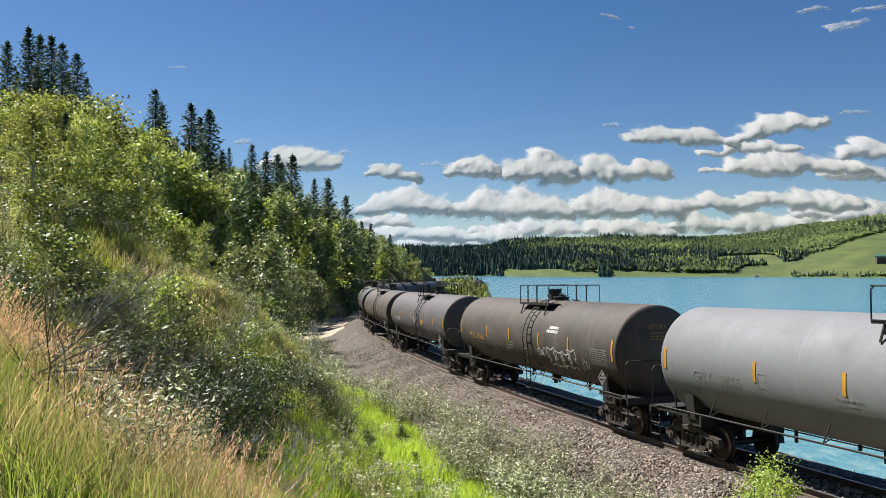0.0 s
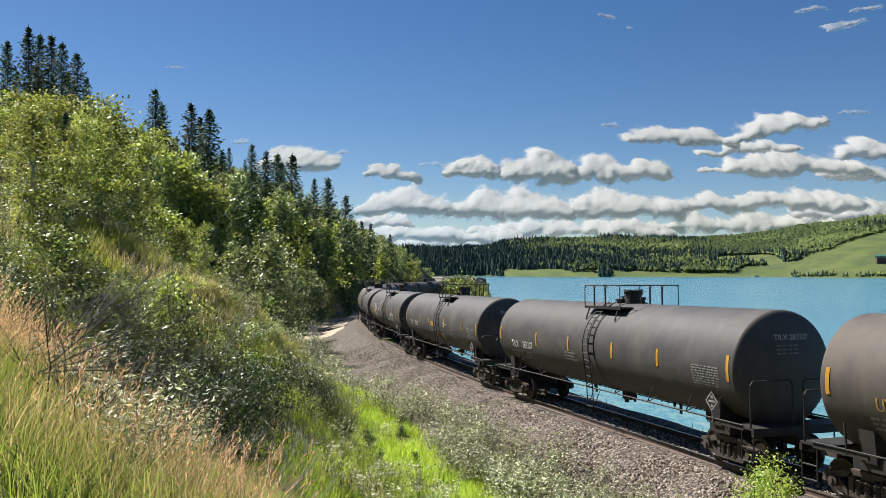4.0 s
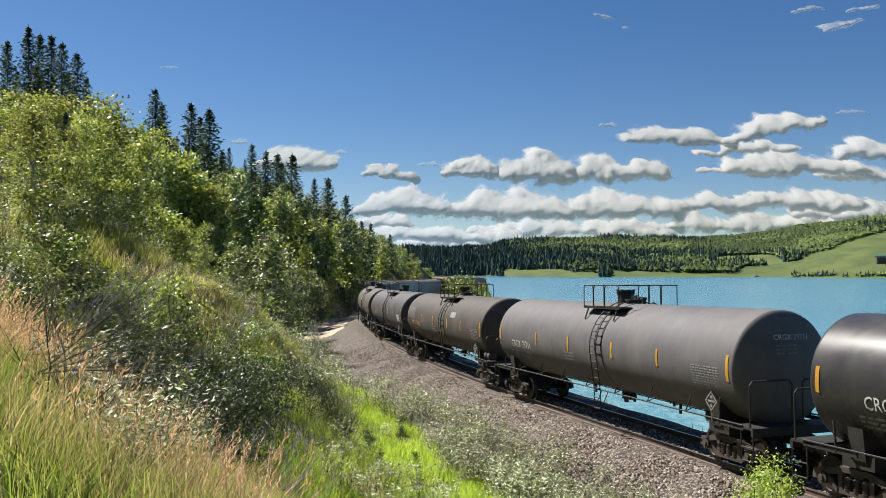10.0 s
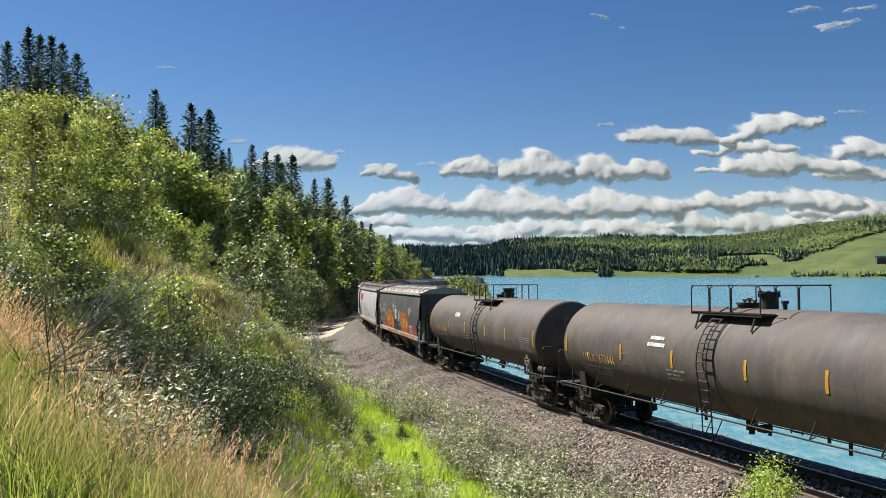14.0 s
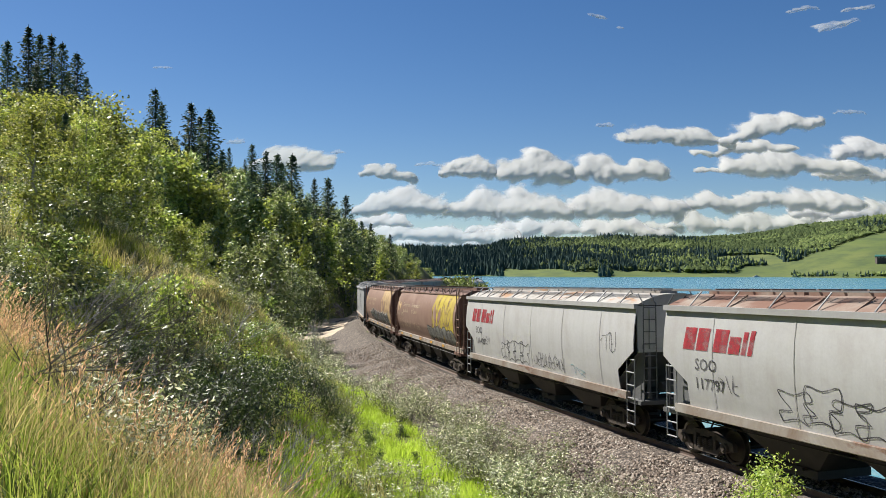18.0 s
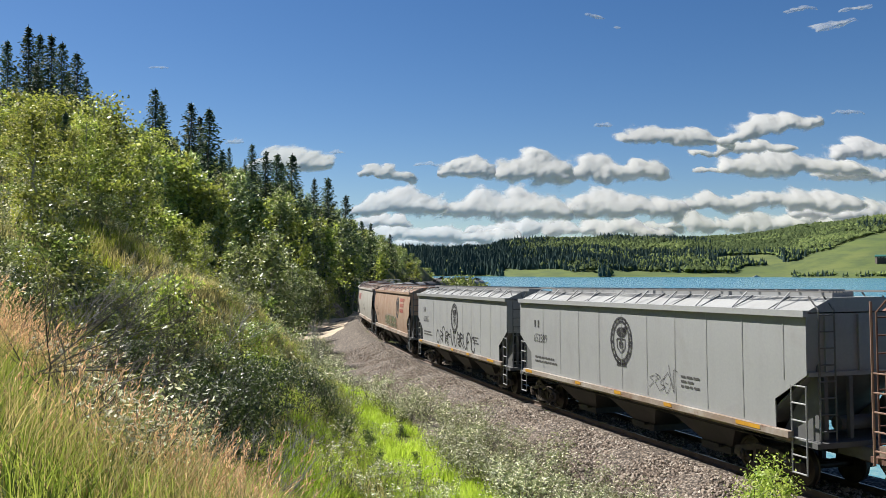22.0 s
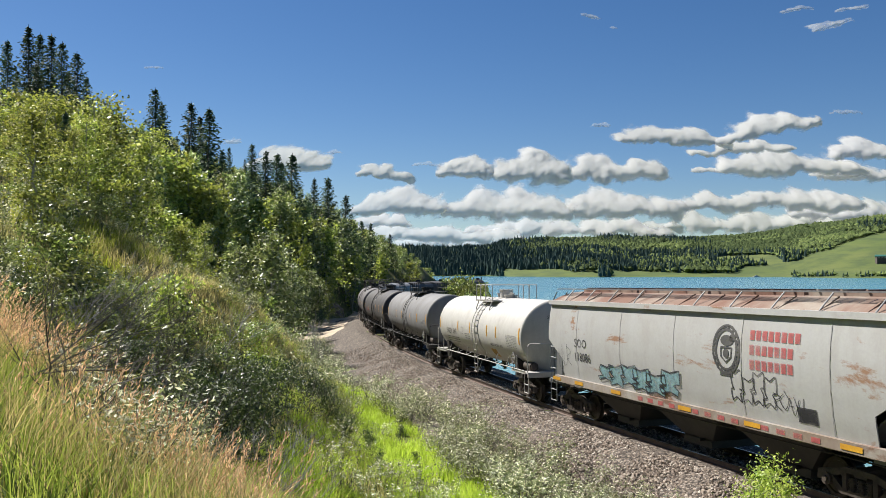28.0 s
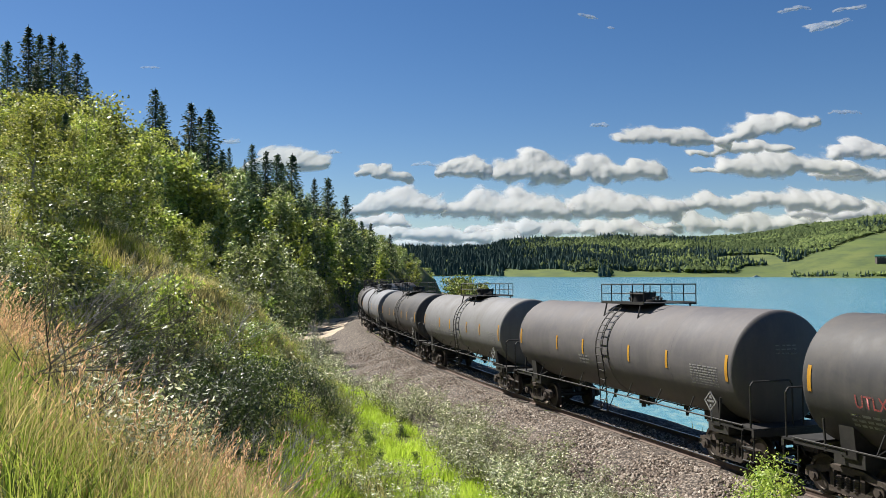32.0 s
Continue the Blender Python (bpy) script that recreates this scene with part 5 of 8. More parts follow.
def bubble_shapes(rng, x0, z0, x1, z1, n):
    """Soft rounded overlapping shapes of a sprayed piece; no letters."""
    out = []
    w, t = (x1 - x0) / n, z1 - z0
    for k in range(n):
        cx, half, tall, lean = x0 + (k + rng.uniform(0.3, 0.7)) * w, w * rng.uniform(0.42, 0.85), t * rng.uniform(0.36, 0.6), rng.uniform(-0.35, 0.35)
        pinch, soft = rng.uniform(-0.35, 0.4), rng.uniform(0.5, 0.9)
        pts = []
        for a in np.linspace(0, 2 * math.pi, 21)[:-1]:
            u, v = math.cos(a), math.sin(a)
            u, v = math.copysign(abs(u) ** soft, u), math.copysign(abs(v) ** soft, v)
            pts.append((cx + half * u * (1 - pinch * v) + lean * tall * v, z0 + t * 0.5 + tall * v * (1 + 0.16 * math.sin(3 * a + 2 * k))))
        out.append(pts)
    return out


MAPLE = [(0, -1), (0.06, -0.45), (0.55, -0.5), (0.45, -0.3), (1.0, 0.1), (0.8, 0.2), (0.85, 0.5), (0.5, 0.4), (0.25, 0.25), (0.35, 0.75), (0.18, 0.68), (0, 1)]


# ---- the train, from its head to its tail: where the tail edge of each body lies at the start ----
L_BLACK, L_BROWN = "black tank car with yellow reflector stripes on the track", "sooty brown-black tank car with ochre stencils on the track"


def tags(car, specs, sf):
    for i, (seed, x0, z0, x1, z1, n, width, m) in enumerate(specs):
        rng = random.Random(seed)
        if z1 - z0 > 0.7 and x1 - x0 > 1.5:
            lines = [curl(b + [b[0]], 3) for b in block_letters(rng, x0, z0, x1, z1, n)] if width < 0.1 else scribble(rng, x0 + 0.6, z0 + 0.05, x1 - 0.5, z1, 2 * n) + [ellipse(0.28, 0.36, 18, x, z0 + 0.35) for x in (x0 + 0.2, x1)]
        else:
            lines = scribble(rng, x0, z0, x1, z1, n if x1 - x0 < 1.5 else n * 2)
        mark(car, "spray_tag", stroke_mesh("spray_tag", lines, width * 0.6, m, sf), "sprayed graffiti scrawl")


def each(car, name, rects, mat, sf, label=""):
    """Separate painted marks side by side."""
    for r in rects:
        mark(car, name, patch_mesh(name, [r], mat, sf), label)


def red_blocks(car, mat, sf):
    """Six slanted red blocks of a painted word mark, two tall ones before a gap."""
    x = -6.72
    for wide, tall in ((0.5, 0.6), (0.5, 0.6), (0.54, 0.6), (0.42, 0.44), (0.17, 0.58), (0.17, 0.62)):
        if -5.7 < x < -5.4:
            x += 0.14
        quad = [(x, 3.02), (x + wide, 3.02), (x + wide + 0.1 * tall / 0.5, 3.02 + tall), (x + 0.1 * tall / 0.5, 3.02 + tall)]
        mark(car, "red_block", blob_mesh("red_block", [quad], mat, sf), "slanted red painted block")
        x += wide + 0.07


def word_rows(car, x, z, mat, sf):
    """Three rows of faded red blocks of a painted name."""
    for row, n in enumerate((8, 7, 7)):
        each(car, "red_block", [(x + 0.22 * i, z - 0.36 * row, x + 0.22 * i + 0.17, z - 0.36 * row + 0.24) for i in range(n)], mat, sf, "faded red painted block")


def build_tanks():
    T = tank_surface
    tank_car(7.4, M_MIDGREY, "grey tank car leading out of sight on the track", seed=20)
    c = tank_car(-11.1, M_GREY, "pale grey tank car with yellow reflector stripes on the track", ink=M_INK_DIM, number="39006", code="GPSX", seed=2)
    c = tank_car(-29.73, M_BROWN, "sooty brown tank car with ochre stencils and white graffiti", ink=M_GOLD, number="672462", seed=3)
    mark(c, "white_label", patch_mesh("white_label", [(0.2 + 2.6, 3.1, 3.6, 3.2), (2.6, 2.95, 3.6, 3.06)], M_INK, T))
    tags(c, [(1, -3.6, 1.85, -2.5, 2.2, 3, 0.06, M_INK_DIM), (2, -2.2, 1.9, -1.4, 2.1, 2, 0.05, M_INK_DIM), (5, 1.7, 2.0, 2.5, 2.3, 3, 0.06, M_INK), (4, 5.2, 1.8, 6.0, 2.15, 3, 0.06, M_INK)], T)
    bubbles = block_letters(random.Random(3), 2.7, 1.65, 5.1, 2.45, 4)
    mark(c, "throw_up_outline", stroke_mesh("throw_up_outline", [curl(b + [b[0]], 3) for b in bubbles], 0.055, M_INK, T), "white outlines of sprayed bubble shapes")
    c = tank_car(-48.98, M_SLATE, "dark grey tank car with white lettering and yellow squares", number="293770", code="TILX", seed=4, fit=(0.9, 1.3, 1.3, -0.2, 0.28, 0.35, -0.9), stripes_at=(-4.0, -0.8, 2.8, 5.5))
    mark(c, "caution_text", letters_mesh("caution_text", "CAUTION\nNITROGEN BLANKET\nDO NOT ENTER", -0.25, 2.55, 0.1, M_INK, T))
    mark(c, "stencil_print", patch_mesh("stencil_print", small_print(3.3, 2.1, 1.2, 5, 0.05, 2.0, random.Random(8)) + small_print(4.6, 1.7, 1.6, 3, 0.045, 2.0, random.Random(9)), M_INK_DIM, T))
    mark(c, "yellow_square", patch_mesh("yellow_square", [(1.95, 2.25, 2.7, 2.58)], M_GOLD, T))
    tank_car(-67.35, M_BROWN, L_BROWN, ink=M_GOLD, number="672628", seed=5)
    tank_car(-86.29, M_BLACK, L_BLACK, number="283307", code="TILX", seed=6, fit=(0.55, 1.25, 0.3, 0.1, 0.28, -0.4, 0.8))
    c = tank_car(-105.37, M_BLACK, "black tank car with white lettering and yellow squares", number="293699", code="TILX", seed=7, fit=(0.55, 1.25, 0.3, 0.1, 0.28, -0.4, 0.8), stripes_at=(-4.1, -1.6, 1.8, 5.3))
    mark(c, "caution_text", letters_mesh("caution_text", "CAUTION\nNITROGEN BLANKET\nDO NOT ENTER", 1.5, 2.62, 0.09, M_INK, T))
    mark(c, "yellow_placard", blob_mesh("yellow_placard", [[(0.45, 2.05), (1.2, 2.05), (1.6, 1.55), (0.9, 1.55)]], M_GOLD, T), "slanted dull yellow painted patch")
    mark(c, "stencil_print", patch_mesh("stencil_print", small_print(2.9, 2.1, 1.0, 4, 0.05, 2.0, random.Random(8)) + small_print(4.4, 1.8, 1.5, 3, 0.045, 2.0, random.Random(9)), M_INK_DIM, T))
    mark(c, "yellow_square", patch_mesh("yellow_square", [(-1.2, 2.35, -0.55, 2.62)], M_GOLD, T))
    c = tank_car(-123.97, M_BLACK, "black tank car with white spray strokes and ochre stencils", ink=M_GOLD, number="673466", seed=8)
    strokes = [[(-6.3, 2.75), (-6.25, 3.3)], [(-5.6, 2.6), (-5.5, 3.1)], [(-5.0, 1.9), (-5.05, 2.5), (-4.7, 2.95), (-4.3, 2.2), (-4.25, 2.0)], [(-3.8, 2.0), (-3.7, 2.9), (-3.4, 3.05)], [(-3.6, 2.0), (-3.0, 2.4), (-2.3, 2.7)], [(-1.9, 2.7), (-1.5, 3.35)]]
    for line in strokes:
        mark(c, "spray_stroke", stroke_mesh("spray_stroke", [curl(line)], 0.12, M_INK, T), "broad white spray stroke")
    mark(c, "spray_stroke", stroke_mesh("spray_stroke", [[(2.2, 2.1), (3.0, 2.02)], curl([(3.2, 2.05), (3.7, 2.4), (4.1, 2.3), (3.9, 2.0), (3.6, 2.1), (4.3, 2.55), (4.8, 2.0), (5.0, 1.5)]), curl([(4.0, 1.7), (4.5, 2.1), (4.9, 2.45), (5.2, 2.3), (4.8, 1.8)])], 0.09, M_INK, T))
    tank_car(-142.44, M_BLACK, L_BLACK, ink=M_GOLD, number="682587", seed=9, fit=(0.9, 1.55, 0.55, 0.05, 0.42, -0.75, 1.0))
    c = tank_car(-160.89, M_GLOSS, "glossy black tank car with white stencils", number="7499", code="CRGX", seed=10, fit=(0.7, 1.15, 0.95, 0.1, 0.2, 0.2, -0.6), stripes_at=(-4.0, -0.6, 2.0, 4.4))
    mark(c, "white_square", stroke_mesh("white_square", [[(6.2, 1.95), (6.7, 1.95), (6.7, 2.3), (6.2, 2.3), (6.2, 1.95)]], 0.05, M_INK, T))
    tank_car(-179.56, M_SLATE, "dark slate tank car with white lettering", number="29711", code="CRGX", seed=11, fit=(0.5, 1.25, 0.85, -0.35, 0.28, 0.35, 0.95))
    c = tank_car(-198.06, M_BROWN, "sooty brown tank car with a grey repainted patch", ink=M_GOLD, number="672641", seed=12, reservoir=True)
    mark(c, "paint_patch", patch_mesh("paint_patch", [(-7.7, 2.6, -5.9, 3.3)], M_SLATE, T), "repainted grey patch")
    mark(c, "paint_patch", patch_mesh("paint_patch", [(2.4, 3.0, 3.4, 3.28)], M_GREY, T), "pale repainted patch")
    c = tank_car(-216.55, M_BLACK, L_BLACK, ink=M_GOLD, number="673501", seed=13, fit=FIT_B)
    mark(c, "white_label", patch_mesh("white_label", [(6.1, 2.1, 7.1, 2.55)], M_INK, T))
    c = tank_car(-234.97, M_BROWN, L_BROWN, ink=M_GOLD, number="672444", seed=14, reservoir=True, fit=FIT_B)
    mark(c, "white_label", patch_mesh("white_label", [(-2.5, 3.15, -1.8, 3.25), (-2.6, 2.95, -1.7, 3.06)], M_INK, T))
    c = tank_car(-253.56, M_BROWN, L_BROWN, ink=M_GOLD, number="672660", seed=15, reservoir=True, fit=FIT_B)
    mark(c, "white_label", patch_mesh("white_label", [(-3.2, 3.1, -2.4, 3.3)], M_INK, T))


def build_hoppers():
    pale_sill = M_SILL
    B, F, R = hopper_surface("bowed"), hopper_surface("flat"), hopper_surface("round")
    # the dark car with the painted pumpkins
    c = hopper_car(-272.64, "bowed", M_HOP_DARK, "dark grey hopper car sprayed with orange pumpkins", roof=M_ROOF_PALE, sill=M_SILL)
    mark(c, "car_code", letters_mesh("car_code", "COER", -5.65, 3.0, 0.37, M_INK, B))
    mark(c, "car_number", letters_mesh("car_number", "355286", -5.7, 2.62, 0.36, M_INK, B, 0.9))
    mark(c, "stencil_box", stroke_mesh("stencil_box", [[(-3.95, 2.9), (-3.7, 2.9), (-3.7, 3.2), (-3.95, 3.2), (-3.95, 2.9)]], 0.03, M_INK, B))
    def lobes(x, z, rx, rz, n, seed):
        r = random.Random(seed)
        ph = [r.uniform(0, 6.28) for _ in range(3)]
        return [(x + rx * (1 + 0.16 * math.sin(n * a + ph[0]) + 0.12 * math.sin(2 * a + ph[1])) * math.cos(a), max(1.46, z + rz * (1 + 0.16 * math.sin((n + 1) * a + ph[2])) * math.sin(a))) for a in np.linspace(0, 6.2, 36)]
    for i, (x, z, rx, rz) in enumerate([(-5.6, 1.8, 1.0, 0.4), (-4.6, 1.75, 0.6, 0.3), (5.9, 1.8, 0.8, 0.35), (6.7, 1.7, 0.4, 0.25)]):
        mark(c, "red_haze", blob_mesh("red_haze", [lobes(x, z, rx, rz, 5, i)], M_RED_FADED, lambda x, z, d=0.001 * i: (x, B(x, z)[1] - d, z)), "dull red sprayed haze")


    def B2(x, z):
        a = B(x, z)
        return (a[0], a[1] - 0.006, a[2])

    def B3(x, z):
        a = B(x, z)
        return (a[0], a[1] - 0.012, a[2])

    def lobed(cx, cz, rx, rz):
        return [(cx + rx * (1 + 0.05 * math.cos(5 * a)) * math.cos(a), max(1.46, cz + rz * (1 + 0.06 * math.cos(6 * a)) * math.sin(a))) for a in np.linspace(0, 6.2, 34)]
    for cx, rx in ((-2.45, 1.5), (3.3, 1.5)):
        mark(c, "pumpkin", blob_mesh("pumpkin", [lobed(cx, 2.05, rx, 0.82)], M_ORANGE, B2), "sprayed orange pumpkin")
        mark(c, "pumpkin_rib", stroke_mesh("pumpkin_rib", [[(cx + u * rx * 0.6, 1.5), (cx + u * rx * 0.75, 2.0), (cx + u * rx * 0.45, 2.7)] for u in (-1, -0.4, 0.4, 1)], 0.05, M_RED_FADED, B3))
        mark(c, "stem", blob_mesh("stem", [[(cx - 0.1, 2.75), (cx + 0.35, 2.8), (cx + 0.75, 2.85), (cx + 0.5, 3.02), (cx + 0.55, 3.3), (cx + 0.25, 3.22), (cx + 0.15, 3.0)]], M_GREEN_SPRAY, B3))
        carve = []
        for k in range(4):
            u = cx - 0.95 + k * 0.58
            carve.append([(u, 1.75), (u - 0.08, 2.3), (u + 0.18, 2.5), (u + 0.36, 2.28), (u + 0.26, 1.95), (u + 0.3, 1.7)])
        mark(c, "carved_mark", blob_mesh("carved_mark", carve, M_GOLD, B3), "pale yellow carved shapes")
    puffs = [(-7.0, 2.95, 0.25), (-6.6, 2.65, 0.25), (-6.1, 2.6, 0.2), (-4.5, 2.5, 0.22), (-4.1, 2.35, 0.2), (-0.9, 3.1, 0.3), (-0.55, 3.2, 0.25), (1.9, 2.75, 0.25), (5.2, 2.9, 0.35), (5.6, 3.0, 0.3), (-6.6, 2.0, 0.25), (-5.4, 2.0, 0.22)]
    for x, z, r in puffs:
        mark(c, "cloud_spray", blob_mesh("cloud_spray", [lobes(x, z, r * 1.1, r * 0.75, 6, int(x * 10) + 90)], M_INK_DIM, B3))
    mark(c, "figure", blob_mesh("figure", [[(-1.1, 1.5), (-0.9, 2.1), (-0.5, 2.35), (-0.35, 2.9), (0.0, 3.15), (0.4, 3.0), (0.6, 2.5), (0.7, 2.2), (1.3, 2.1), (1.7, 1.6), (1.2, 1.46), (0.2, 1.46)]], M_DARK_INK, B2), "black sprayed hooded shape")
    mark(c, "figure_pale", blob_mesh("figure_pale", [ellipse(0.33, 0.4, 18, 0.12, 2.6)], M_INK, B3))
    mark(c, "figure_line", stroke_mesh("figure_line", [[(-0.5, 2.3), (-0.4, 2.85), (-0.1, 3.12), (0.3, 3.1), (0.6, 2.7), (0.62, 2.25), (0.85, 2.0)], [(-1.1, 1.6), (-1.05, 2.3), (-0.9, 2.7), (-0.5, 2.95)], [(0.85, 2.0), (1.15, 2.25), (1.35, 2.6), (1.3, 2.0), (1.5, 1.7)], [(1.35, 2.3), (1.3, 2.9)], [(1.45, 2.3), (1.5, 2.85)], [(1.6, 2.3), (1.75, 2.7)], [(1.7, 2.2), (2.0, 1.75)]], 0.05, M_INK, B3))
    mark(c, "figure_eye", blob_mesh("figure_eye", [ellipse(0.08, 0.1, 10, 0.0, 2.6), ellipse(0.08, 0.1, 10, 0.25, 2.62)], M_DARK_INK, lambda x, z: (x, B3(x, z)[1] - 0.006, z)))
    each(c, "sill_mark", [(x, 1.3, x + l, 1.43) for x, l in ((-6.9, 1.0), (-3.6, 2.6), (-0.6, 0.9), (2.0, 2.9), (6.0, 0.6))], M_ORANGE, lambda x, z: (x, -1.56, z))
    mark(c, "dark_square", stroke_mesh("dark_square", [[(5.0, 1.6), (5.9, 1.6), (5.9, 2.0), (5.0, 2.0), (5.0, 1.6)], [(5.45, 1.6), (5.45, 2.0)]], 0.05, M_INK, B3))
    # two pale cars with red bars
    for tail, num, seed in ((-290.71, "117797", 31), (-308.34, "116400", 41)):
        c = hopper_car(tail, "bowed", M_HOP_WHITE, "weathered white hopper car with red lettering bars and graffiti", roof=M_ROOF_RUST if seed == 31 else M_ROOF_PALE, sill=pale_sill)
        red_blocks(c, M_RED, B)
        mark(c, "car_code", letters_mesh("car_code", "SOO", -6.2, 2.5, 0.44, M_DARK_INK, B))
        mark(c, "car_number", letters_mesh("car_number", num, -6.25, 2.0, 0.42, M_DARK_INK, B))
        tags(c, [(seed, -5.2, 2.0, -4.4, 2.4, 3, 0.03, M_DARK_INK), (seed + 1, -2.9, 1.55, 0.1, 2.5, 4, 0.05, M_DARK_INK), (seed + 2, 0.6, 1.6, 3.4, 2.1, 6, 0.035, M_DARK_INK), (seed + 3, 3.8, 1.6, 4.9, 1.9, 3, 0.04, M_TEAL), (seed + 4, 6.3, 2.6, 7.3, 3.2, 3, 0.035, M_DARK_INK)], B)
    # the brown round-sided pair
    for tail, num, pale in ((-325.92, "607018", M_WHEAT), (-344.49, "602311", M_OCHRE_DULL)):
        first = pale is M_WHEAT
        c = hopper_car(tail, "round", M_HOP_BROWN, "brown round-sided hopper car with a yellow grain panel", roof=M_BROWN_FRAME, sill=M_SILL, end=M_BROWN_FRAME, hatch=None if first else M_ROOF_PALE)
        wheat_panel(c, 2.8, 7.6, R, pale)
        mark(c, "government_text", letters_mesh("government_text", "Government\nof Canada", -5.45, 3.25, 0.38, M_FADED, R), "faded pale lettering")
        mark(c, "government_text", letters_mesh("government_text", "Gouvernement\ndu Canada", -2.85, 3.25, 0.38, M_FADED, R))
        each(c, "flag_bar", [(-7.15, 2.95, -6.82, 3.55)], M_OCHRE_DULL, R)
        maple = [(-6.4 + 0.27 * x, 3.26 + 0.31 * z) for x, z in MAPLE + [(-x, z) for x, z in MAPLE[-2:0:-1]]]
        mark(c, "flag_leaf", blob_mesh("flag_leaf", [maple], M_OCHRE_DULL, R), "faded cream maple leaf")
        mark(c, "code_bars", patch_mesh("code_bars", code_bars(-7.2, 2.6, 4, 0.26), M_FADED, R))
        mark(c, "car_number", letters_mesh("car_number", num, -6.2, 2.6, 0.34, M_FADED, R))
        blobs = bubble_shapes(random.Random(7), 1.7, 1.5, 7.5, 2.4, 8) if first else bubble_shapes(random.Random(9), -4.1, 1.5, 6.6, 2.5, 14)

        def over(d):
            return lambda x, z: (x, R(x, z)[1] - d, z)
        for i, shape in enumerate(blobs):
            mark(c, "throw_up", blob_mesh("throw_up", [shape], M_SMOKE if first else M_DUSK, over(0.012 + 0.005 * (i % 2))), "sprayed rounded graffiti shape")
            mark(c, "throw_up_outline", stroke_mesh("throw_up_outline", [shape + [shape[0]]], 0.045 if first else 0.036, M_DARK_INK if first else M_INK, over(0.02 + 0.005 * (i % 2))))
        tags(c, [(61, -6.8, 1.9, -3.4, 2.4, 7, 0.03, M_FADED), (62, -2.4, 1.9, -0.6, 2.3, 4, 0.03, M_FADED)], R)
        each(c, "sill_mark", [(x, 1.30, x + 0.5, 1.42) for x in np.arange(-7.2, 7.0, 2.9)], M_YELLOW, lambda x, z: (x, -1.33, z))
    # two clean grey cars
    for tail, num, seed in ((-362.91, "652389", 71), (-380.47, "652065", 81)):
        c = hopper_car(tail, "flat", M_HOP_GREY, "pale grey hopper car with a round emblem", roof=M_ROOF_GREY, sill=M_SILL)
        round_emblem(c, 0.38, 3.0, M_DARK_INK, F, 0.98)
        mark(c, "code_bars", patch_mesh("code_bars", code_bars(-6.25, 3.1, 2, 0.42), M_DARK_INK, F))
        mark(c, "car_number", letters_mesh("car_number", num, -6.3, 2.56, 0.46, M_DARK_INK, F, 0.88))
        mark(c, "stencil_print", patch_mesh("stencil_print", small_print(-6.2, 1.95, 1.9, 2, 0.07, 2.2) + small_print(3.6, 2.2, 0.8, 3, 0.06, 2.2), M_HOP_DARK, F))
        each(c, "sill_mark", [(-6.9, 1.33, -6.3, 1.43), (6.1, 1.33, 7.0, 1.43)] + [(x, 1.33, x + 0.4, 1.43) for x in (-2.6, 0.1, 2.9)], M_YELLOW, lambda x, z: (x, -1.64, z))
        if seed == 81:
            tags(c, [(seed, -3.2, 1.5, 3.6, 2.3, 5, 0.14, M_DARK_INK)], F)
        else:
            tags(c, [(seed, 2.0, 1.65, 3.5, 2.4, 3, 0.03, M_HOP_DARK)], F)
    # rusty and patched pale cars
    c = hopper_car(-399.26, "bowed", M_HOP_BEIGE, "rust-stained beige hopper car with faded emblem and graffiti", roof=M_ROOF_RUST, sill=M_SILL)
    round_emblem(c, 3.9, 3.1, M_HOP_DARK, B, 0.9)
    word_rows(c, 4.9, 3.5, M_RED_FADED, B)
    mark(c, "car_code", letters_mesh("car_code", "SOO", -6.5, 2.6, 0.42, M_DARK_INK, B))
    mark(c, "car_number", letters_mesh("car_number", "121814", -6.4, 2.14, 0.38, M_DARK_INK, B))
    for i, shape in enumerate(block_letters(random.Random(12), -2.0, 1.55, 3.2, 2.4, 6)):
            mark(c, "throw_up", blob_mesh("throw_up", [shape], M_GREEN_SPRAY, lambda x, z, d=0.002 * i: (x, B(x, z)[1] - d, z)), "sprayed angular graffiti shape")
    tags(c, [(91, -2.1, 1.5, 3.4, 2.5, 6, 0.05, M_HOP_WHITE), (92, 0.4, 1.6, 3.6, 2.3, 4, 0.05, M_RED_FADED)], B)
    c = hopper_car(-417.22, "bowed", M_HOP_BRIGHT, "weathered white hopper car with red lettering bars", roof=M_ROOF_RUST, sill=M_SILL)
    red_blocks(c, M_RED_FADED, B)
    mark(c, "car_number", letters_mesh("car_number", "116084", -6.7, 2.15, 0.36, M_HOP_DARK, B))
    tags(c, [(95, -1.2, 2.0, 0.6, 2.6, 4, 0.04, M_DARK_INK)], B)
    for tail, num, seed in ((-434.83, "119563", 101), (-452.28, "118086", 111)):
        c = hopper_car(tail, "bowed", M_HOP_RUST, "white hopper car with rust patches, emblem and graffiti", roof=M_ROOF_RUST, sill=M_SILL)
        round_emblem(c, 2.75, 3.12, M_HOP_DARK, B, 0.82)
        word_rows(c, 3.65, 3.42, M_RED_FADED, B)
        mark(c, "car_code", letters_mesh("car_code", "SOO", -5.6, 2.6, 0.42, M_DARK_INK, B))
        mark(c, "car_number", letters_mesh("car_number", num, -5.65, 2.12, 0.44, M_DARK_INK, B, 0.9))
        piece = block_letters(random.Random(seed), -3.9, 1.5, 0.5, 2.3, 6)
        for i, shape in enumerate(piece):
            mark(c, "throw_up", blob_mesh("throw_up", [shape], M_TEAL if seed == 111 else M_HOP_GREY, lambda x, z, d=0.002 * i: (x, B(x, z)[1] - d, z)), "sprayed angular graffiti shape")
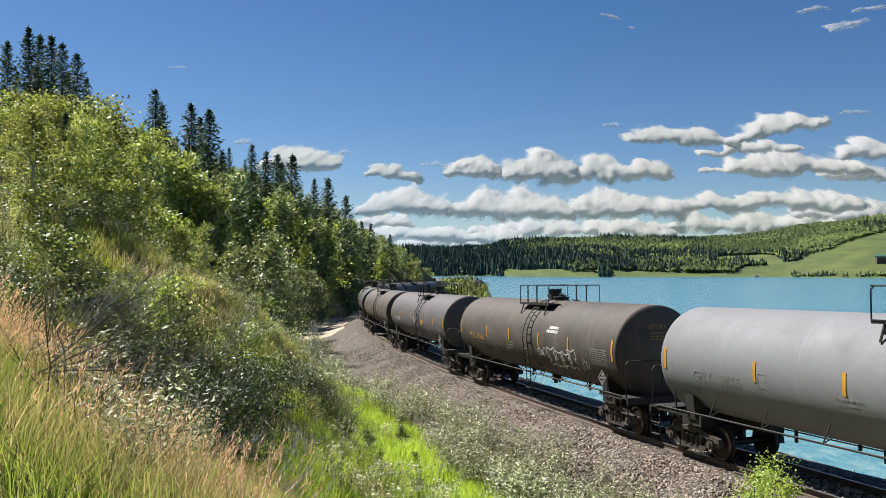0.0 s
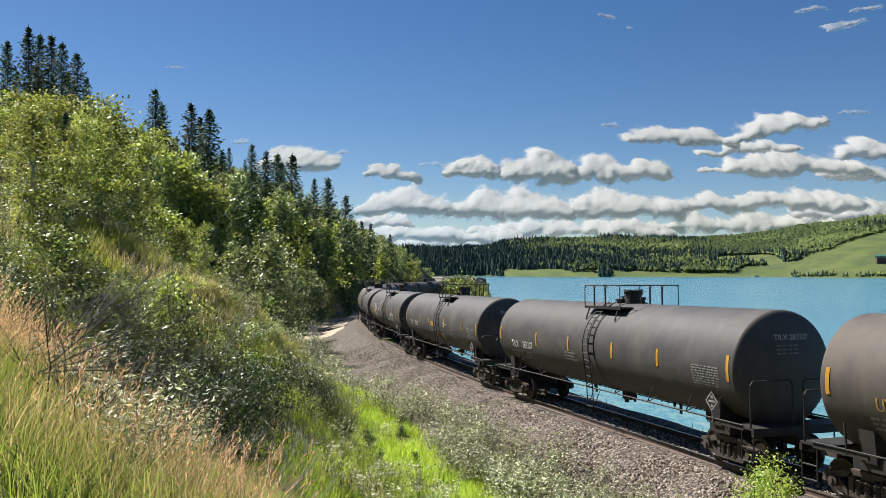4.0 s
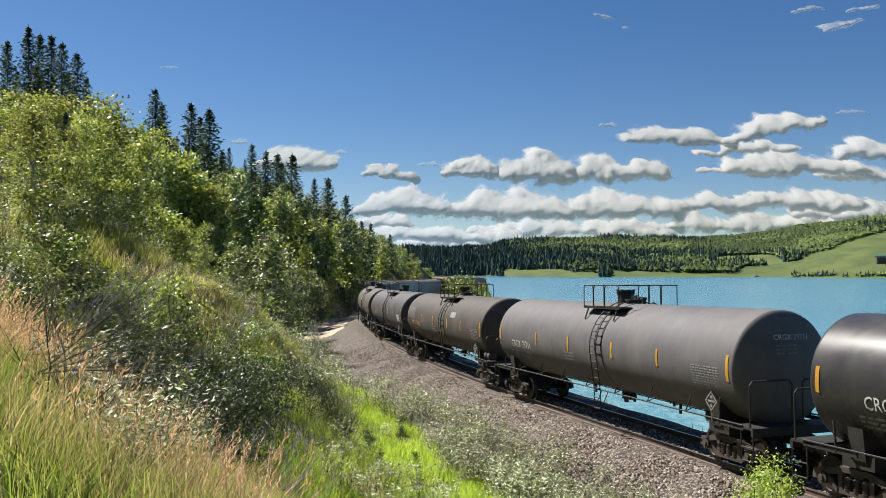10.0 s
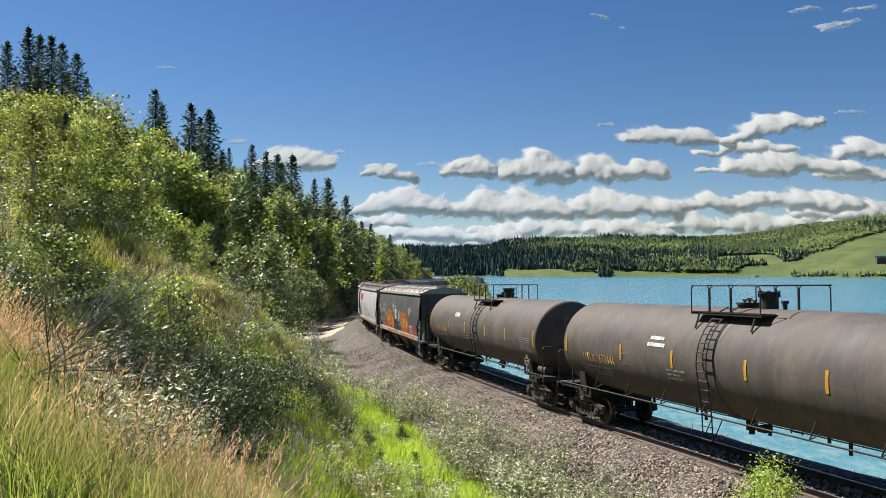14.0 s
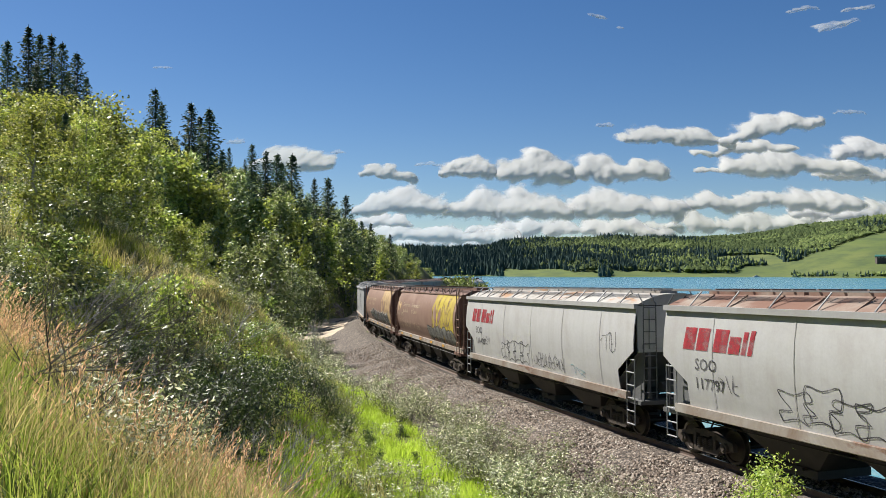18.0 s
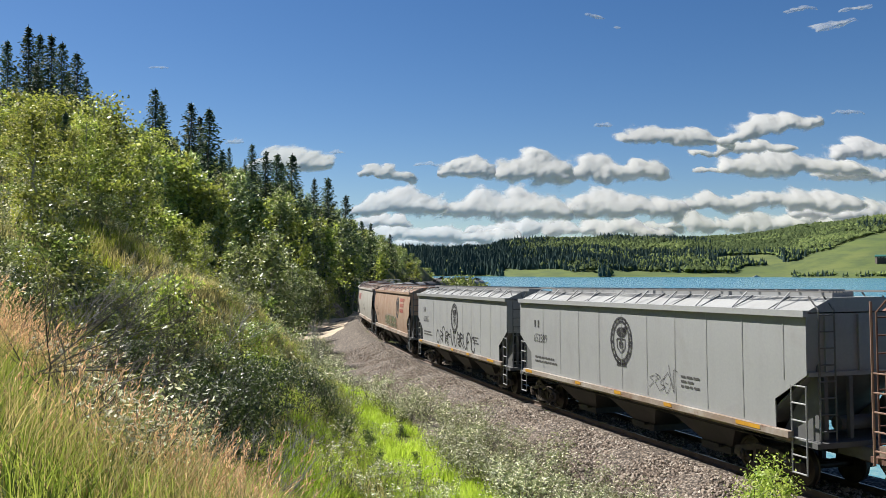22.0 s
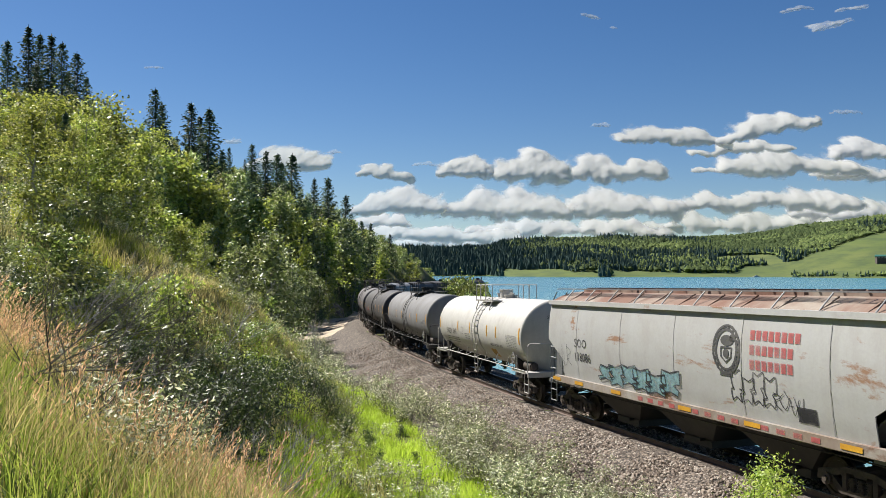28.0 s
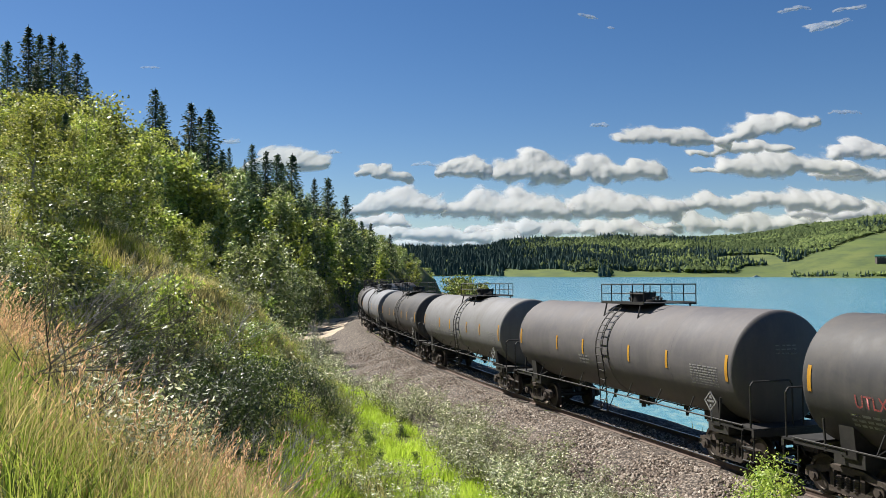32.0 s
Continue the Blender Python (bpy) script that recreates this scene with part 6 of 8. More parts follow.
        mark(c, "throw_up_outline", stroke_mesh("throw_up_outline", [b + [b[0]] for b in piece], 0.05, M_DARK_INK, lambda x, z: (x, B(x, z)[1] - 0.018, z)))
        tags(c, [(seed + 2, 2.9, 1.75, 4.5, 2.6, 4, 0.06, M_DARK_INK), (seed + 3, 4.4, 1.8, 5.4, 2.3, 4, 0.04, M_DARK_INK), (seed + 4, -6.9, 1.8, -6.0, 2.6, 3, 0.03, M_DARK_INK)], B)
        sills = [(x, 1.29, x + 0.28, 1.41) for x in np.arange(-1.5, 6.0, 0.55)]
        each(c, "sill_mark", sills, M_RED_FADED, lambda x, z: (x, -1.56, z))
        each(c, "sill_mark", [(x, 1.3, x + 0.6, 1.42) for x in (-7.3, -5.6, -3.1, 0.6, 3.4, 6.5)], M_YELLOW, lambda x, z: (x, -1.565, z))
        mark(c, "dark_square", patch_mesh("dark_square", [(5.2, 1.65, 5.8, 2.0)], M_DARK_INK, B))


def build_last_tanks():
    T = tank_surface
    c = tank_car(-467.11, M_WHITE, "white acid tank car with white handrails and ladder", size="acid", ink=M_DARK_INK, number="6947", code="SHQX", seed=51, gear=M_WHITE, reservoir=True, style="open")
    mark(c, "cargo_text", letters_mesh("cargo_text", "HYDROCHLORIC ACID", 2.1, 2.0, 0.16, M_DARK_INK, T), "black cargo name")
    mark(c, "ochre_square", patch_mesh("ochre_square", [(1.9, 1.5, 2.6, 1.85)], M_GOLD, T))
    tank_car(-483.86, M_MIDGREY, "grey tank car with yellow stripes and railed platform", size="short", seed=52, style="railed", number="56001", code="AOUX", ink=M_INK_DIM, reservoir=True)
    c = tank_car(-500.15, M_BLACK, "black tank car with red-brown stencils and white labels", size="short", seed=53, style="railed", number="674469", ink=M_RED_FADED)
    mark(c, "white_label", patch_mesh("white_label", [(-0.2, 3.2, 0.7, 3.36), (-0.1, 2.9, 0.6, 3.12)], M_INK, T))
    tank_car(-516.22, M_SLATE, "slate grey tank car with railed platform", size="short", seed=54, style="railed")
    tank_car(-532.13, M_MIDGREY, "grey tank car with railed platform", size="short", seed=55, style="railed", number="22566", code="CGTX", ink=M_INK_DIM)
    tank_car(-548.25, M_BLACK, L_BLACK, size="short", seed=56, style="railed")
    tank_car(-564.4, M_GREY, "pale grey tank car with railed platform", size="short", seed=57, style="railed")
    for k in range(4):
        tank_car(-580.6 - 16.2 * k, (M_BLACK, M_SLATE, M_BLACK, M_BROWN)[k], L_BLACK if k != 3 else L_BROWN, size="short", seed=60 + k, style="railed")


build_tanks()
build_hoppers()
build_last_tanks()


# ---- plants ----
def spot(px, depth):
    """A place on the land by its bearing (as the tangent times the lens) and its distance ahead."""
    return (px - 784) / 1469.3 * depth, depth


def unit(v):
    return v / np.maximum(np.linalg.norm(v, axis=1, keepdims=True), 1e-6)


def leaf_quads(rng, centres, length, width, up=0.3):
    """Pointed leaves: four corners each, facing all ways but rather upwards."""
    n = len(centres)
    nrm = unit(rng.normal(size=(n, 3)) + [0, 0, up * 2])
    u = unit(np.cross(nrm, rng.normal(size=(n, 3))))
    v = np.cross(nrm, u)
    le = (length * rng.uniform(0.7, 1.25, n))[:, None]
    wi = (width * rng.uniform(0.7, 1.25, n))[:, None]
    verts = np.stack([centres - u * le / 2, centres + v * wi / 2 - u * le * 0.08, centres + u * le / 2 - nrm * le * 0.12, centres - v * wi / 2 - u * le * 0.08], 1)
    return verts.reshape(-1, 3), np.arange(4 * n).reshape(n, 4)


def crooked(rng, a, b, n, wob):
    pts = [Vector(a).lerp(Vector(b), k / n) for k in range(n + 1)]
    return [p + Vector(rng.normal(size=3)) * wob * (0 < k < n) for k, p in enumerate(pts)]


def limb(bm, pts, r0, r1, seg=5):
    """A tapering limb along its points."""
    n = len(pts) - 1
    last = None
    for k, p in enumerate(pts):
        d = (pts[min(k + 1, n)] - pts[max(k - 1, 0)]).normalized()
        u = d.orthogonal().normalized()
        w = d.cross(u)
        r = r0 + (r1 - r0) * k / n
        ring = [bm.verts.new(p + (u * math.cos(6.2832 * i / seg) + w * math.sin(6.2832 * i / seg)) * r) for i in range(seg)]
        if last:
            for i in range(seg):
                bm.faces.new((last[i], last[(i + 1) % seg], ring[(i + 1) % seg], ring[i]))
        last = ring


M_BARK = two_tone("pale_aspen_bark", (0.2, 0.2, 0.16), (0.38, 0.37, 0.3), 4.0, 0.85)
M_DARK_BARK = two_tone("dark_bark", (0.06, 0.05, 0.042), (0.13, 0.11, 0.09), 6.0, 0.9)
M_TWIG = two_tone("dry_twig", (0.05, 0.042, 0.036), (0.2, 0.18, 0.16), 5.0, 0.85)
M_PALE_TWIG = two_tone("bleached_twig", (0.22, 0.2, 0.18), (0.45, 0.43, 0.4), 5.0, 0.85)
M_ASPEN = leaf_mat("aspen_leaves", (0.085, 0.125, 0.022), (0.4, 0.44, 0.105), 0.48, 0.42, 0.45, (0.62, 0.63, 0.32))
M_POPLAR = leaf_mat("poplar_leaves", (0.065, 0.1, 0.03), (0.28, 0.33, 0.13), 0.42, 0.36, 0.5, (0.6, 0.62, 0.44), 0.12)
M_SHRUB = leaf_mat("green_shrub_leaves", (0.045, 0.075, 0.02), (0.29, 0.34, 0.1), 0.44, 0.38, 0.5, (0.56, 0.57, 0.34), 0.09)
# darkened against M_SHRUB for the hollow's deep shade; dark herbs use it too
M_SHADE = leaf_mat("dark_and_shade_leaves", (0.018, 0.036, 0.014), (0.075, 0.11, 0.04), 0.35, 0.42, 0.5, (0.3, 0.34, 0.22), 0.05)
M_SILVER = leaf_mat("silver_shrub_leaves", (0.09, 0.11, 0.055), (0.34, 0.37, 0.2), 0.38, 0.5, 0.4, (0.82, 0.8, 0.68), 0.25)
M_SAPLING = leaf_mat("fresh_green_leaves", (0.17, 0.25, 0.04), (0.47, 0.53, 0.14), 0.5, 0.45, 0.4, (0.62, 0.65, 0.3))
M_NEEDLE = leaf_mat("spruce_needles", (0.02, 0.042, 0.026), (0.08, 0.115, 0.066), 0.3, 0.6, 0.3)
M_GRASS = leaf_mat("fresh_grass", (0.1, 0.17, 0.025), (0.38, 0.46, 0.11), 0.5, 0.5, 0.4, (0.6, 0.52, 0.28))
M_VERGE = leaf_mat("lush_verge_grass", (0.21, 0.305, 0.022), (0.56, 0.66, 0.11), 0.55, 0.5, 0.4, (0.68, 0.72, 0.28))
M_HAY = leaf_mat("dry_grass", (0.22, 0.2, 0.08), (0.6, 0.5, 0.28), 0.52, 0.6, 0.3)
M_SEED = leaf_mat("ripe_grass_heads", (0.46, 0.23, 0.15), (0.84, 0.56, 0.42), 0.4, 0.7, 0.2)
M_OLIVE = leaf_mat("hillside_grass", (0.13, 0.15, 0.04), (0.54, 0.5, 0.25), 0.56, 0.6, 0.3, (0.7, 0.6, 0.38), 0.15)


def leafy_proto(name, seed, height, spread_r, tips, per_tip, leaf, wide, mat, bark, clump, low=0.22, stems=1, trunk_r=0.06, up=0.3, every=2):
    """A broad-leaved tree or bush: stems, limbs to every tip, and leaves round the tips."""
    rng = np.random.default_rng(seed)
    bm = bmesh.new()
    ends = []
    for st in range(stems):
        lean = rng.normal(size=2) * (0.06 if stems == 1 else 0.28) * height
        top = (lean[0], lean[1], height * rng.uniform(0.86, 0.98))
        trunk = crooked(rng, (0, 0, -0.3), top, 6, 0.02 * height)
        limb(bm, trunk, trunk_r, trunk_r * 0.25, 6 if stems == 1 else 3)
        for k in range(tips // stems):
            f = low + (1 - low) * rng.uniform() ** 0.85
            seg = min(int(f * 6), 5)
            base = trunk[seg].lerp(trunk[seg + 1], f * 6 - seg)
            a = rng.uniform(0, 6.283)
            reach = spread_r * height * (1.15 - f) ** 0.7 * rng.uniform(0.35, 1.1)
            tip = base + Vector((math.cos(a) * reach, math.sin(a) * reach, reach * rng.uniform(0.25, 0.9)))
            if k % every == 0:
                limb(bm, crooked(rng, base, tip, 2, 0.03 * reach), trunk_r * 0.28, trunk_r * 0.08, 3)
            ends.append(tip)
    ends = np.array([list(e) for e in ends])
    c = np.repeat(ends, per_tip, 0) + rng.normal(size=(len(ends) * per_tip, 3)) * clump * np.array([1, 1, 0.8])
    # enlarged leaves added deep inside the crown to block light and darken its gaps
    inner = rng.uniform(size=len(c)) < 0.18
    mid = np.stack([np.interp(c[:, 2], [0, height], [0, ends[:, 0].mean()]), np.interp(c[:, 2], [0, height], [0, ends[:, 1].mean()]), c[:, 2] * 0.9], 1)
    c = np.where(inner[:, None], c + (mid - c) * rng.uniform(0.3, 0.7, (len(c), 1)), c)
    grow = np.where(inner, 1.7, 1.0)
    v, f = leaf_quads(rng, c, leaf * grow, wide * grow, up)
    wood = finish(bm, name + "_wood")
    wood.materials.append(bark)
    return wood, raw_mesh(name + "_leaves", v, f, mat)


def spruce_proto(seed, height=12.0, slim=0.15):
    """A spruce: boughs at uneven heights, drooping and then lifting, hung with sprays."""
    rng = np.random.default_rng(seed)
    bm = bmesh.new()
    limb(bm, crooked(rng, (0, 0, -0.4), (0, 0, height), 5, 0.05), 0.16, 0.02, 7)
    cs, us = [], []
    a = rng.uniform(0, 6.28)
    for k in range(240):
        f = 0.06 + 0.925 * (k + rng.uniform(0, 1)) / 240
        a += 2.4 + rng.normal() * 0.35
        rr = height * slim * ((1 - f) ** 0.75 + 0.035) * rng.choice([0.55, 0.85, 1.0, 1.1, 1.45], p=[0.15, 0.25, 0.25, 0.25, 0.1])
        d = np.array([math.cos(a), math.sin(a), 0.0])
        side = np.array([-d[1], d[0], 0])
        n = max(4, int(rr / 0.15))
        for j in range(1, n + 1):
            q = j / n
            p = d * rr * q + [0, 0, f * height + rr * (-0.42 * math.sin(q * 2.3) + 0.42 * q * q)]
            for w in (-1, 1):
                cs.append(p + side * w * (1.05 - 0.8 * q) * rr * 0.2 * rng.uniform(0.1, 1.3) - [0, 0, rng.uniform(0, 0.22)])
                us.append(d * 0.8 + side * w * 0.35 + [0, 0, rng.uniform(-0.75, 0.15)])
    cs, us = np.array(cs), unit(np.array(us) + rng.normal(size=(len(us), 3)) * 0.25)
    nrm = unit(np.cross(us, rng.normal(size=us.shape)) + [0, 0, 0.4])
    vv = unit(np.cross(nrm, us))
    le = 0.03 * height * rng.uniform(0.6, 1.4, len(cs))[:, None]
    wi = le * 0.3
    verts = np.stack([cs - us * le / 2, cs + vv * wi / 2, cs + us * le / 2, cs - vv * wi / 2], 1).reshape(-1, 3)
    wood = finish(bm, "spruce_wood")
    wood.materials.append(M_DARK_BARK)
    return wood, raw_mesh("spruce_needles", verts, np.arange(len(verts)).reshape(-1, 4), M_NEEDLE)


def plant(name, proto, x, y, scale, turn, label, category, group, sink=0.1, tilt=0.0, z=None, parts=("trunk", "crown")):
    wood, leaves = proto
    ob = new(name)
    ob.matrix_basis = Matrix.Translation((x, y, (gz(x, y) if z is None else z) - sink)) @ Euler((tilt, 0, turn)).to_matrix().to_4x4() @ Matrix.Diagonal((scale[0], scale[0], scale[1], 1))
    tagged(ob, label, category, group)
    part(parts[0], wood, None, ob)
    part(parts[1], leaves, None, ob)
    return ob


ASPENS = [leafy_proto("aspen", 10 + k, 7.0, 0.22, 80, 36, 0.115, 0.085, M_ASPEN, M_BARK, 0.19, 0.12, 1, 0.075) for k in range(4)]
FAR_ASPENS = [leafy_proto("aspen", 70 + k, 7.0, 0.25, 50, 16, 0.28, 0.2, M_ASPEN, M_BARK, 0.25, 0.1, 1, 0.075) for k in range(4)]
FAR_POPLARS = [leafy_proto("poplar", 80 + k, 7.5, 0.26, 50, 16, 0.27, 0.19, M_POPLAR, M_BARK, 0.25, 0.08, 1, 0.075) for k in range(4)]
POPLARS = [leafy_proto("poplar", 20 + k, 8.0, 0.25, 80, 22, 0.21, 0.145, M_POPLAR, M_BARK, 0.24, 0.08, 1, 0.09) for k in range(3)]
FAR_BUSHES = [leafy_proto("bush", 90 + k, 2.3, 0.45, 34, 14, 0.21, 0.15, (M_SHRUB, M_SHRUB, M_ASPEN, M_POPLAR)[k], M_DARK_BARK, 0.18, 0.05, 4, 0.025, 0.3, 4) for k in range(4)]
BUSHES = [leafy_proto("bush", 30 + k, 2.2, 0.45, 46, 17, 0.125, 0.07, (M_SHRUB, M_SHRUB, M_POPLAR, M_SHRUB)[k], M_TWIG, 0.13, 0.05, 5, 0.02) for k in range(4)]
NEAR_BUSHES = [leafy_proto("bush", 100 + k, 2.2, 0.45, 60, 28, 0.064, 0.036, M_SHRUB, M_TWIG, 0.12, 0.05, 5, 0.018) for k in range(3)]
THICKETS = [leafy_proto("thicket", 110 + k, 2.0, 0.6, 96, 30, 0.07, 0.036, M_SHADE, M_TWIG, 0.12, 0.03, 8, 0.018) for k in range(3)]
YELLOW_BUSHES = [leafy_proto("bush", 35 + k, 2.4, 0.42, 44, 22, 0.12, 0.08, M_ASPEN, M_DARK_BARK, 0.14, 0.08, 5, 0.025) for k in range(3)]
SILVERS = [leafy_proto("silver_shrub", 40 + k, 1.35, 0.15, 70, 9, 0.062, 0.027, M_SILVER, M_TWIG, 0.055, 0.1, 7, 0.009, 0.6, 4) for k in range(5)]
SAPLING = [leafy_proto("sapling", 50 + k, 2.0, 0.17, 64, 32, 0.08, 0.036, M_SAPLING, M_DARK_BARK, 0.13, 0.1, 4, 0.02) for k in range(2)]
SPRUCES = [spruce_proto(60 + k, 12.0, 0.15 + 0.015 * k) for k in range(4)]

L_SPRUCE = "tall dark green spruce on the hill's crest"
prng = random.Random(77)
# spruces that stand out on the crest: bearing, height of the tip over the eye per metre, distance
CREST = [(8, 65, 106), (45, 38, 110), (66, 52, 116), (86, 54, 113), (106, 68, 109), (132, 86, 104), (150, 130, 110), (272, 150, 112), (285, 178, 118), (336, 176, 116), (352, 200, 122), (368, 185, 112), (392, 262, 118),
         (445, 250, 126), (470, 262, 128), (490, 268, 133), (498, 284, 138), (517, 268, 128), (556, 312, 146), (580, 310, 148), (612, 342, 153), (640, 388, 160), (656, 392, 162), (690, 412, 178), (60, 110, 104), (118, 120, 112), (25, 120, 118)]
for px, top, d in CREST:
    x, y = spot(px, d)
    base = gz(x, y)
    tall = EYE_Z + (479 - top) / 1469.3 * d - base
    plant("spruce_tree", SPRUCES[prng.randrange(4)], x, y, (max(tall, 5) / 12 * prng.uniform(1.05, 1.35), max(tall, 5) / 12), prng.uniform(0, 6), L_SPRUCE, "tree", "spruces on the crest", 0.2)

# broad-leaved trees that stand out
for px, d, top in [(20, 31, 225), (70, 30.5, 205), (115, 32, 215), (160, 33.5, 205), (-25, 33, 215), (45, 34, 190), (200, 36, 215), (60, 37, 170), (132, 36, 182), (190, 39, 175), (24, 38, 188), (100, 43, 158), (216, 45, 178), (-20, 36, 195), (160, 41, 168)]:
    x, y = spot(px, d)
    s = max(1.8, EYE_Z + (479 - top) / 1469.3 * d - gz(x, y)) / 7.0
    plant("aspen_tree", ASPENS[prng.randrange(4)], x, y, (s * prng.uniform(1.1, 1.4), s), prng.uniform(0, 6), "young aspen with bright sunlit leaves on the slope", "tree", "aspens on the slope")
for px, d, tall, kind in [(75, 48, 5.8, 0), (20, 55, 7, 0), (180, 58, 7, 0), (240, 66, 7, 0), (280, 75, 7, 0), (250, 50, 7.0, 0), (330, 56, 5.6, 0), (355, 58, 6.0, 0),
                          (300, 62, 6.0, 0), (476, 60, 9.4, 1), (456, 66, 9.0, 1), (496, 70, 8.2, 1), (436, 60, 7.5, 1), (522, 84, 7.8, 1), (400, 64, 7.0, 1), (556, 100, 7.0, 1), (584, 112, 6.6, 0), (540, 105, 7.4, 1)]:
    x, y = spot(px, d)
    proto = (ASPENS, POPLARS)[kind][prng.randrange((4, 3)[kind])]
    s = tall / (7.0, 8.0)[kind]
    plant("aspen_tree" if kind == 0 else "poplar_tree", proto, x, y, (s * prng.uniform(0.95, 1.2), s), prng.uniform(0, 6), ("young aspen with bright sunlit leaves", "poplar with grey-green shimmering leaves")[kind] + " on the slope", "tree", ("aspens on the slope", "poplars on the slope")[kind])


# the line of crowns against the sky
TOP_PX, TOP_Y = [-20, 40, 150, 200, 250, 300, 360, 400, 450, 520, 560, 600, 650, 700, 740], [150, 140, 178, 165, 195, 235, 255, 288, 302, 312, 330, 372, 402, 432, 462]
for k in range(62):
    px = -20 + 12.4 * k
    d = float(np.interp(px, [0, 200, 400, 600, 740], [74, 84, 98, 138, 185])) + prng.uniform(-9, 9)
    x, y = spot(px, d)
    tall = EYE_Z + (479 - float(np.interp(px, TOP_PX, TOP_Y))) / 1469.3 * d - gz(x, y) - prng.uniform(0, 1.6)
    tall = min(max(tall, 2.0), 11.0)
    pop = prng.random() < 0.45
    plant("poplar_tree" if pop else "aspen_tree", (FAR_POPLARS if pop else FAR_ASPENS)[prng.randrange(4)], x, y, (tall / 7.2 * prng.uniform(0.9, 1.25), tall / 7.2), prng.uniform(0, 6),
          ("poplar with grey-green shimmering leaves" if pop else "young aspen with bright sunlit leaves") + " on the slope", "tree", "poplars on the slope" if pop else "aspens on the slope")


def px_of(x, y):
    return 784 + 1469.3 * x / y


def scatter(seed, n, s_range, lat_range, keep=None, gap=1.2):
    """Places on the hill by stretch of the track and distance from it."""
    rng = np.random.default_rng(seed)
    out = []
    tries = 0
    while len(out) < n and tries < n * 30:
        tries += 1
        s, lat = rng.uniform(*s_range), rng.uniform(*lat_range)
        p = line_at(s, lat)
        if p.y < 4 or p.y < 0.9 * abs(p.x) or (keep and not keep(p.x, p.y, s, lat)):
            continue
        if any((p.x - q[0]) ** 2 + (p.y - q[1]) ** 2 < gap * gap for q in out):
            continue
        out.append((p.x, p.y, s, lat))
    return out


def shades_spur(x, y):
    """Whether a tree here would stand between the sun and the grassy spur."""
    d = np.linspace(0, 6, 7)
    return x > -13.5 and float(spur_bump(x + 0.957 * d, y - 0.29 * d).max()) > 0.5


def wooded(x, y, s, lat):
    px = 784 + 1469.3 * x / y
    return not shades_spur(x, y) and not (px > 600 and y < 135) and y > 26 and -120 < px and not (220 < px < 330 and y < 45) and float(vnoise(np.array([x]), np.array([y]), 14, 12)[0]) > -0.45


def under_skyline(x, y, k, tall):
    """The scale at which a tree here stays below the line of crowns."""
    top = float(np.interp(784 + 1469.3 * x / y, TOP_PX, TOP_Y))
    return min(k, (EYE_Z + (479 - top) / 1469.3 * y - gz(x, y)) / tall)


for x, y, s, lat in scatter(1, 260, (-185, -12), (15, 64), wooded, 2.4):
    k = under_skyline(x, y, prng.uniform(0.55, 1.0), 7.3)
    r = prng.random()
    if k < 0.25:
        continue
    if r < (0.66 if y < 45 else 0.42):
        proto = (ASPENS if y < 38 else FAR_ASPENS)[prng.randrange(4)]
        plant("aspen_tree", proto, x, y, (k * prng.uniform(0.95, 1.35), k), prng.uniform(0, 6), "young aspen with bright sunlit leaves on the slope", "tree", "aspens on the slope")
    elif r < 0.88:
        plant("poplar_tree", POPLARS[prng.randrange(3)] if y < 60 else FAR_POPLARS[prng.randrange(4)], x, y, (k * prng.uniform(0.8, 1.1), k * 0.95), prng.uniform(0, 6), "poplar with grey-green shimmering leaves on the slope", "tree", "poplars on the slope")
    else:
        k = prng.uniform(0.35, 0.75)
        plant("spruce_tree", SPRUCES[prng.randrange(4)], x, y, (k, k), prng.uniform(0, 6), "small dark green spruce among the aspens", "tree", "spruces on the slope", 0.2)
for x, y, s, lat in scatter(8, 80, (-150, -20), (34, 64), lambda x, y, s, lat: y > 55 and 784 + 1469.3 * x / y > -60, 2.2):
    k = under_skyline(x, y, prng.uniform(0.7, 1.05), 7.3)
    if k < 0.25:
        continue
    plant("aspen_tree", FAR_ASPENS[prng.randrange(4)], x, y, (k * prng.uniform(1.0, 1.35), k), prng.uniform(0, 6), "young aspen with bright sunlit leaves on the slope", "tree", "aspens on the slope")
for x, y, s, lat in scatter(14, 62, (-30, 8), (11.8, 24), lambda x, y, s, lat: 10.5 < y < 31 and spur_bump(np.array([x]), np.array([y]))[0] < 0.12 and vnoise(np.array([x]), np.array([y]), 3.2, 55)[0] > -0.3 and -40 < 784 + 1469.3 * x / y < (340 if y < 17 else 440), 0.85):
    k = prng.uniform(0.35, 0.68)
    r = prng.random()
    if r < 0.75:
        plant("bush", NEAR_BUSHES[prng.randrange(3)] if y < 19 else BUSHES[prng.randrange(4)], x, y, (k * prng.uniform(1.0, 1.5), k), prng.uniform(0, 6), "dark green leafy bush on the slope", "bush", "bushes on the slope", 0.1, parts=("woody_stem", "foliage"))
    else:
        plant("silver_shrub", SILVERS[prng.randrange(5)], x, y, (k * 1.6, k * 1.4), prng.uniform(0, 6), "silvery grey-green shrub on the slope", "shrub", "silver shrubs on the slope", 0.05, parts=("woody_stem", "foliage"))
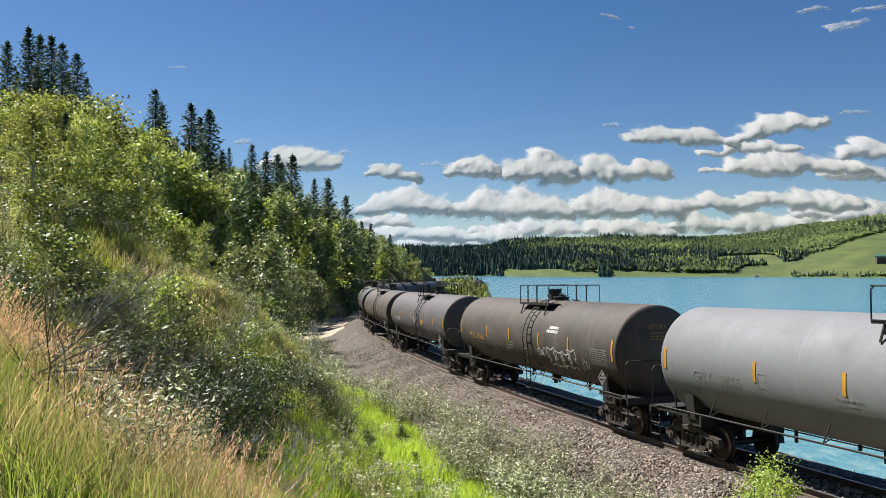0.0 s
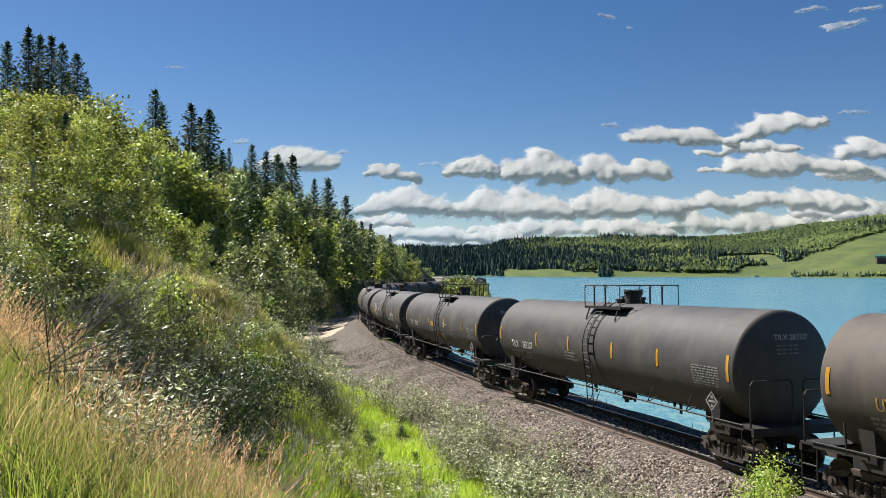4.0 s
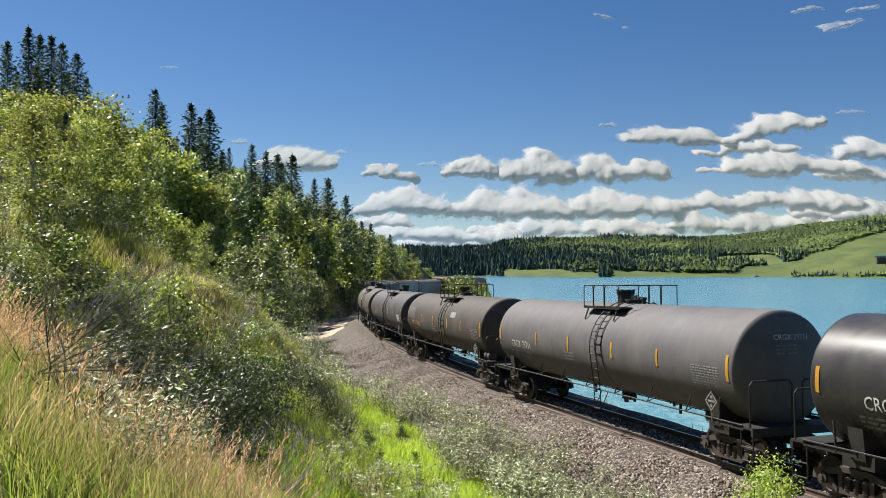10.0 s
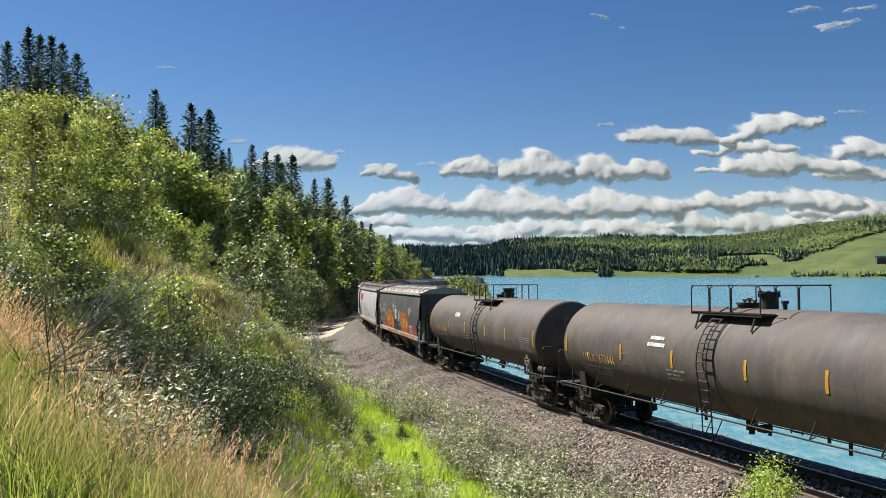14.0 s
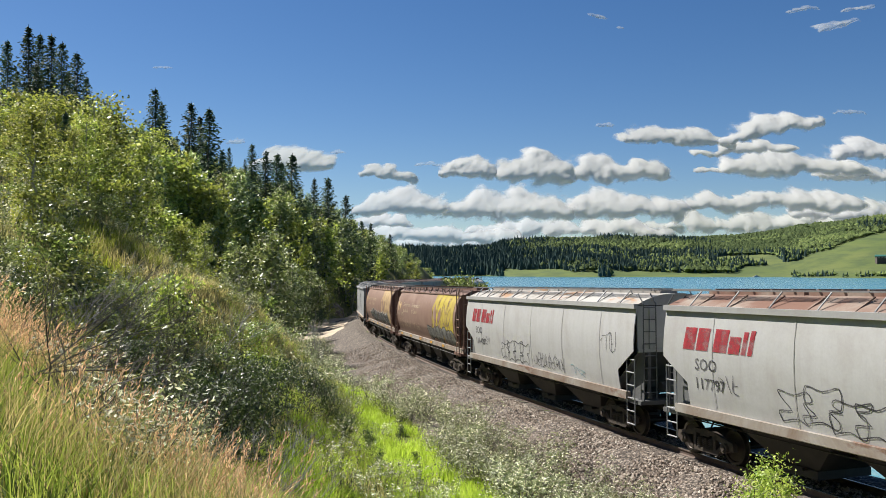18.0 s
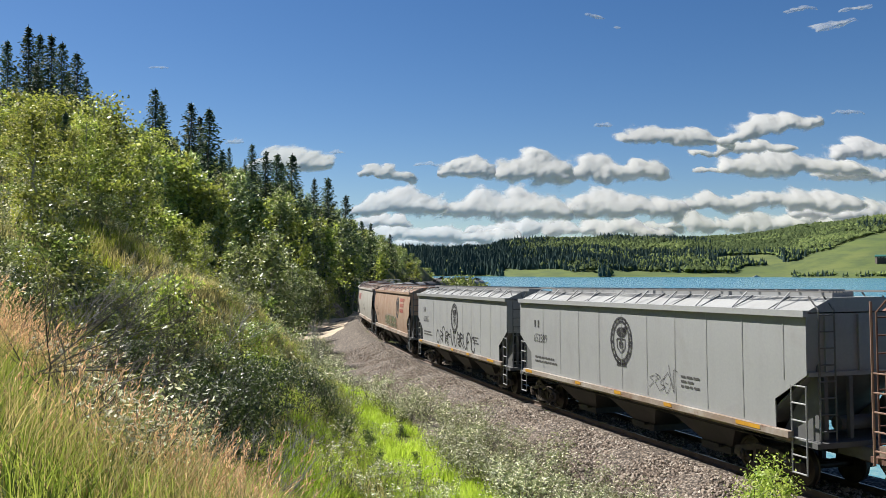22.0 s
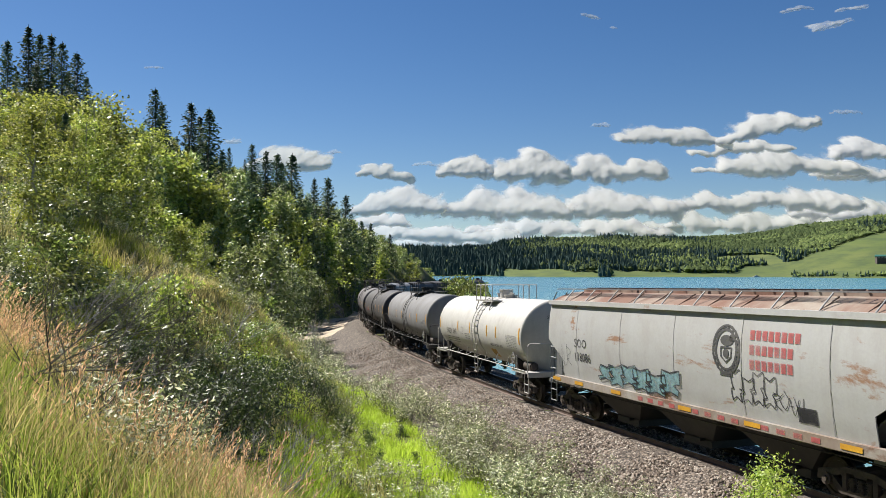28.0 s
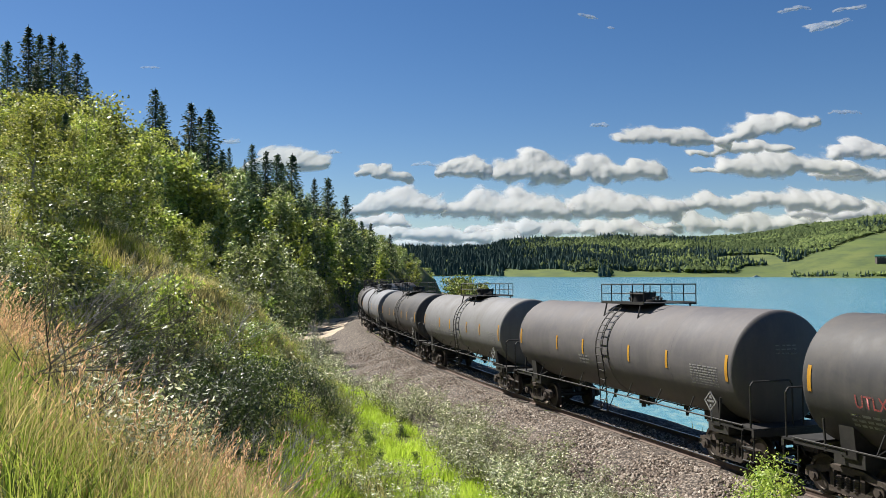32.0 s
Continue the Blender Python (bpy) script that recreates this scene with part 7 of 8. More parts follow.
for x, y, s, lat in scatter(9, 70, (-48, -2), (9.8, 22), lambda x, y, s, lat: 20 < y < 52 and (y > 30 or px_of(x, y) < 500) and (x < -12 or spur_bump(np.array([x]), np.array([y]))[0] < 0.15) and 60 < 784 + 1469.3 * x / y < 700, 1.1):
    k = prng.uniform(0.3, 0.75)
    plant("bush", BUSHES[prng.randrange(4)], x, y, (k * prng.uniform(1.0, 1.5), k), prng.uniform(0, 6), "dark green leafy bush on the slope", "bush", "bushes on the slope", 0.1, parts=("woody_stem", "foliage"))
for x, y, s, lat in scatter(2, 115, (-175, -8), (9.5, 45), lambda x, y, s, lat: y > 24 and (y > 40 or lat > 12.5) and (s > -95 or lat > 12) and not shades_spur(x, y) and (x < -12 or spur_bump(np.array([x]), np.array([y]))[0] < 0.45) and 784 + 1469.3 * x / y > -120, 1.7):
    k = prng.uniform(0.6, 1.35)
    yel = prng.random() < 0.35
    plant("bush", (FAR_BUSHES if y > 48 else YELLOW_BUSHES if yel else BUSHES)[prng.randrange(3)], x, y, (k * prng.uniform(0.9, 1.3), k), prng.uniform(0, 6), "yellow-green leafy bush on the slope" if yel else "dark green leafy bush on the slope", "bush", "bushes on the slope", 0.15, parts=("woody_stem", "foliage"))
def scrub_mass():
    """Far scrub over the rock face, too small and too close to count."""
    rng = np.random.default_rng(21)
    verts = []
    for x, y, s, lat in scatter(21, 190, (-215, -100), (10.8, 34), lambda x, y, s, lat: y > 90, 1.2):
        me = FAR_BUSHES[int(rng.integers(2))][1]
        co = np.empty(len(me.vertices) * 3, np.float32)
        me.vertices.foreach_get("co", co)
        k, a = rng.uniform(0.35, 0.8), rng.uniform(0, 6.28)
        co = co.reshape(-1, 3) * [k * 1.3, k * 1.3, k]
        verts.append(np.stack([co[:, 0] * math.cos(a) - co[:, 1] * math.sin(a) + x, co[:, 0] * math.sin(a) + co[:, 1] * math.cos(a) + y, co[:, 2] + gz(x, y) - 0.15], 1))
    verts = np.concatenate(verts)
    ob = new("scrub", raw_mesh("scrub", verts, np.arange(len(verts)).reshape(-1, 4), M_SHRUB))
    tagged(ob, "low green scrub on the slope over the rock face", "scrub", kind="stuff")


scrub_mass()
# low shrubs on the grassy spur
for x, y, s, lat in scatter(15, 120, (-50, -8), (8.5, 30), lambda x, y, s, lat: 24 < y < 46 and spur_bump(np.array([x]), np.array([y]))[0] > 0.3, 0.7):
    k = prng.uniform(0.3, 0.6)
    silver = prng.random() < 0.6
    plant("silver_shrub" if silver else "bush", (SILVERS if silver else BUSHES)[prng.randrange(4)], x, y, (k * 1.4, k * (1.2 if silver else 0.7)), prng.uniform(0, 6), "low grey-green shrub in the dry grass of the spur" if silver else "low green bush in the dry grass of the spur", "shrub" if silver else "bush", "low shrubs on the spur", 0.05, parts=("woody_stem", "foliage"))
# thicket in the hollow below the spur, its shade put into dark leaves
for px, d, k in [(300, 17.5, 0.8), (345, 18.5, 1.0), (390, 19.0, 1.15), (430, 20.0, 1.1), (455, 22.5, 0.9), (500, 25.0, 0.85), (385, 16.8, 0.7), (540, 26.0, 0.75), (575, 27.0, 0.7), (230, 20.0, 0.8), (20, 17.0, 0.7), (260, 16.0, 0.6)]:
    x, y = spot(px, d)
    plant("thicket_bush", THICKETS[prng.randrange(3)], x, y, (k * prng.uniform(0.9, 1.2), k), prng.uniform(0, 6), "dense thicket in the hollow of the slope, its shade put into dark green leaves", "bush", "thicket in the hollow", 0.1, parts=("woody_stem", "foliage"))
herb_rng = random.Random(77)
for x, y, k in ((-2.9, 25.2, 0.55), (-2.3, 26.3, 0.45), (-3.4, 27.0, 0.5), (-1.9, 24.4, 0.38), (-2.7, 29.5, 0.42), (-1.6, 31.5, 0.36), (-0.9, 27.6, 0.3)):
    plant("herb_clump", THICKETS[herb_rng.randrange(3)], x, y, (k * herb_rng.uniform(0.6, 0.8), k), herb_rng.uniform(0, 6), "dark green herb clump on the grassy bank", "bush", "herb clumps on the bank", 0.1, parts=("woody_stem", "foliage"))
# the point of land on the lake side
for px, d, top in [(803, 165, 491), (812, 160, 488), (820, 166, 490), (828, 160, 493), (836, 164, 498), (843, 160, 503), (850, 156, 509), (856, 152, 515), (815, 154, 500), (826, 152, 503), (838, 150, 508), (806, 152, 504), (847, 148, 514), (858, 146, 520), (822, 146, 510), (834, 144, 515)]:
    x, y = spot(px, d)
    tall = EYE_Z + (479 - top) / 1469.3 * d - gz(x, y)
    plant("bush", FAR_BUSHES[prng.randrange(2)], x, y, (max(tall, 1.5) / 2.4 * 0.85, max(tall, 1.5) / 2.4), prng.uniform(0, 6), "green bush on the lake's point beside the track", "bush", "bushes on the point", 0.15, parts=("woody_stem", "foliage"))
for px, d, k in [(215, 5.6, 0.62), (250, 6.4, 0.6), (330, 9.0, 0.7), (195, 6.6, 0.66), (232, 5.2, 0.5), (160, 8.0, 0.8)]:
    x, y = spot(px, d)
    plant("silver_shrub", SILVERS[prng.randrange(5)], x, y, (k * 1.3, k), prng.uniform(0, 6), "pale whitish-leaved plant in the dry grass", "shrub", "pale plants in the grass", 0.02, parts=("woody_stem", "foliage"))
# low silver shrubs between slope and ballast
for x, y, s, lat in scatter(3, 125, (-60, 2), (5.2, 11.5), lambda x, y, s, lat: y > 9 and (y > 18 or lat < 8.6) and (lat < 7.0 or vnoise(np.array([x]), np.array([y]), 3.0, 52)[0] > -0.15), 0.6) + scatter(13, 95, (-34, -2), (4.2, 6.4), lambda x, y, s, lat: vnoise(np.array([x]), np.array([y]), 2.4, 51)[0] > -0.2, 0.5):
    k = prng.uniform(0.6, 1.25)
    plant("silver_shrub", SILVERS[prng.randrange(5)], x, y, (k * prng.uniform(1.0, 1.5), k), prng.uniform(0, 6), "silvery grey-green shrub beside the ballast", "shrub", "silver shrubs along the line", 0.05, parts=("woody_stem", "foliage"))
for px, d, k in [(905, 16.5, 1.0), (860, 18, 0.9), (990, 16, 0.85), (1060, 15.6, 0.8), (800, 17, 1.0), (940, 15.2, 0.9), (690, 20, 1.0), (600, 21, 1.1), (745, 15, 0.85), (1100, 15.2, 0.7), (1020, 14.6, 0.9), (880, 14.6, 0.9)]:
    x, y = spot(px, d)
    plant("silver_shrub", SILVERS[prng.randrange(5)], x, y, (k * 1.2, k), prng.uniform(0, 6), "silvery grey-green shrub beside the ballast", "shrub", "silver shrubs along the line", 0.05, parts=("woody_stem", "foliage"))
for px, d, k in [(1335, 17.0, 1.05), (1303, 16.8, 0.9), (1362, 16.8, 0.85), (1318, 16.4, 0.75)]:
    x, y = spot(px, d)
    plant("sapling", SAPLING[0 if k > 0.97 else 1], x, y, (k, k * 1.05), prng.uniform(0, 6), "bright green leafy sapling on the ballast's edge", "sapling", "saplings by the rail", 0.05, parts=("woody_stem", "foliage"))


def blades(name, seed, places, tall, wide, mat, label, category, lean=0.65, heads=None):
    """Grass as bent blades, one object of uncountable stuff."""
    rng = np.random.default_rng(seed)
    n = len(places)
    z = ground_z(places[:, 0], places[:, 1])
    base = np.stack([places[:, 0], places[:, 1], z - 0.03], 1)
    h = tall * rng.uniform(0.5, 1.15, n)[:, None]
    a = rng.uniform(0, 6.283, n)
    d = np.stack([np.cos(a), np.sin(a), np.zeros(n)], 1) * (lean * rng.uniform(0.2, 1.3, n))[:, None] + [0.12, -0.05, 0]
    t = rng.uniform(0, 6.283, n)
    side = np.stack([np.cos(t), np.sin(t), np.zeros(n)], 1) * (wide * rng.uniform(0.6, 1.3, n))[:, None] / 2
    up = np.array([0, 0, 1.0])
    p1 = base + h * (0.55 * up + 0.2 * d)
    p2 = base + h * (0.95 * up + 0.75 * d)
    v = np.stack([base - side, base + side, p1 - side * 0.8, p1 + side * 0.8, p2 - side * 0.12, p2 + side * 0.12], 1).reshape(-1, 3)
    i = np.arange(n)[:, None] * 6
    f = np.concatenate([i + [0, 1, 3, 2], i + [2, 3, 5, 4]])
    ob = new(name, raw_mesh(name, v, f, mat))
    tagged(ob, label, category, kind="stuff")
    if heads:
        pick = rng.uniform(size=n) < 0.95 * np.clip(0.55 + 1.3 * vnoise(places[:, 0], places[:, 1], 1.4, 61), 0.05, 1)
        q0, ax0 = p2[pick], unit(d[pick] * 0.9 + up)
        hv = []
        for k in range(8):
            m = len(q0)
            ax = unit(ax0 + rng.normal(size=(m, 3)) * 0.3)
            q = q0 + ax0 * (0.018 * k - 0.05) + rng.normal(size=(m, 3)) * 0.004
            sd = unit(np.cross(ax, rng.normal(size=(m, 3))))
            le, wi = 0.04 * rng.uniform(0.6, 1.3, m)[:, None], 0.0042
            hv.append(np.stack([q, q + ax * le * 0.5 + sd * wi, q + ax * le, q + ax * le * 0.5 - sd * wi], 1).reshape(-1, 3))
        hv = np.concatenate(hv)
        m = len(hv) // 4
        hob = new(name + "_heads", raw_mesh(name + "_heads", hv, np.arange(4 * m).reshape(m, 4), heads))
        tagged(hob, "reddish ripe grass heads above the dry grass", "grass", kind="stuff")
    return ob


def field(seed, n, test, box_xy):
    """Random places in a rectangle of the plan that pass a test of arrays."""
    rng = np.random.default_rng(seed)
    x, y = rng.uniform(box_xy[0], box_xy[1], n * 4), rng.uniform(box_xy[2], box_xy[3], n * 4)
    inside = (np.abs(x) < 0.62 * y + 0.6)
    x, y = x[inside], y[inside]
    s, lat = line_coords(x, y)
    ok = test(x, y, s, lat)
    return np.stack([x[ok], y[ok]], 1)[:n]


def spur_ok(x, y):
    return (spur_bump(x, y) > 0.3) & (x > -12.0 + 0.8 * vnoise(x, y, 2.5, 34))


blades("dry_grass", 1, field(1, 13000, lambda x, y, s, lat: (lat > 10.2) & (y > 3.4 + 0.6 * vnoise(x, y, 1.0, 31)) & (px_of(x, y) < 500 + 60 * vnoise(x, y, 1.5, 21)) & (vnoise(x, y, 1.3, 22) > -0.15), (-9, 1, 3.2, 15)), 0.62, 0.005, M_HAY, "dry straw-coloured grass in the foreground", "grass", heads=M_SEED)
blades("green_grass", 2, field(2, 34000, lambda x, y, s, lat: (lat > 9.6) & (vnoise(x, y, 1.3, 22) < 0.3), (-9, 2.5, 3.2, 16)), 0.46, 0.008, M_GRASS, "fresh green grass in the foreground", "grass")
blades("green_verge", 3, field(3, 40000, lambda x, y, s, lat: (lat > 5.6) & (lat < 12.6 + 1.5 * vnoise(x, y, 3, 23)) & (vnoise(x, y, 1.6, 24) > -0.2), (-9, 7, 10, 48)), 0.42, 0.02, M_VERGE, "bright green grass on the verge below the slope", "grass")
blades("lush_grass", 10, field(10, 22000, lambda x, y, s, lat: (lat > 7.4) & (lat < 14.6 + vnoise(x, y, 2, 32)) & (vnoise(x, y, 1.3, 33) > -0.45), (-6, 4, 9.5, 21)), 0.55, 0.016, M_VERGE, "lush bright green grass at the foot of the slope", "grass")
blades("lime_grass", 12, field(12, 9000, lambda x, y, s, lat: (px_of(x, y) > 430 + 25 * vnoise(x, y, 1.2, 37)) & (px_of(x, y) < 640) & (lat > 9), (-5, 0, 10, 18.5)), 0.5, 0.012, M_VERGE, "lime green grass below the thicket", "grass")
blades("bank_grass", 13, field(13, 11000, lambda x, y, s, lat: (lat > 5.6 + 0.5 * vnoise(x, y, 1.0, 39)) & (lat < 11) & (vnoise(x, y, 1.1, 38) > -0.25), (-6, 3, 19, 40)), 0.46, 0.02, M_VERGE, "fresh grass on the bank beside the ballast", "grass")
blades("hillside_grass", 4, field(4, 26000, lambda x, y, s, lat: (lat > 8.5) & (lat < 34) & (vnoise(x, y, 1.8, 27) > -0.3), (-32, 3, 14, 80)), 0.55, 0.026, M_OLIVE, "olive and straw-coloured grass on the hillside", "grass")
blades("spur_grass", 7, field(7, 16000, lambda x, y, s, lat: spur_ok(x, y) & (lat > 8) & (vnoise(x, y, 1.4, 29) > -0.4), (-24, -1, 24, 46)), 0.5, 0.024, M_HAY, "tall dry grass along the spur of the slope", "grass")
blades("spur_green", 8, field(8, 6000, lambda x, y, s, lat: spur_ok(x, y) & (lat > 8) & (vnoise(x, y, 2.0, 28) > -0.1), (-24, -1, 24, 46)), 0.42, 0.024, M_OLIVE, "greener grass along the spur of the slope", "grass")
blades("slope_grass", 9, field(9, 12000, lambda x, y, s, lat: (lat > 9.5) & (lat < 24) & (vnoise(x, y, 1.2, 30) > -0.1), (-14, 1, 12, 32)), 0.55, 0.014, M_OLIVE, "tufts of drying grass between the bushes", "grass")
blades("sunlit_grass", 11, field(11, 9000, lambda x, y, s, lat: (px_of(x, y) > 20) & (px_of(x, y) < 270 + 30 * vnoise(x, y, 2, 35)) & (vnoise(x, y, 2.2, 36) > -0.25), (-20, -6, 20, 31)), 0.5, 0.02, M_VERGE, "bright sunlit grass high on the slope", "grass")
blades("far_hillside_grass", 5, field(5, 9000, lambda x, y, s, lat: (lat > 7) & (lat < 60), (-80, 0, 60, 185)), 0.7, 0.09, M_OLIVE, "tussocky grass high on the hillside", "grass")
blades("shore_grass", 6, field(6, 5000, lambda x, y, s, lat: (lat < -3.3) & (lat > -7.5 - 6 * np.exp(-((s + 148) / 22) ** 2)) & (vnoise(x, y, 3, 25) > 0.0), (-14, 34, 15, 170)), 0.45, 0.025, M_OLIVE, "sparse grass on the bank by the water", "grass")


def dead_shrub(seed, x, y, tall, lean, bark=None, thick=0.011, name="dead_shrub"):
    """A bare branching shrub."""
    rng = random.Random(seed)
    ob = new(name)
    ob.location = (x, y, gz(x, y) - 0.05)
    tagged(ob, "bare bleached leafless shrub on the slope" if bark else "bare dark leafless shrub standing in the dry grass", "shrub", "bare shrubs in the grass")

    def grow(bm, a, way, length, r, depth):
        pts = [a]
        d = way.normalized()
        for k in range(4):
            d = (d + Vector((rng.uniform(-1, 1), rng.uniform(-1, 1), rng.uniform(-0.6, 0.8))) * 0.2).normalized()
            pts.append(pts[-1] + d * length / 4)
        limb(bm, pts, r, r * 0.55, 5)
        if depth:
            for k in range(rng.randint(3, 5)):
                f = rng.randint(1, 4)
                out = (d + Vector((rng.uniform(-1, 1), rng.uniform(-1, 1), rng.uniform(-0.3, 0.7))) * 0.8).normalized()
                grow(bm, pts[f], out, length * rng.uniform(0.4, 0.7), r * 0.55, depth - 1)
    for k in range(2):
        bm = bmesh.new()
        grow(bm, Vector((rng.uniform(-0.1, 0.1), rng.uniform(-0.1, 0.1), 0)), Vector(lean) + Vector((rng.uniform(-0.4, 0.4), rng.uniform(-0.3, 0.3), 0)), tall * rng.uniform(0.6, 0.75), thick, 3)
        part("stem", bm, bark or M_TWIG, ob)
    return ob


for i, (px, d, tall, lean) in enumerate([(75, 5.6, 1.35, (0.6, 0, 0.8)), (130, 6.2, 1.0, (0.5, 0, 0.9)), (-20, 7, 1.5, (0.95, 0, 0.25)), (-60, 10, 2.2, (0.95, 0, 0.15)), (200, 8.5, 1.2, (0.9, 0, 0.4)), (300, 12, 1.5, (0.7, 0, 0.5)), (-60, 14, 2.4, (0.95, 0, 0.2)), (420, 16, 1.8, (0.5, 0.2, 0.8)),
                                          (250, 15, 2.0, (-0.3, 0, 1)), (340, 21, 2.2, (0.5, 0, 0.7))]):
    dead_shrub(200 + i, *spot(px, d), tall, lean, None, 0.0085 if d < 8 else 0.011)
for i, (px, d, tall, lean) in enumerate([(400, 13, 1.4, (0.8, 0, 0.5)), (450, 14, 1.5, (0.8, 0, 0.5)), (500, 21, 1.6, (0.7, 0, 0.5)), (330, 10, 1.0, (0.7, 0, 0.6)), (470, 18, 1.6, (0.6, 0, 0.8)), (260, 19, 2.2, (0.4, 0, 0.9)), (200, 22, 2.4, (0.5, 0, 0.8)), (110, 20, 2.6, (0.6, 0, 0.8)), (380, 26, 2.4, (0.5, 0, 0.9)), (310, 34, 2.4, (0.3, 0, 1)), (410, 36, 2.2, (0.2, 0, 1)), (560, 38, 2.2, (0.3, 0, 1)), (345, 40, 3.0, (0.8, 0, -0.1)), (360, 42, 3.4, (0.8, 0, -0.1))]):
    dead_shrub(230 + i, *spot(px, d), tall, lean, M_PALE_TWIG, 0.006 + 0.0005 * d)


# ---- the far shore: woods and meadows ----
def far_woods():
    rng = np.random.default_rng(9)
    n = 42000
    ax = rng.uniform(640, 1640, n)
    r = rng.uniform(1120, 2150, n)
    t = (ax - 784) / 1469.3
    y = r / np.sqrt(1 + t * t)
    x = y * t
    z, f, _ = far_land(x, y)
    patch = vnoise(x, y, 140, 31) + 0.5 * vnoise(x, y, 60, 32)
    meadow = ((ax > 890) & (f < 0.12 + 0.06 * vnoise(ax, y, 60, 33)) & (ax < 1060)) | ((ax > 1080) & (f < 0.17 + 0.05 * vnoise(ax, y, 70, 34)))
    high = 479 - (z - EYE_Z) / y * 1469.3
    field_r = (high > np.interp(ax, [1290, 1310, 1430, 1568, 1640], [500, 474, 455, 409, 390]) + 4 * vnoise(ax, y * 0, 30, 37)) & (ax > 1300)
    open_top = (patch > 0.8) & (ax > 1150)
    keep = (f > 0.01) & (f < 1.15) & ~meadow & ~field_r & ~open_top
    spruce_share = np.interp(ax, [640, 880, 960, 1100, 1300, 1640], [0.97, 0.95, 0.75, 0.45, 0.2, 0.14]) - np.interp(f, [0.15, 0.6, 0.9], [0.0, 0.3, 0.35]) * (ax > 930) + 0.75 * patch * (ax > 900)
    fringe = (f > 0.015) & (f < 0.1) & (ax > 1400) & (vnoise(x, y, 30, 36) > -0.1)
    keep |= fringe
    spruce = rng.uniform(size=n) < np.where(fringe, 0.35, spruce_share)
    return x[keep], y[keep], z[keep], spruce[keep], rng


def far_cones(x, y, z, h, w, name, mat, label, rng):
    n, k = len(x), 4
    ang = np.arange(k) * 2 * math.pi / k + rng.uniform(0, 1.5, (n, 1))
    verts = np.empty((n, 2 * k + 1, 3))
    for ring, (zz, rr) in enumerate(((0.02, 1.0), (0.45, 0.62))):
        jit = rng.uniform(0.7, 1.3, (n, k)) * (w * rr)[:, None]
        verts[:, ring * k:(ring + 1) * k, 0] = x[:, None] + np.cos(ang) * jit
        verts[:, ring * k:(ring + 1) * k, 1] = y[:, None] + np.sin(ang) * jit
        verts[:, ring * k:(ring + 1) * k, 2] = (z + h * zz)[:, None]
    verts[:, 2 * k] = np.stack([x, y, z + h], 1)
    j = np.arange(k)
    j2 = (j + 1) % k
    tri = np.concatenate([np.stack([j, j2, k + j2], 1), np.stack([j, k + j2, k + j], 1), np.stack([k + j, k + j2, np.full(k, 2 * k)], 1)])
    f = (np.arange(n)[:, None, None] * (2 * k + 1) + tri[None]).reshape(-1, 3)
    ob = new(name, raw_mesh(name, verts.reshape(-1, 3), f, mat))
    return tagged(ob, label, "forest", kind="stuff")


def far_crowns(x, y, z, h, w, name, mat, label, rng):
    base = np.array([(0, 0, 1.0), (0, 0, -1), (1, 0, 0.1), (0.31, 0.95, -0.1), (-0.81, 0.59, 0.15), (-0.81, -0.59, -0.1), (0.31, -0.95, 0.1)])
    tri = np.array([(0, 2 + i, 2 + (i + 1) % 5) for i in range(5)] + [(1, 2 + (i + 1) % 5, 2 + i) for i in range(5)])
    n = len(x)
    jit = rng.uniform(0.65, 1.25, (n, len(base), 1))
    v = base[None] * jit * np.stack([w, w, h * 0.5], 1)[:, None] + np.stack([x, y, z + h * 0.5], 1)[:, None]
    f = (np.arange(n)[:, None, None] * len(base) + tri[None]).reshape(-1, 3)
    ob = new(name, raw_mesh(name, v.reshape(-1, 3), f, mat))
    return tagged(ob, label, "forest", kind="stuff")


# bluish: the haze of distance is put into the spruces' dark green
M_FAR_SPRUCE = leaf_mat("hazed_far_spruce", (0.022, 0.045, 0.042), (0.048, 0.08, 0.066), 0.1, 0.8, 0.1)
M_FAR_ASPEN = leaf_mat("far_aspen", (0.05, 0.085, 0.03), (0.1, 0.145, 0.05), 0.2, 0.8, 0.1)
M_FAR_PALE = leaf_mat("far_pale_aspen", (0.1, 0.14, 0.042), (0.17, 0.21, 0.07), 0.25, 0.8, 0.1)
fx, fy, fz, fs, frng = far_woods()
fax = 784 + 1469.3 * fx / fy
size = np.interp(fax, [640, 900, 1050, 1640], [1.0, 0.95, 0.8, 0.72]) * (1 + 0.3 * vnoise(fx, fy, 45, 43))
size = np.where((fax > 1400) & (far_land(fx, fy)[1] < 0.1), size * 0.75, size)
far_cones(fx[fs], fy[fs], fz[fs], (frng.uniform(7, 19, len(fx)) * size)[fs], (frng.uniform(2.2, 4.2, len(fx)) * size)[fs], "far_spruce_wood", M_FAR_SPRUCE, "dark spruce forest on the far shore", frng)
shade = vnoise(fx, fy, 190, 41) + 0.6 * vnoise(fx, fy, 70, 42) + frng.normal(size=len(fx)) * 0.25
for name, pick, mat in (("far_aspen_wood", ~fs & (shade < 0.2), M_FAR_ASPEN), ("far_pale_wood", ~fs & (shade >= 0.2), M_FAR_PALE)):
    far_crowns(fx[pick], fy[pick], fz[pick], (frng.uniform(6, 12, len(fx)) * size)[pick], (frng.uniform(3.6, 6.4, len(fx)) * size)[pick], name, mat, "light green aspen woods on the far hills", frng)


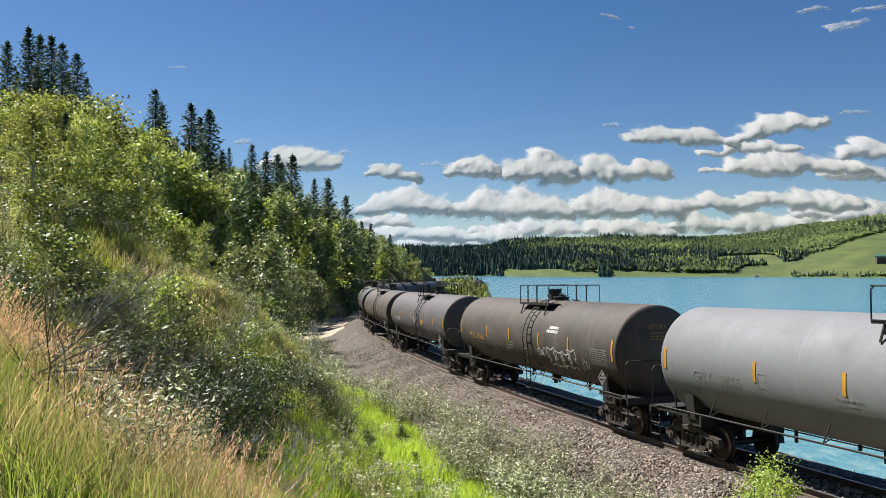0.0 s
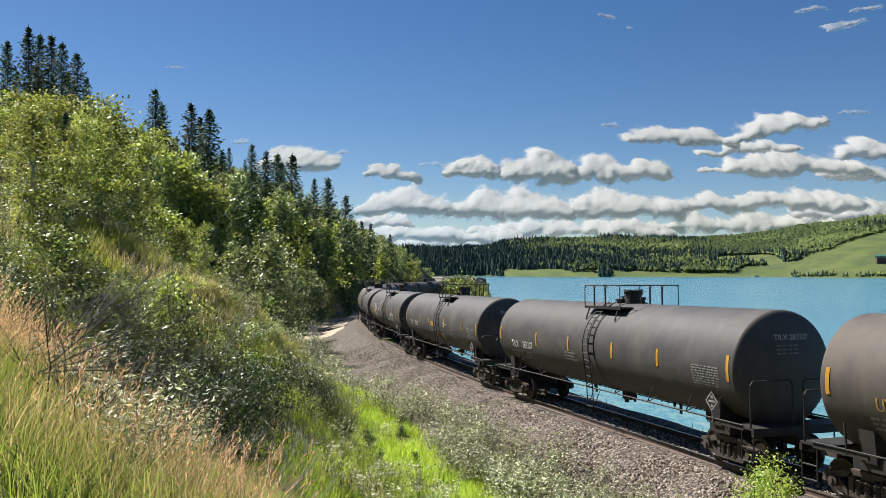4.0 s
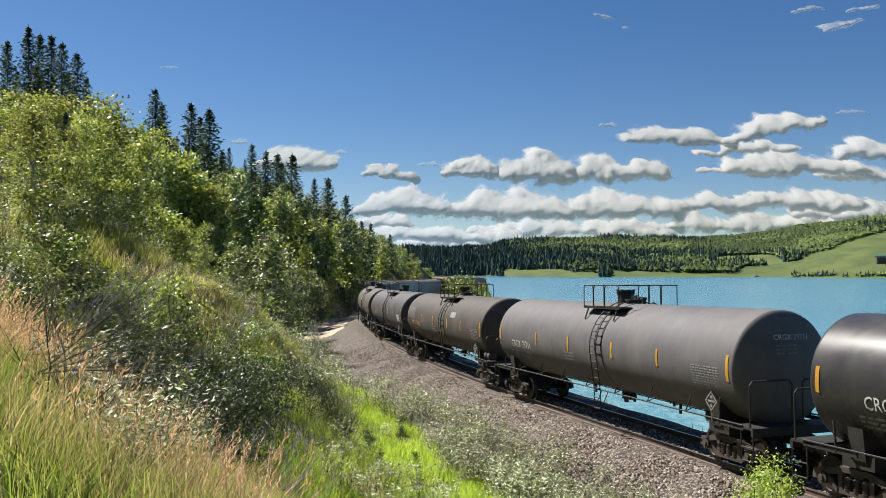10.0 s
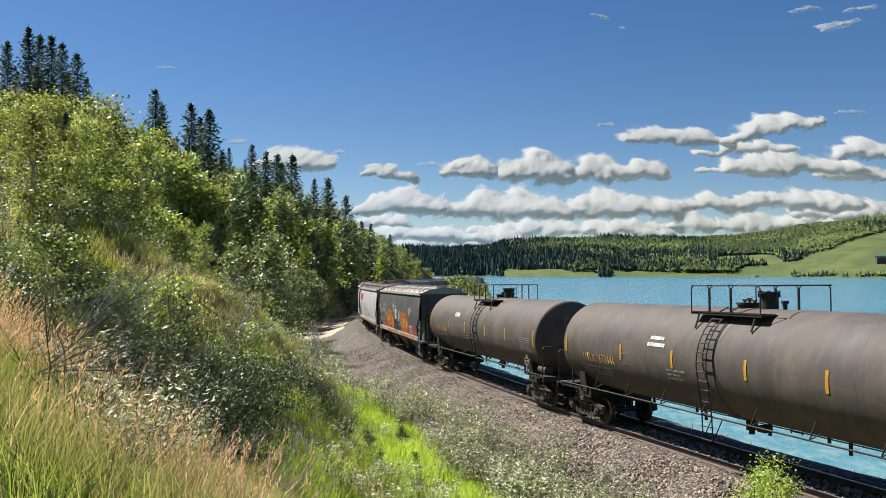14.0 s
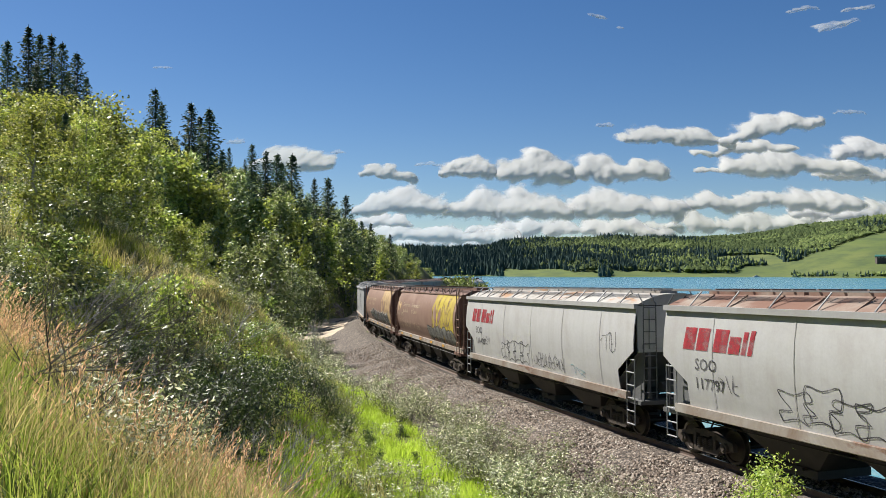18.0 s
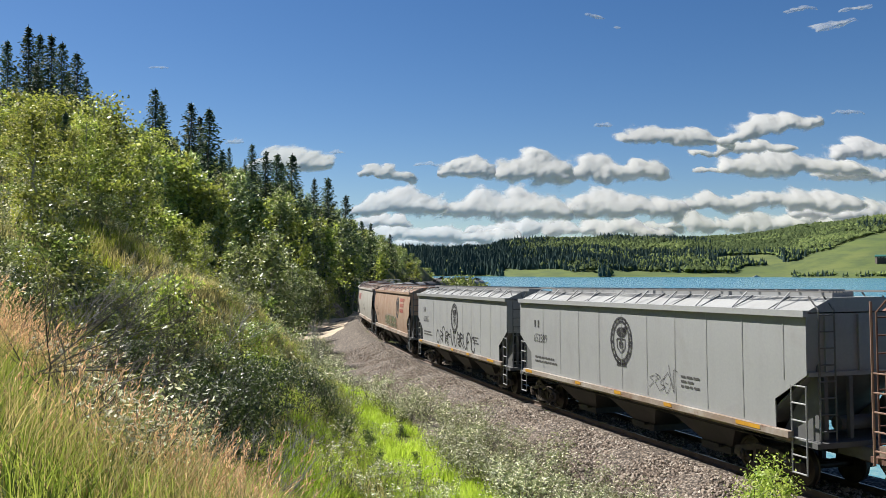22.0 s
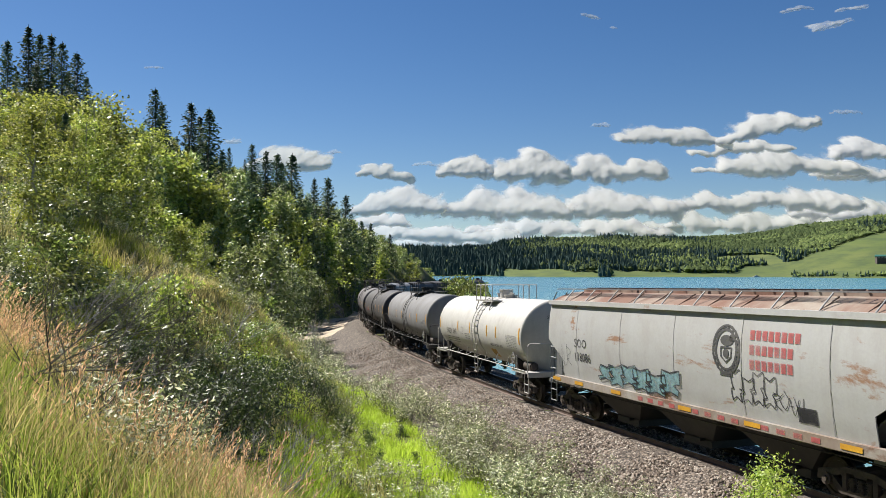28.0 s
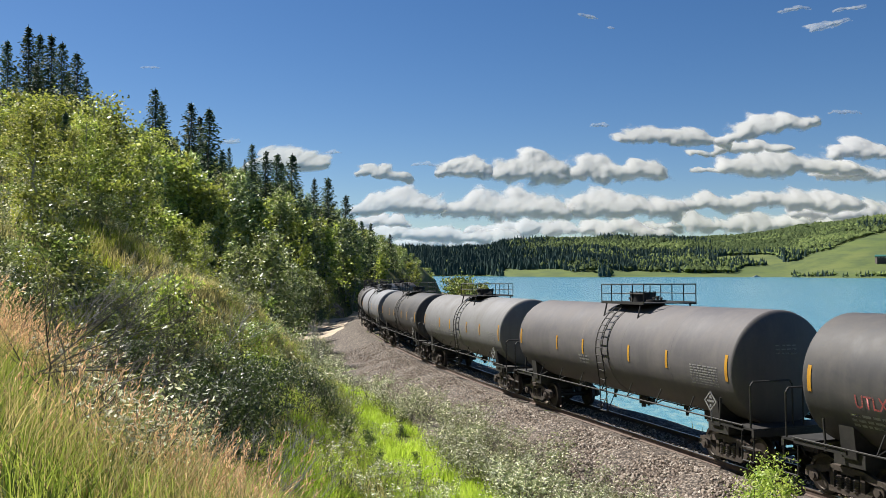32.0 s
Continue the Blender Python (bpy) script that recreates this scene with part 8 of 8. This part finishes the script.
def far_shore_things():
    x, y = spot(1338, 1090)
    boat = new("motorboat")
    boat.matrix_basis = pose(x, y, WATER_Z, 0, 0, 12)
    tagged(boat, "small white motorboat moored by the far shore", "boat")
    bm = bmesh.new()
    prism(bm, [(-4.5, 1.3), (5.5, 1.5), (4.2, -0.2), (-4.3, -0.2)], -1.2, 1.2)
    part("hull", bm, M_WHITE, boat)
    bm = bmesh.new()
    prism(bm, [(-1.5, 1.4), (2.2, 1.4), (1.2, 2.6), (-1.5, 2.6)], -0.9, 0.9)
    part("cabin", bm, M_WHITE, boat)
    x, y = spot(1562, 1150)
    house = new("house")
    house.matrix_basis = pose(x, y, gz(x, y) + 6.0, 0, 0, -8)
    tagged(house, "lakeside house with a green metal roof among trees", "house")
    bm = bmesh.new()
    box(bm, 0, 0, -2.5, 17, 8, 11)
    part("wall", bm, M_SLEEPER, house)
    bm = bmesh.new()
    prism(bm, [(-5, 2.9), (5, 2.9), (0, 5.4)], -9.5, 9.5, "x")
    part("roof", bm, two_tone("green_metal_roof", (0.03, 0.12, 0.1), (0.05, 0.17, 0.14), 0.4, 0.5), house, "green metal roof")
    for k in range(4):
        bm = bmesh.new()
        box(bm, -6 + 4 * k, -4.03, 1.2, 1.6, 0.1, 1.5)
        part("window", bm, M_HOP_GREY, house)


far_shore_things()


# ---- clouds ----
def cloud_material():
    """White vapour: thin at its edges, scattering the sun through its tops."""
    m = bpy.data.materials.new("sunlit_cloud")
    m.use_nodes = True
    nt = m.node_tree
    nt.nodes.remove(nt.nodes["Principled BSDF"])
    a = nt.nodes.new("ShaderNodeAttribute")
    a.attribute_name = "thick"
    fine = tex_noise(nt, 0.016, 8, 0.66, stretch=(0.7, 0.35, 1.1), wide=0.5)
    add = node(nt, "Math")
    add.operation = "MULTIPLY_ADD"
    nt.links.new(fine, add.inputs[0])
    add.inputs[1].default_value = 1.25
    nt.links.new(a.outputs["Fac"], add.inputs[2])
    alpha = node(nt, "MapRange", **{"From Min": 0.45, "From Max": 1.25, "To Max": 0.98})
    alpha.interpolation_type = "SMOOTHSTEP"
    nt.links.new(add.outputs[0], alpha.inputs[0])
    d = node(nt, "BsdfDiffuse")
    d.inputs[0].default_value = (0.68, 0.68, 0.68, 1)
    t = node(nt, "BsdfTranslucent")
    t.inputs[0].default_value = (0.62, 0.63, 0.67, 1)
    ms = node(nt, "MixShader", Fac=0.5)
    nt.links.new(d.outputs[0], ms.inputs[1])
    nt.links.new(t.outputs[0], ms.inputs[2])
    tr = node(nt, "BsdfTransparent")
    fm = node(nt, "MixShader")
    nt.links.new(alpha.outputs[0], fm.inputs[0])
    nt.links.new(tr.outputs[0], fm.inputs[1])
    nt.links.new(ms.outputs[0], fm.inputs[2])
    nt.links.new(fm.outputs[0], nt.nodes["Material Output"].inputs[0])
    return m


M_CLOUD = cloud_material()
CLOUD_D = 3900.0
CLOUDS = []


def cloud(px, py, w, h, drift, seed, soft=0.0, tilt=0.0):
    """A heap cloud: the near skin of many soft swellings over a flatter base, far beyond the hills."""
    dist = CLOUD_D - 4.0 * (420 - py) - 0.3 * (1500 - px)
    k = dist / 1469.3
    h *= 1.42 if w > 80 else 1.15
    w *= 0.9 if w < 300 else 1.0
    soft = max(soft, 0.88) if w < 78 else soft
    rng = np.random.default_rng(seed)
    step = max(1.2, min(2.4, w / 60))
    nu, nv = int(w * 1.4 / step) + 4, int(h * 2.0 / step) + 4
    X, Y = np.meshgrid(np.linspace(-0.7, 0.7, nu) * w, np.linspace(-0.95, 1.05, nv) * h)
    big = min(max(h * 0.55, 4), 30)
    r0, r1 = 0.8 * X + 0.6 * Y, 0.8 * Y - 0.6 * X

    def fractal(extra, sizes=((1.0, 1.0), (0.5, 0.48), (0.26, 0.23), (0.13, 0.11))):
        return sum(a * vnoise(r0 + 300 * (extra + q), 1.25 * r1, big * f, seed + extra + q) for q, (a, f) in enumerate(sizes))
    Xw, Yw = X + 0.3 * big * fractal(1), Y + 0.2 * big * fractal(7)
    n = int(16 + w * 0.16)
    body = np.zeros(X.shape)
    lumps = rng.uniform(0.35, 1.1, 4 + int(w / 34))
    for i in range(n):
        u = rng.uniform(-1, 1)
        arch = max(0.0, 1 - u * u) ** 0.35 * float(np.interp(u, np.linspace(-1, 1, len(lumps)), lumps))
        r = h * (0.22 + 0.24 * rng.uniform()) * (0.5 + 0.5 * arch)
        top = h * (-0.34 + 0.9 * arch) - r
        cy = rng.uniform(-0.34 * h + 0.5 * r, max(top, -0.34 * h + 0.55 * r))
        cx = u * (0.5 * w - 0.5 * r)
        d2 = ((Xw - cx) / 1.4) ** 2 + np.where(Yw < cy, 1.8, 1.0) * (Yw - cy) ** 2
        body = np.maximum(body, np.exp(-d2 / (0.75 * r * r)))
    # the swell of the skin, with its creases smoothed out
    swell = body.copy()
    for turn in range(10):
        pad = np.pad(swell, 1, mode="edge")
        swell = (pad[1:-1, 1:-1] * 2 + pad[:-2, 1:-1] + pad[2:, 1:-1] + pad[1:-1, :-2] + pad[1:-1, 2:]) / 6
    thick = 2.1 * body - 0.72 + 0.32 * fractal(13)
    edge = np.minimum(np.minimum(0.7 * w - np.abs(X), Y + 0.95 * h), 1.05 * h - Y) / min(w, 60)
    thick = np.where(edge < 0.12, np.minimum(thick, (edge / 0.12 - 1) * 0.3 - 0.3), thick) - soft * 0.4
    thick = np.clip(thick, -0.6, 1.3 - 1.3 * soft)
    wx = X * k
    wz = (Y + tilt * X) * k
    # tops lie back to the light, bases stand upright
    v = Y / h
    wy = (h * (1.4 * v + 0.55 * v * v) - 0.3 * h * swell - 0.09 * big * fractal(19)) * k
    me = raw_mesh("cloud", np.stack([wx.ravel(), wy.ravel(), wz.ravel()], 1), grid_faces(nu, nv), M_CLOUD, True)
    at = me.attributes.new("thick", "FLOAT", "POINT")
    at.data.foreach_set("value", thick.ravel().astype(np.float32))
    ob = new("cloud", me)
    tagged(ob, "white fair-weather cloud with a greyish base", "cloud", "clouds over the lake")
    CLOUDS.append((ob, px, py, drift, dist))


for i, c in enumerate([(535, 278, 155, 58, -20, 0.1, 0.0), (692, 302, 118, 36, -17, 0.2, -0.08), (768, 290, 55, 14, -15, 0.6, 0.0), (838, 292, 98, 50, -15, 0.0, 0.0), (945, 290, 135, 74, -16, 0.0, 0.0), (1095, 296, 180, 58, -10, 0.0, 0.0),
                       (1200, 240, 215, 44, -17, 0.05, -0.02), (1370, 222, 190, 48, -17, 0.1, 0.2), (1320, 258, 190, 34, -16, 0.1, 0.05), (1400, 288, 270, 56, -14, 0.0, 0.0), (1530, 262, 130, 46, -15, 0.1, 0.05), (1520, 300, 170, 44, -14, 0.0, 0.0), (1270, 300, 90, 14, -14, 0.4, 0.0), (715, 358, 165, 56, -8, 0.0, 0.0), (890, 360, 250, 66, -7, 0.0, 0.0), (1105, 358, 230, 62, -8, 0.0, 0.0), (1360, 350, 330, 54, -6, 0.1, 0.0),
                       (760, 408, 330, 44, -5, 0.0, 0.0), (1010, 402, 360, 40, -5, 0.0, 0.0), (880, 424, 420, 30, -4, 0.0, 0.0), (1330, 392, 420, 44, -5, 0.05, 0.0), (1500, 372, 240, 40, -5, 0.05, 0.0), (1438, 12, 64, 24, -34, 0.4, 0.1), (1505, 38, 84, 26, -34, 0.35, 0.3), (1540, 10, 66, 22, -34, 0.45, 0.2), (315, 117, 40, 13, -51, 0.35, 0.0), (1082, 25, 38, 18, -40, 0.6, -0.2), (1082, 220, 40, 14, -22, 0.6, 0.0), (1515, 197, 66, 15, -20, 0.5, 0.0),
                       (1120, 46, 18, 10, -38, 0.7, 0.0), (680, 388, 130, 26, -6, 0.2, 0.0), (610, 268, 30, 12, -20, 0.7, 0.0), (430, 248, 40, 18, -20, 0.4, 0.0)]):
    cloud(*c[:5], 3 + 5 * i, c[5], c[6])


# ---- what moves: the whole train, slowing very slightly ----
def car_pose(mid, wheelbase):
    a, b = line_at(mid - wheelbase / 2), line_at(mid + wheelbase / 2)
    ahead = (b - a).normalized()
    left = Vector((0, 0, 1)).cross(ahead).normalized()
    up = ahead.cross(left)
    m = Matrix((ahead, left, up)).transposed().to_4x4()
    m.translation = (a + b) / 2
    return m


def run_of(t):
    return 15.60685 * t - 0.0093623 * t * t / 2


def cloud_pose(px, py, dist):
    k = dist / 1469.3
    return pose((px - 784) * k, dist, EYE_Z + (479 - py) * k)


def motions():
    for ob, px, py, drift, dist in CLOUDS:
        walk(ob, [(t, cloud_pose(px + drift * t / 32, py, dist)) for t in (0.0, 8.0, 16.0, 24.0, 32.0)])
    for car, mid, base in CARS:
        times = [k * 0.5 for k in range(65)]
        walk(car, [(t, car_pose(mid + run_of(t), base)) for t in times])


motions()
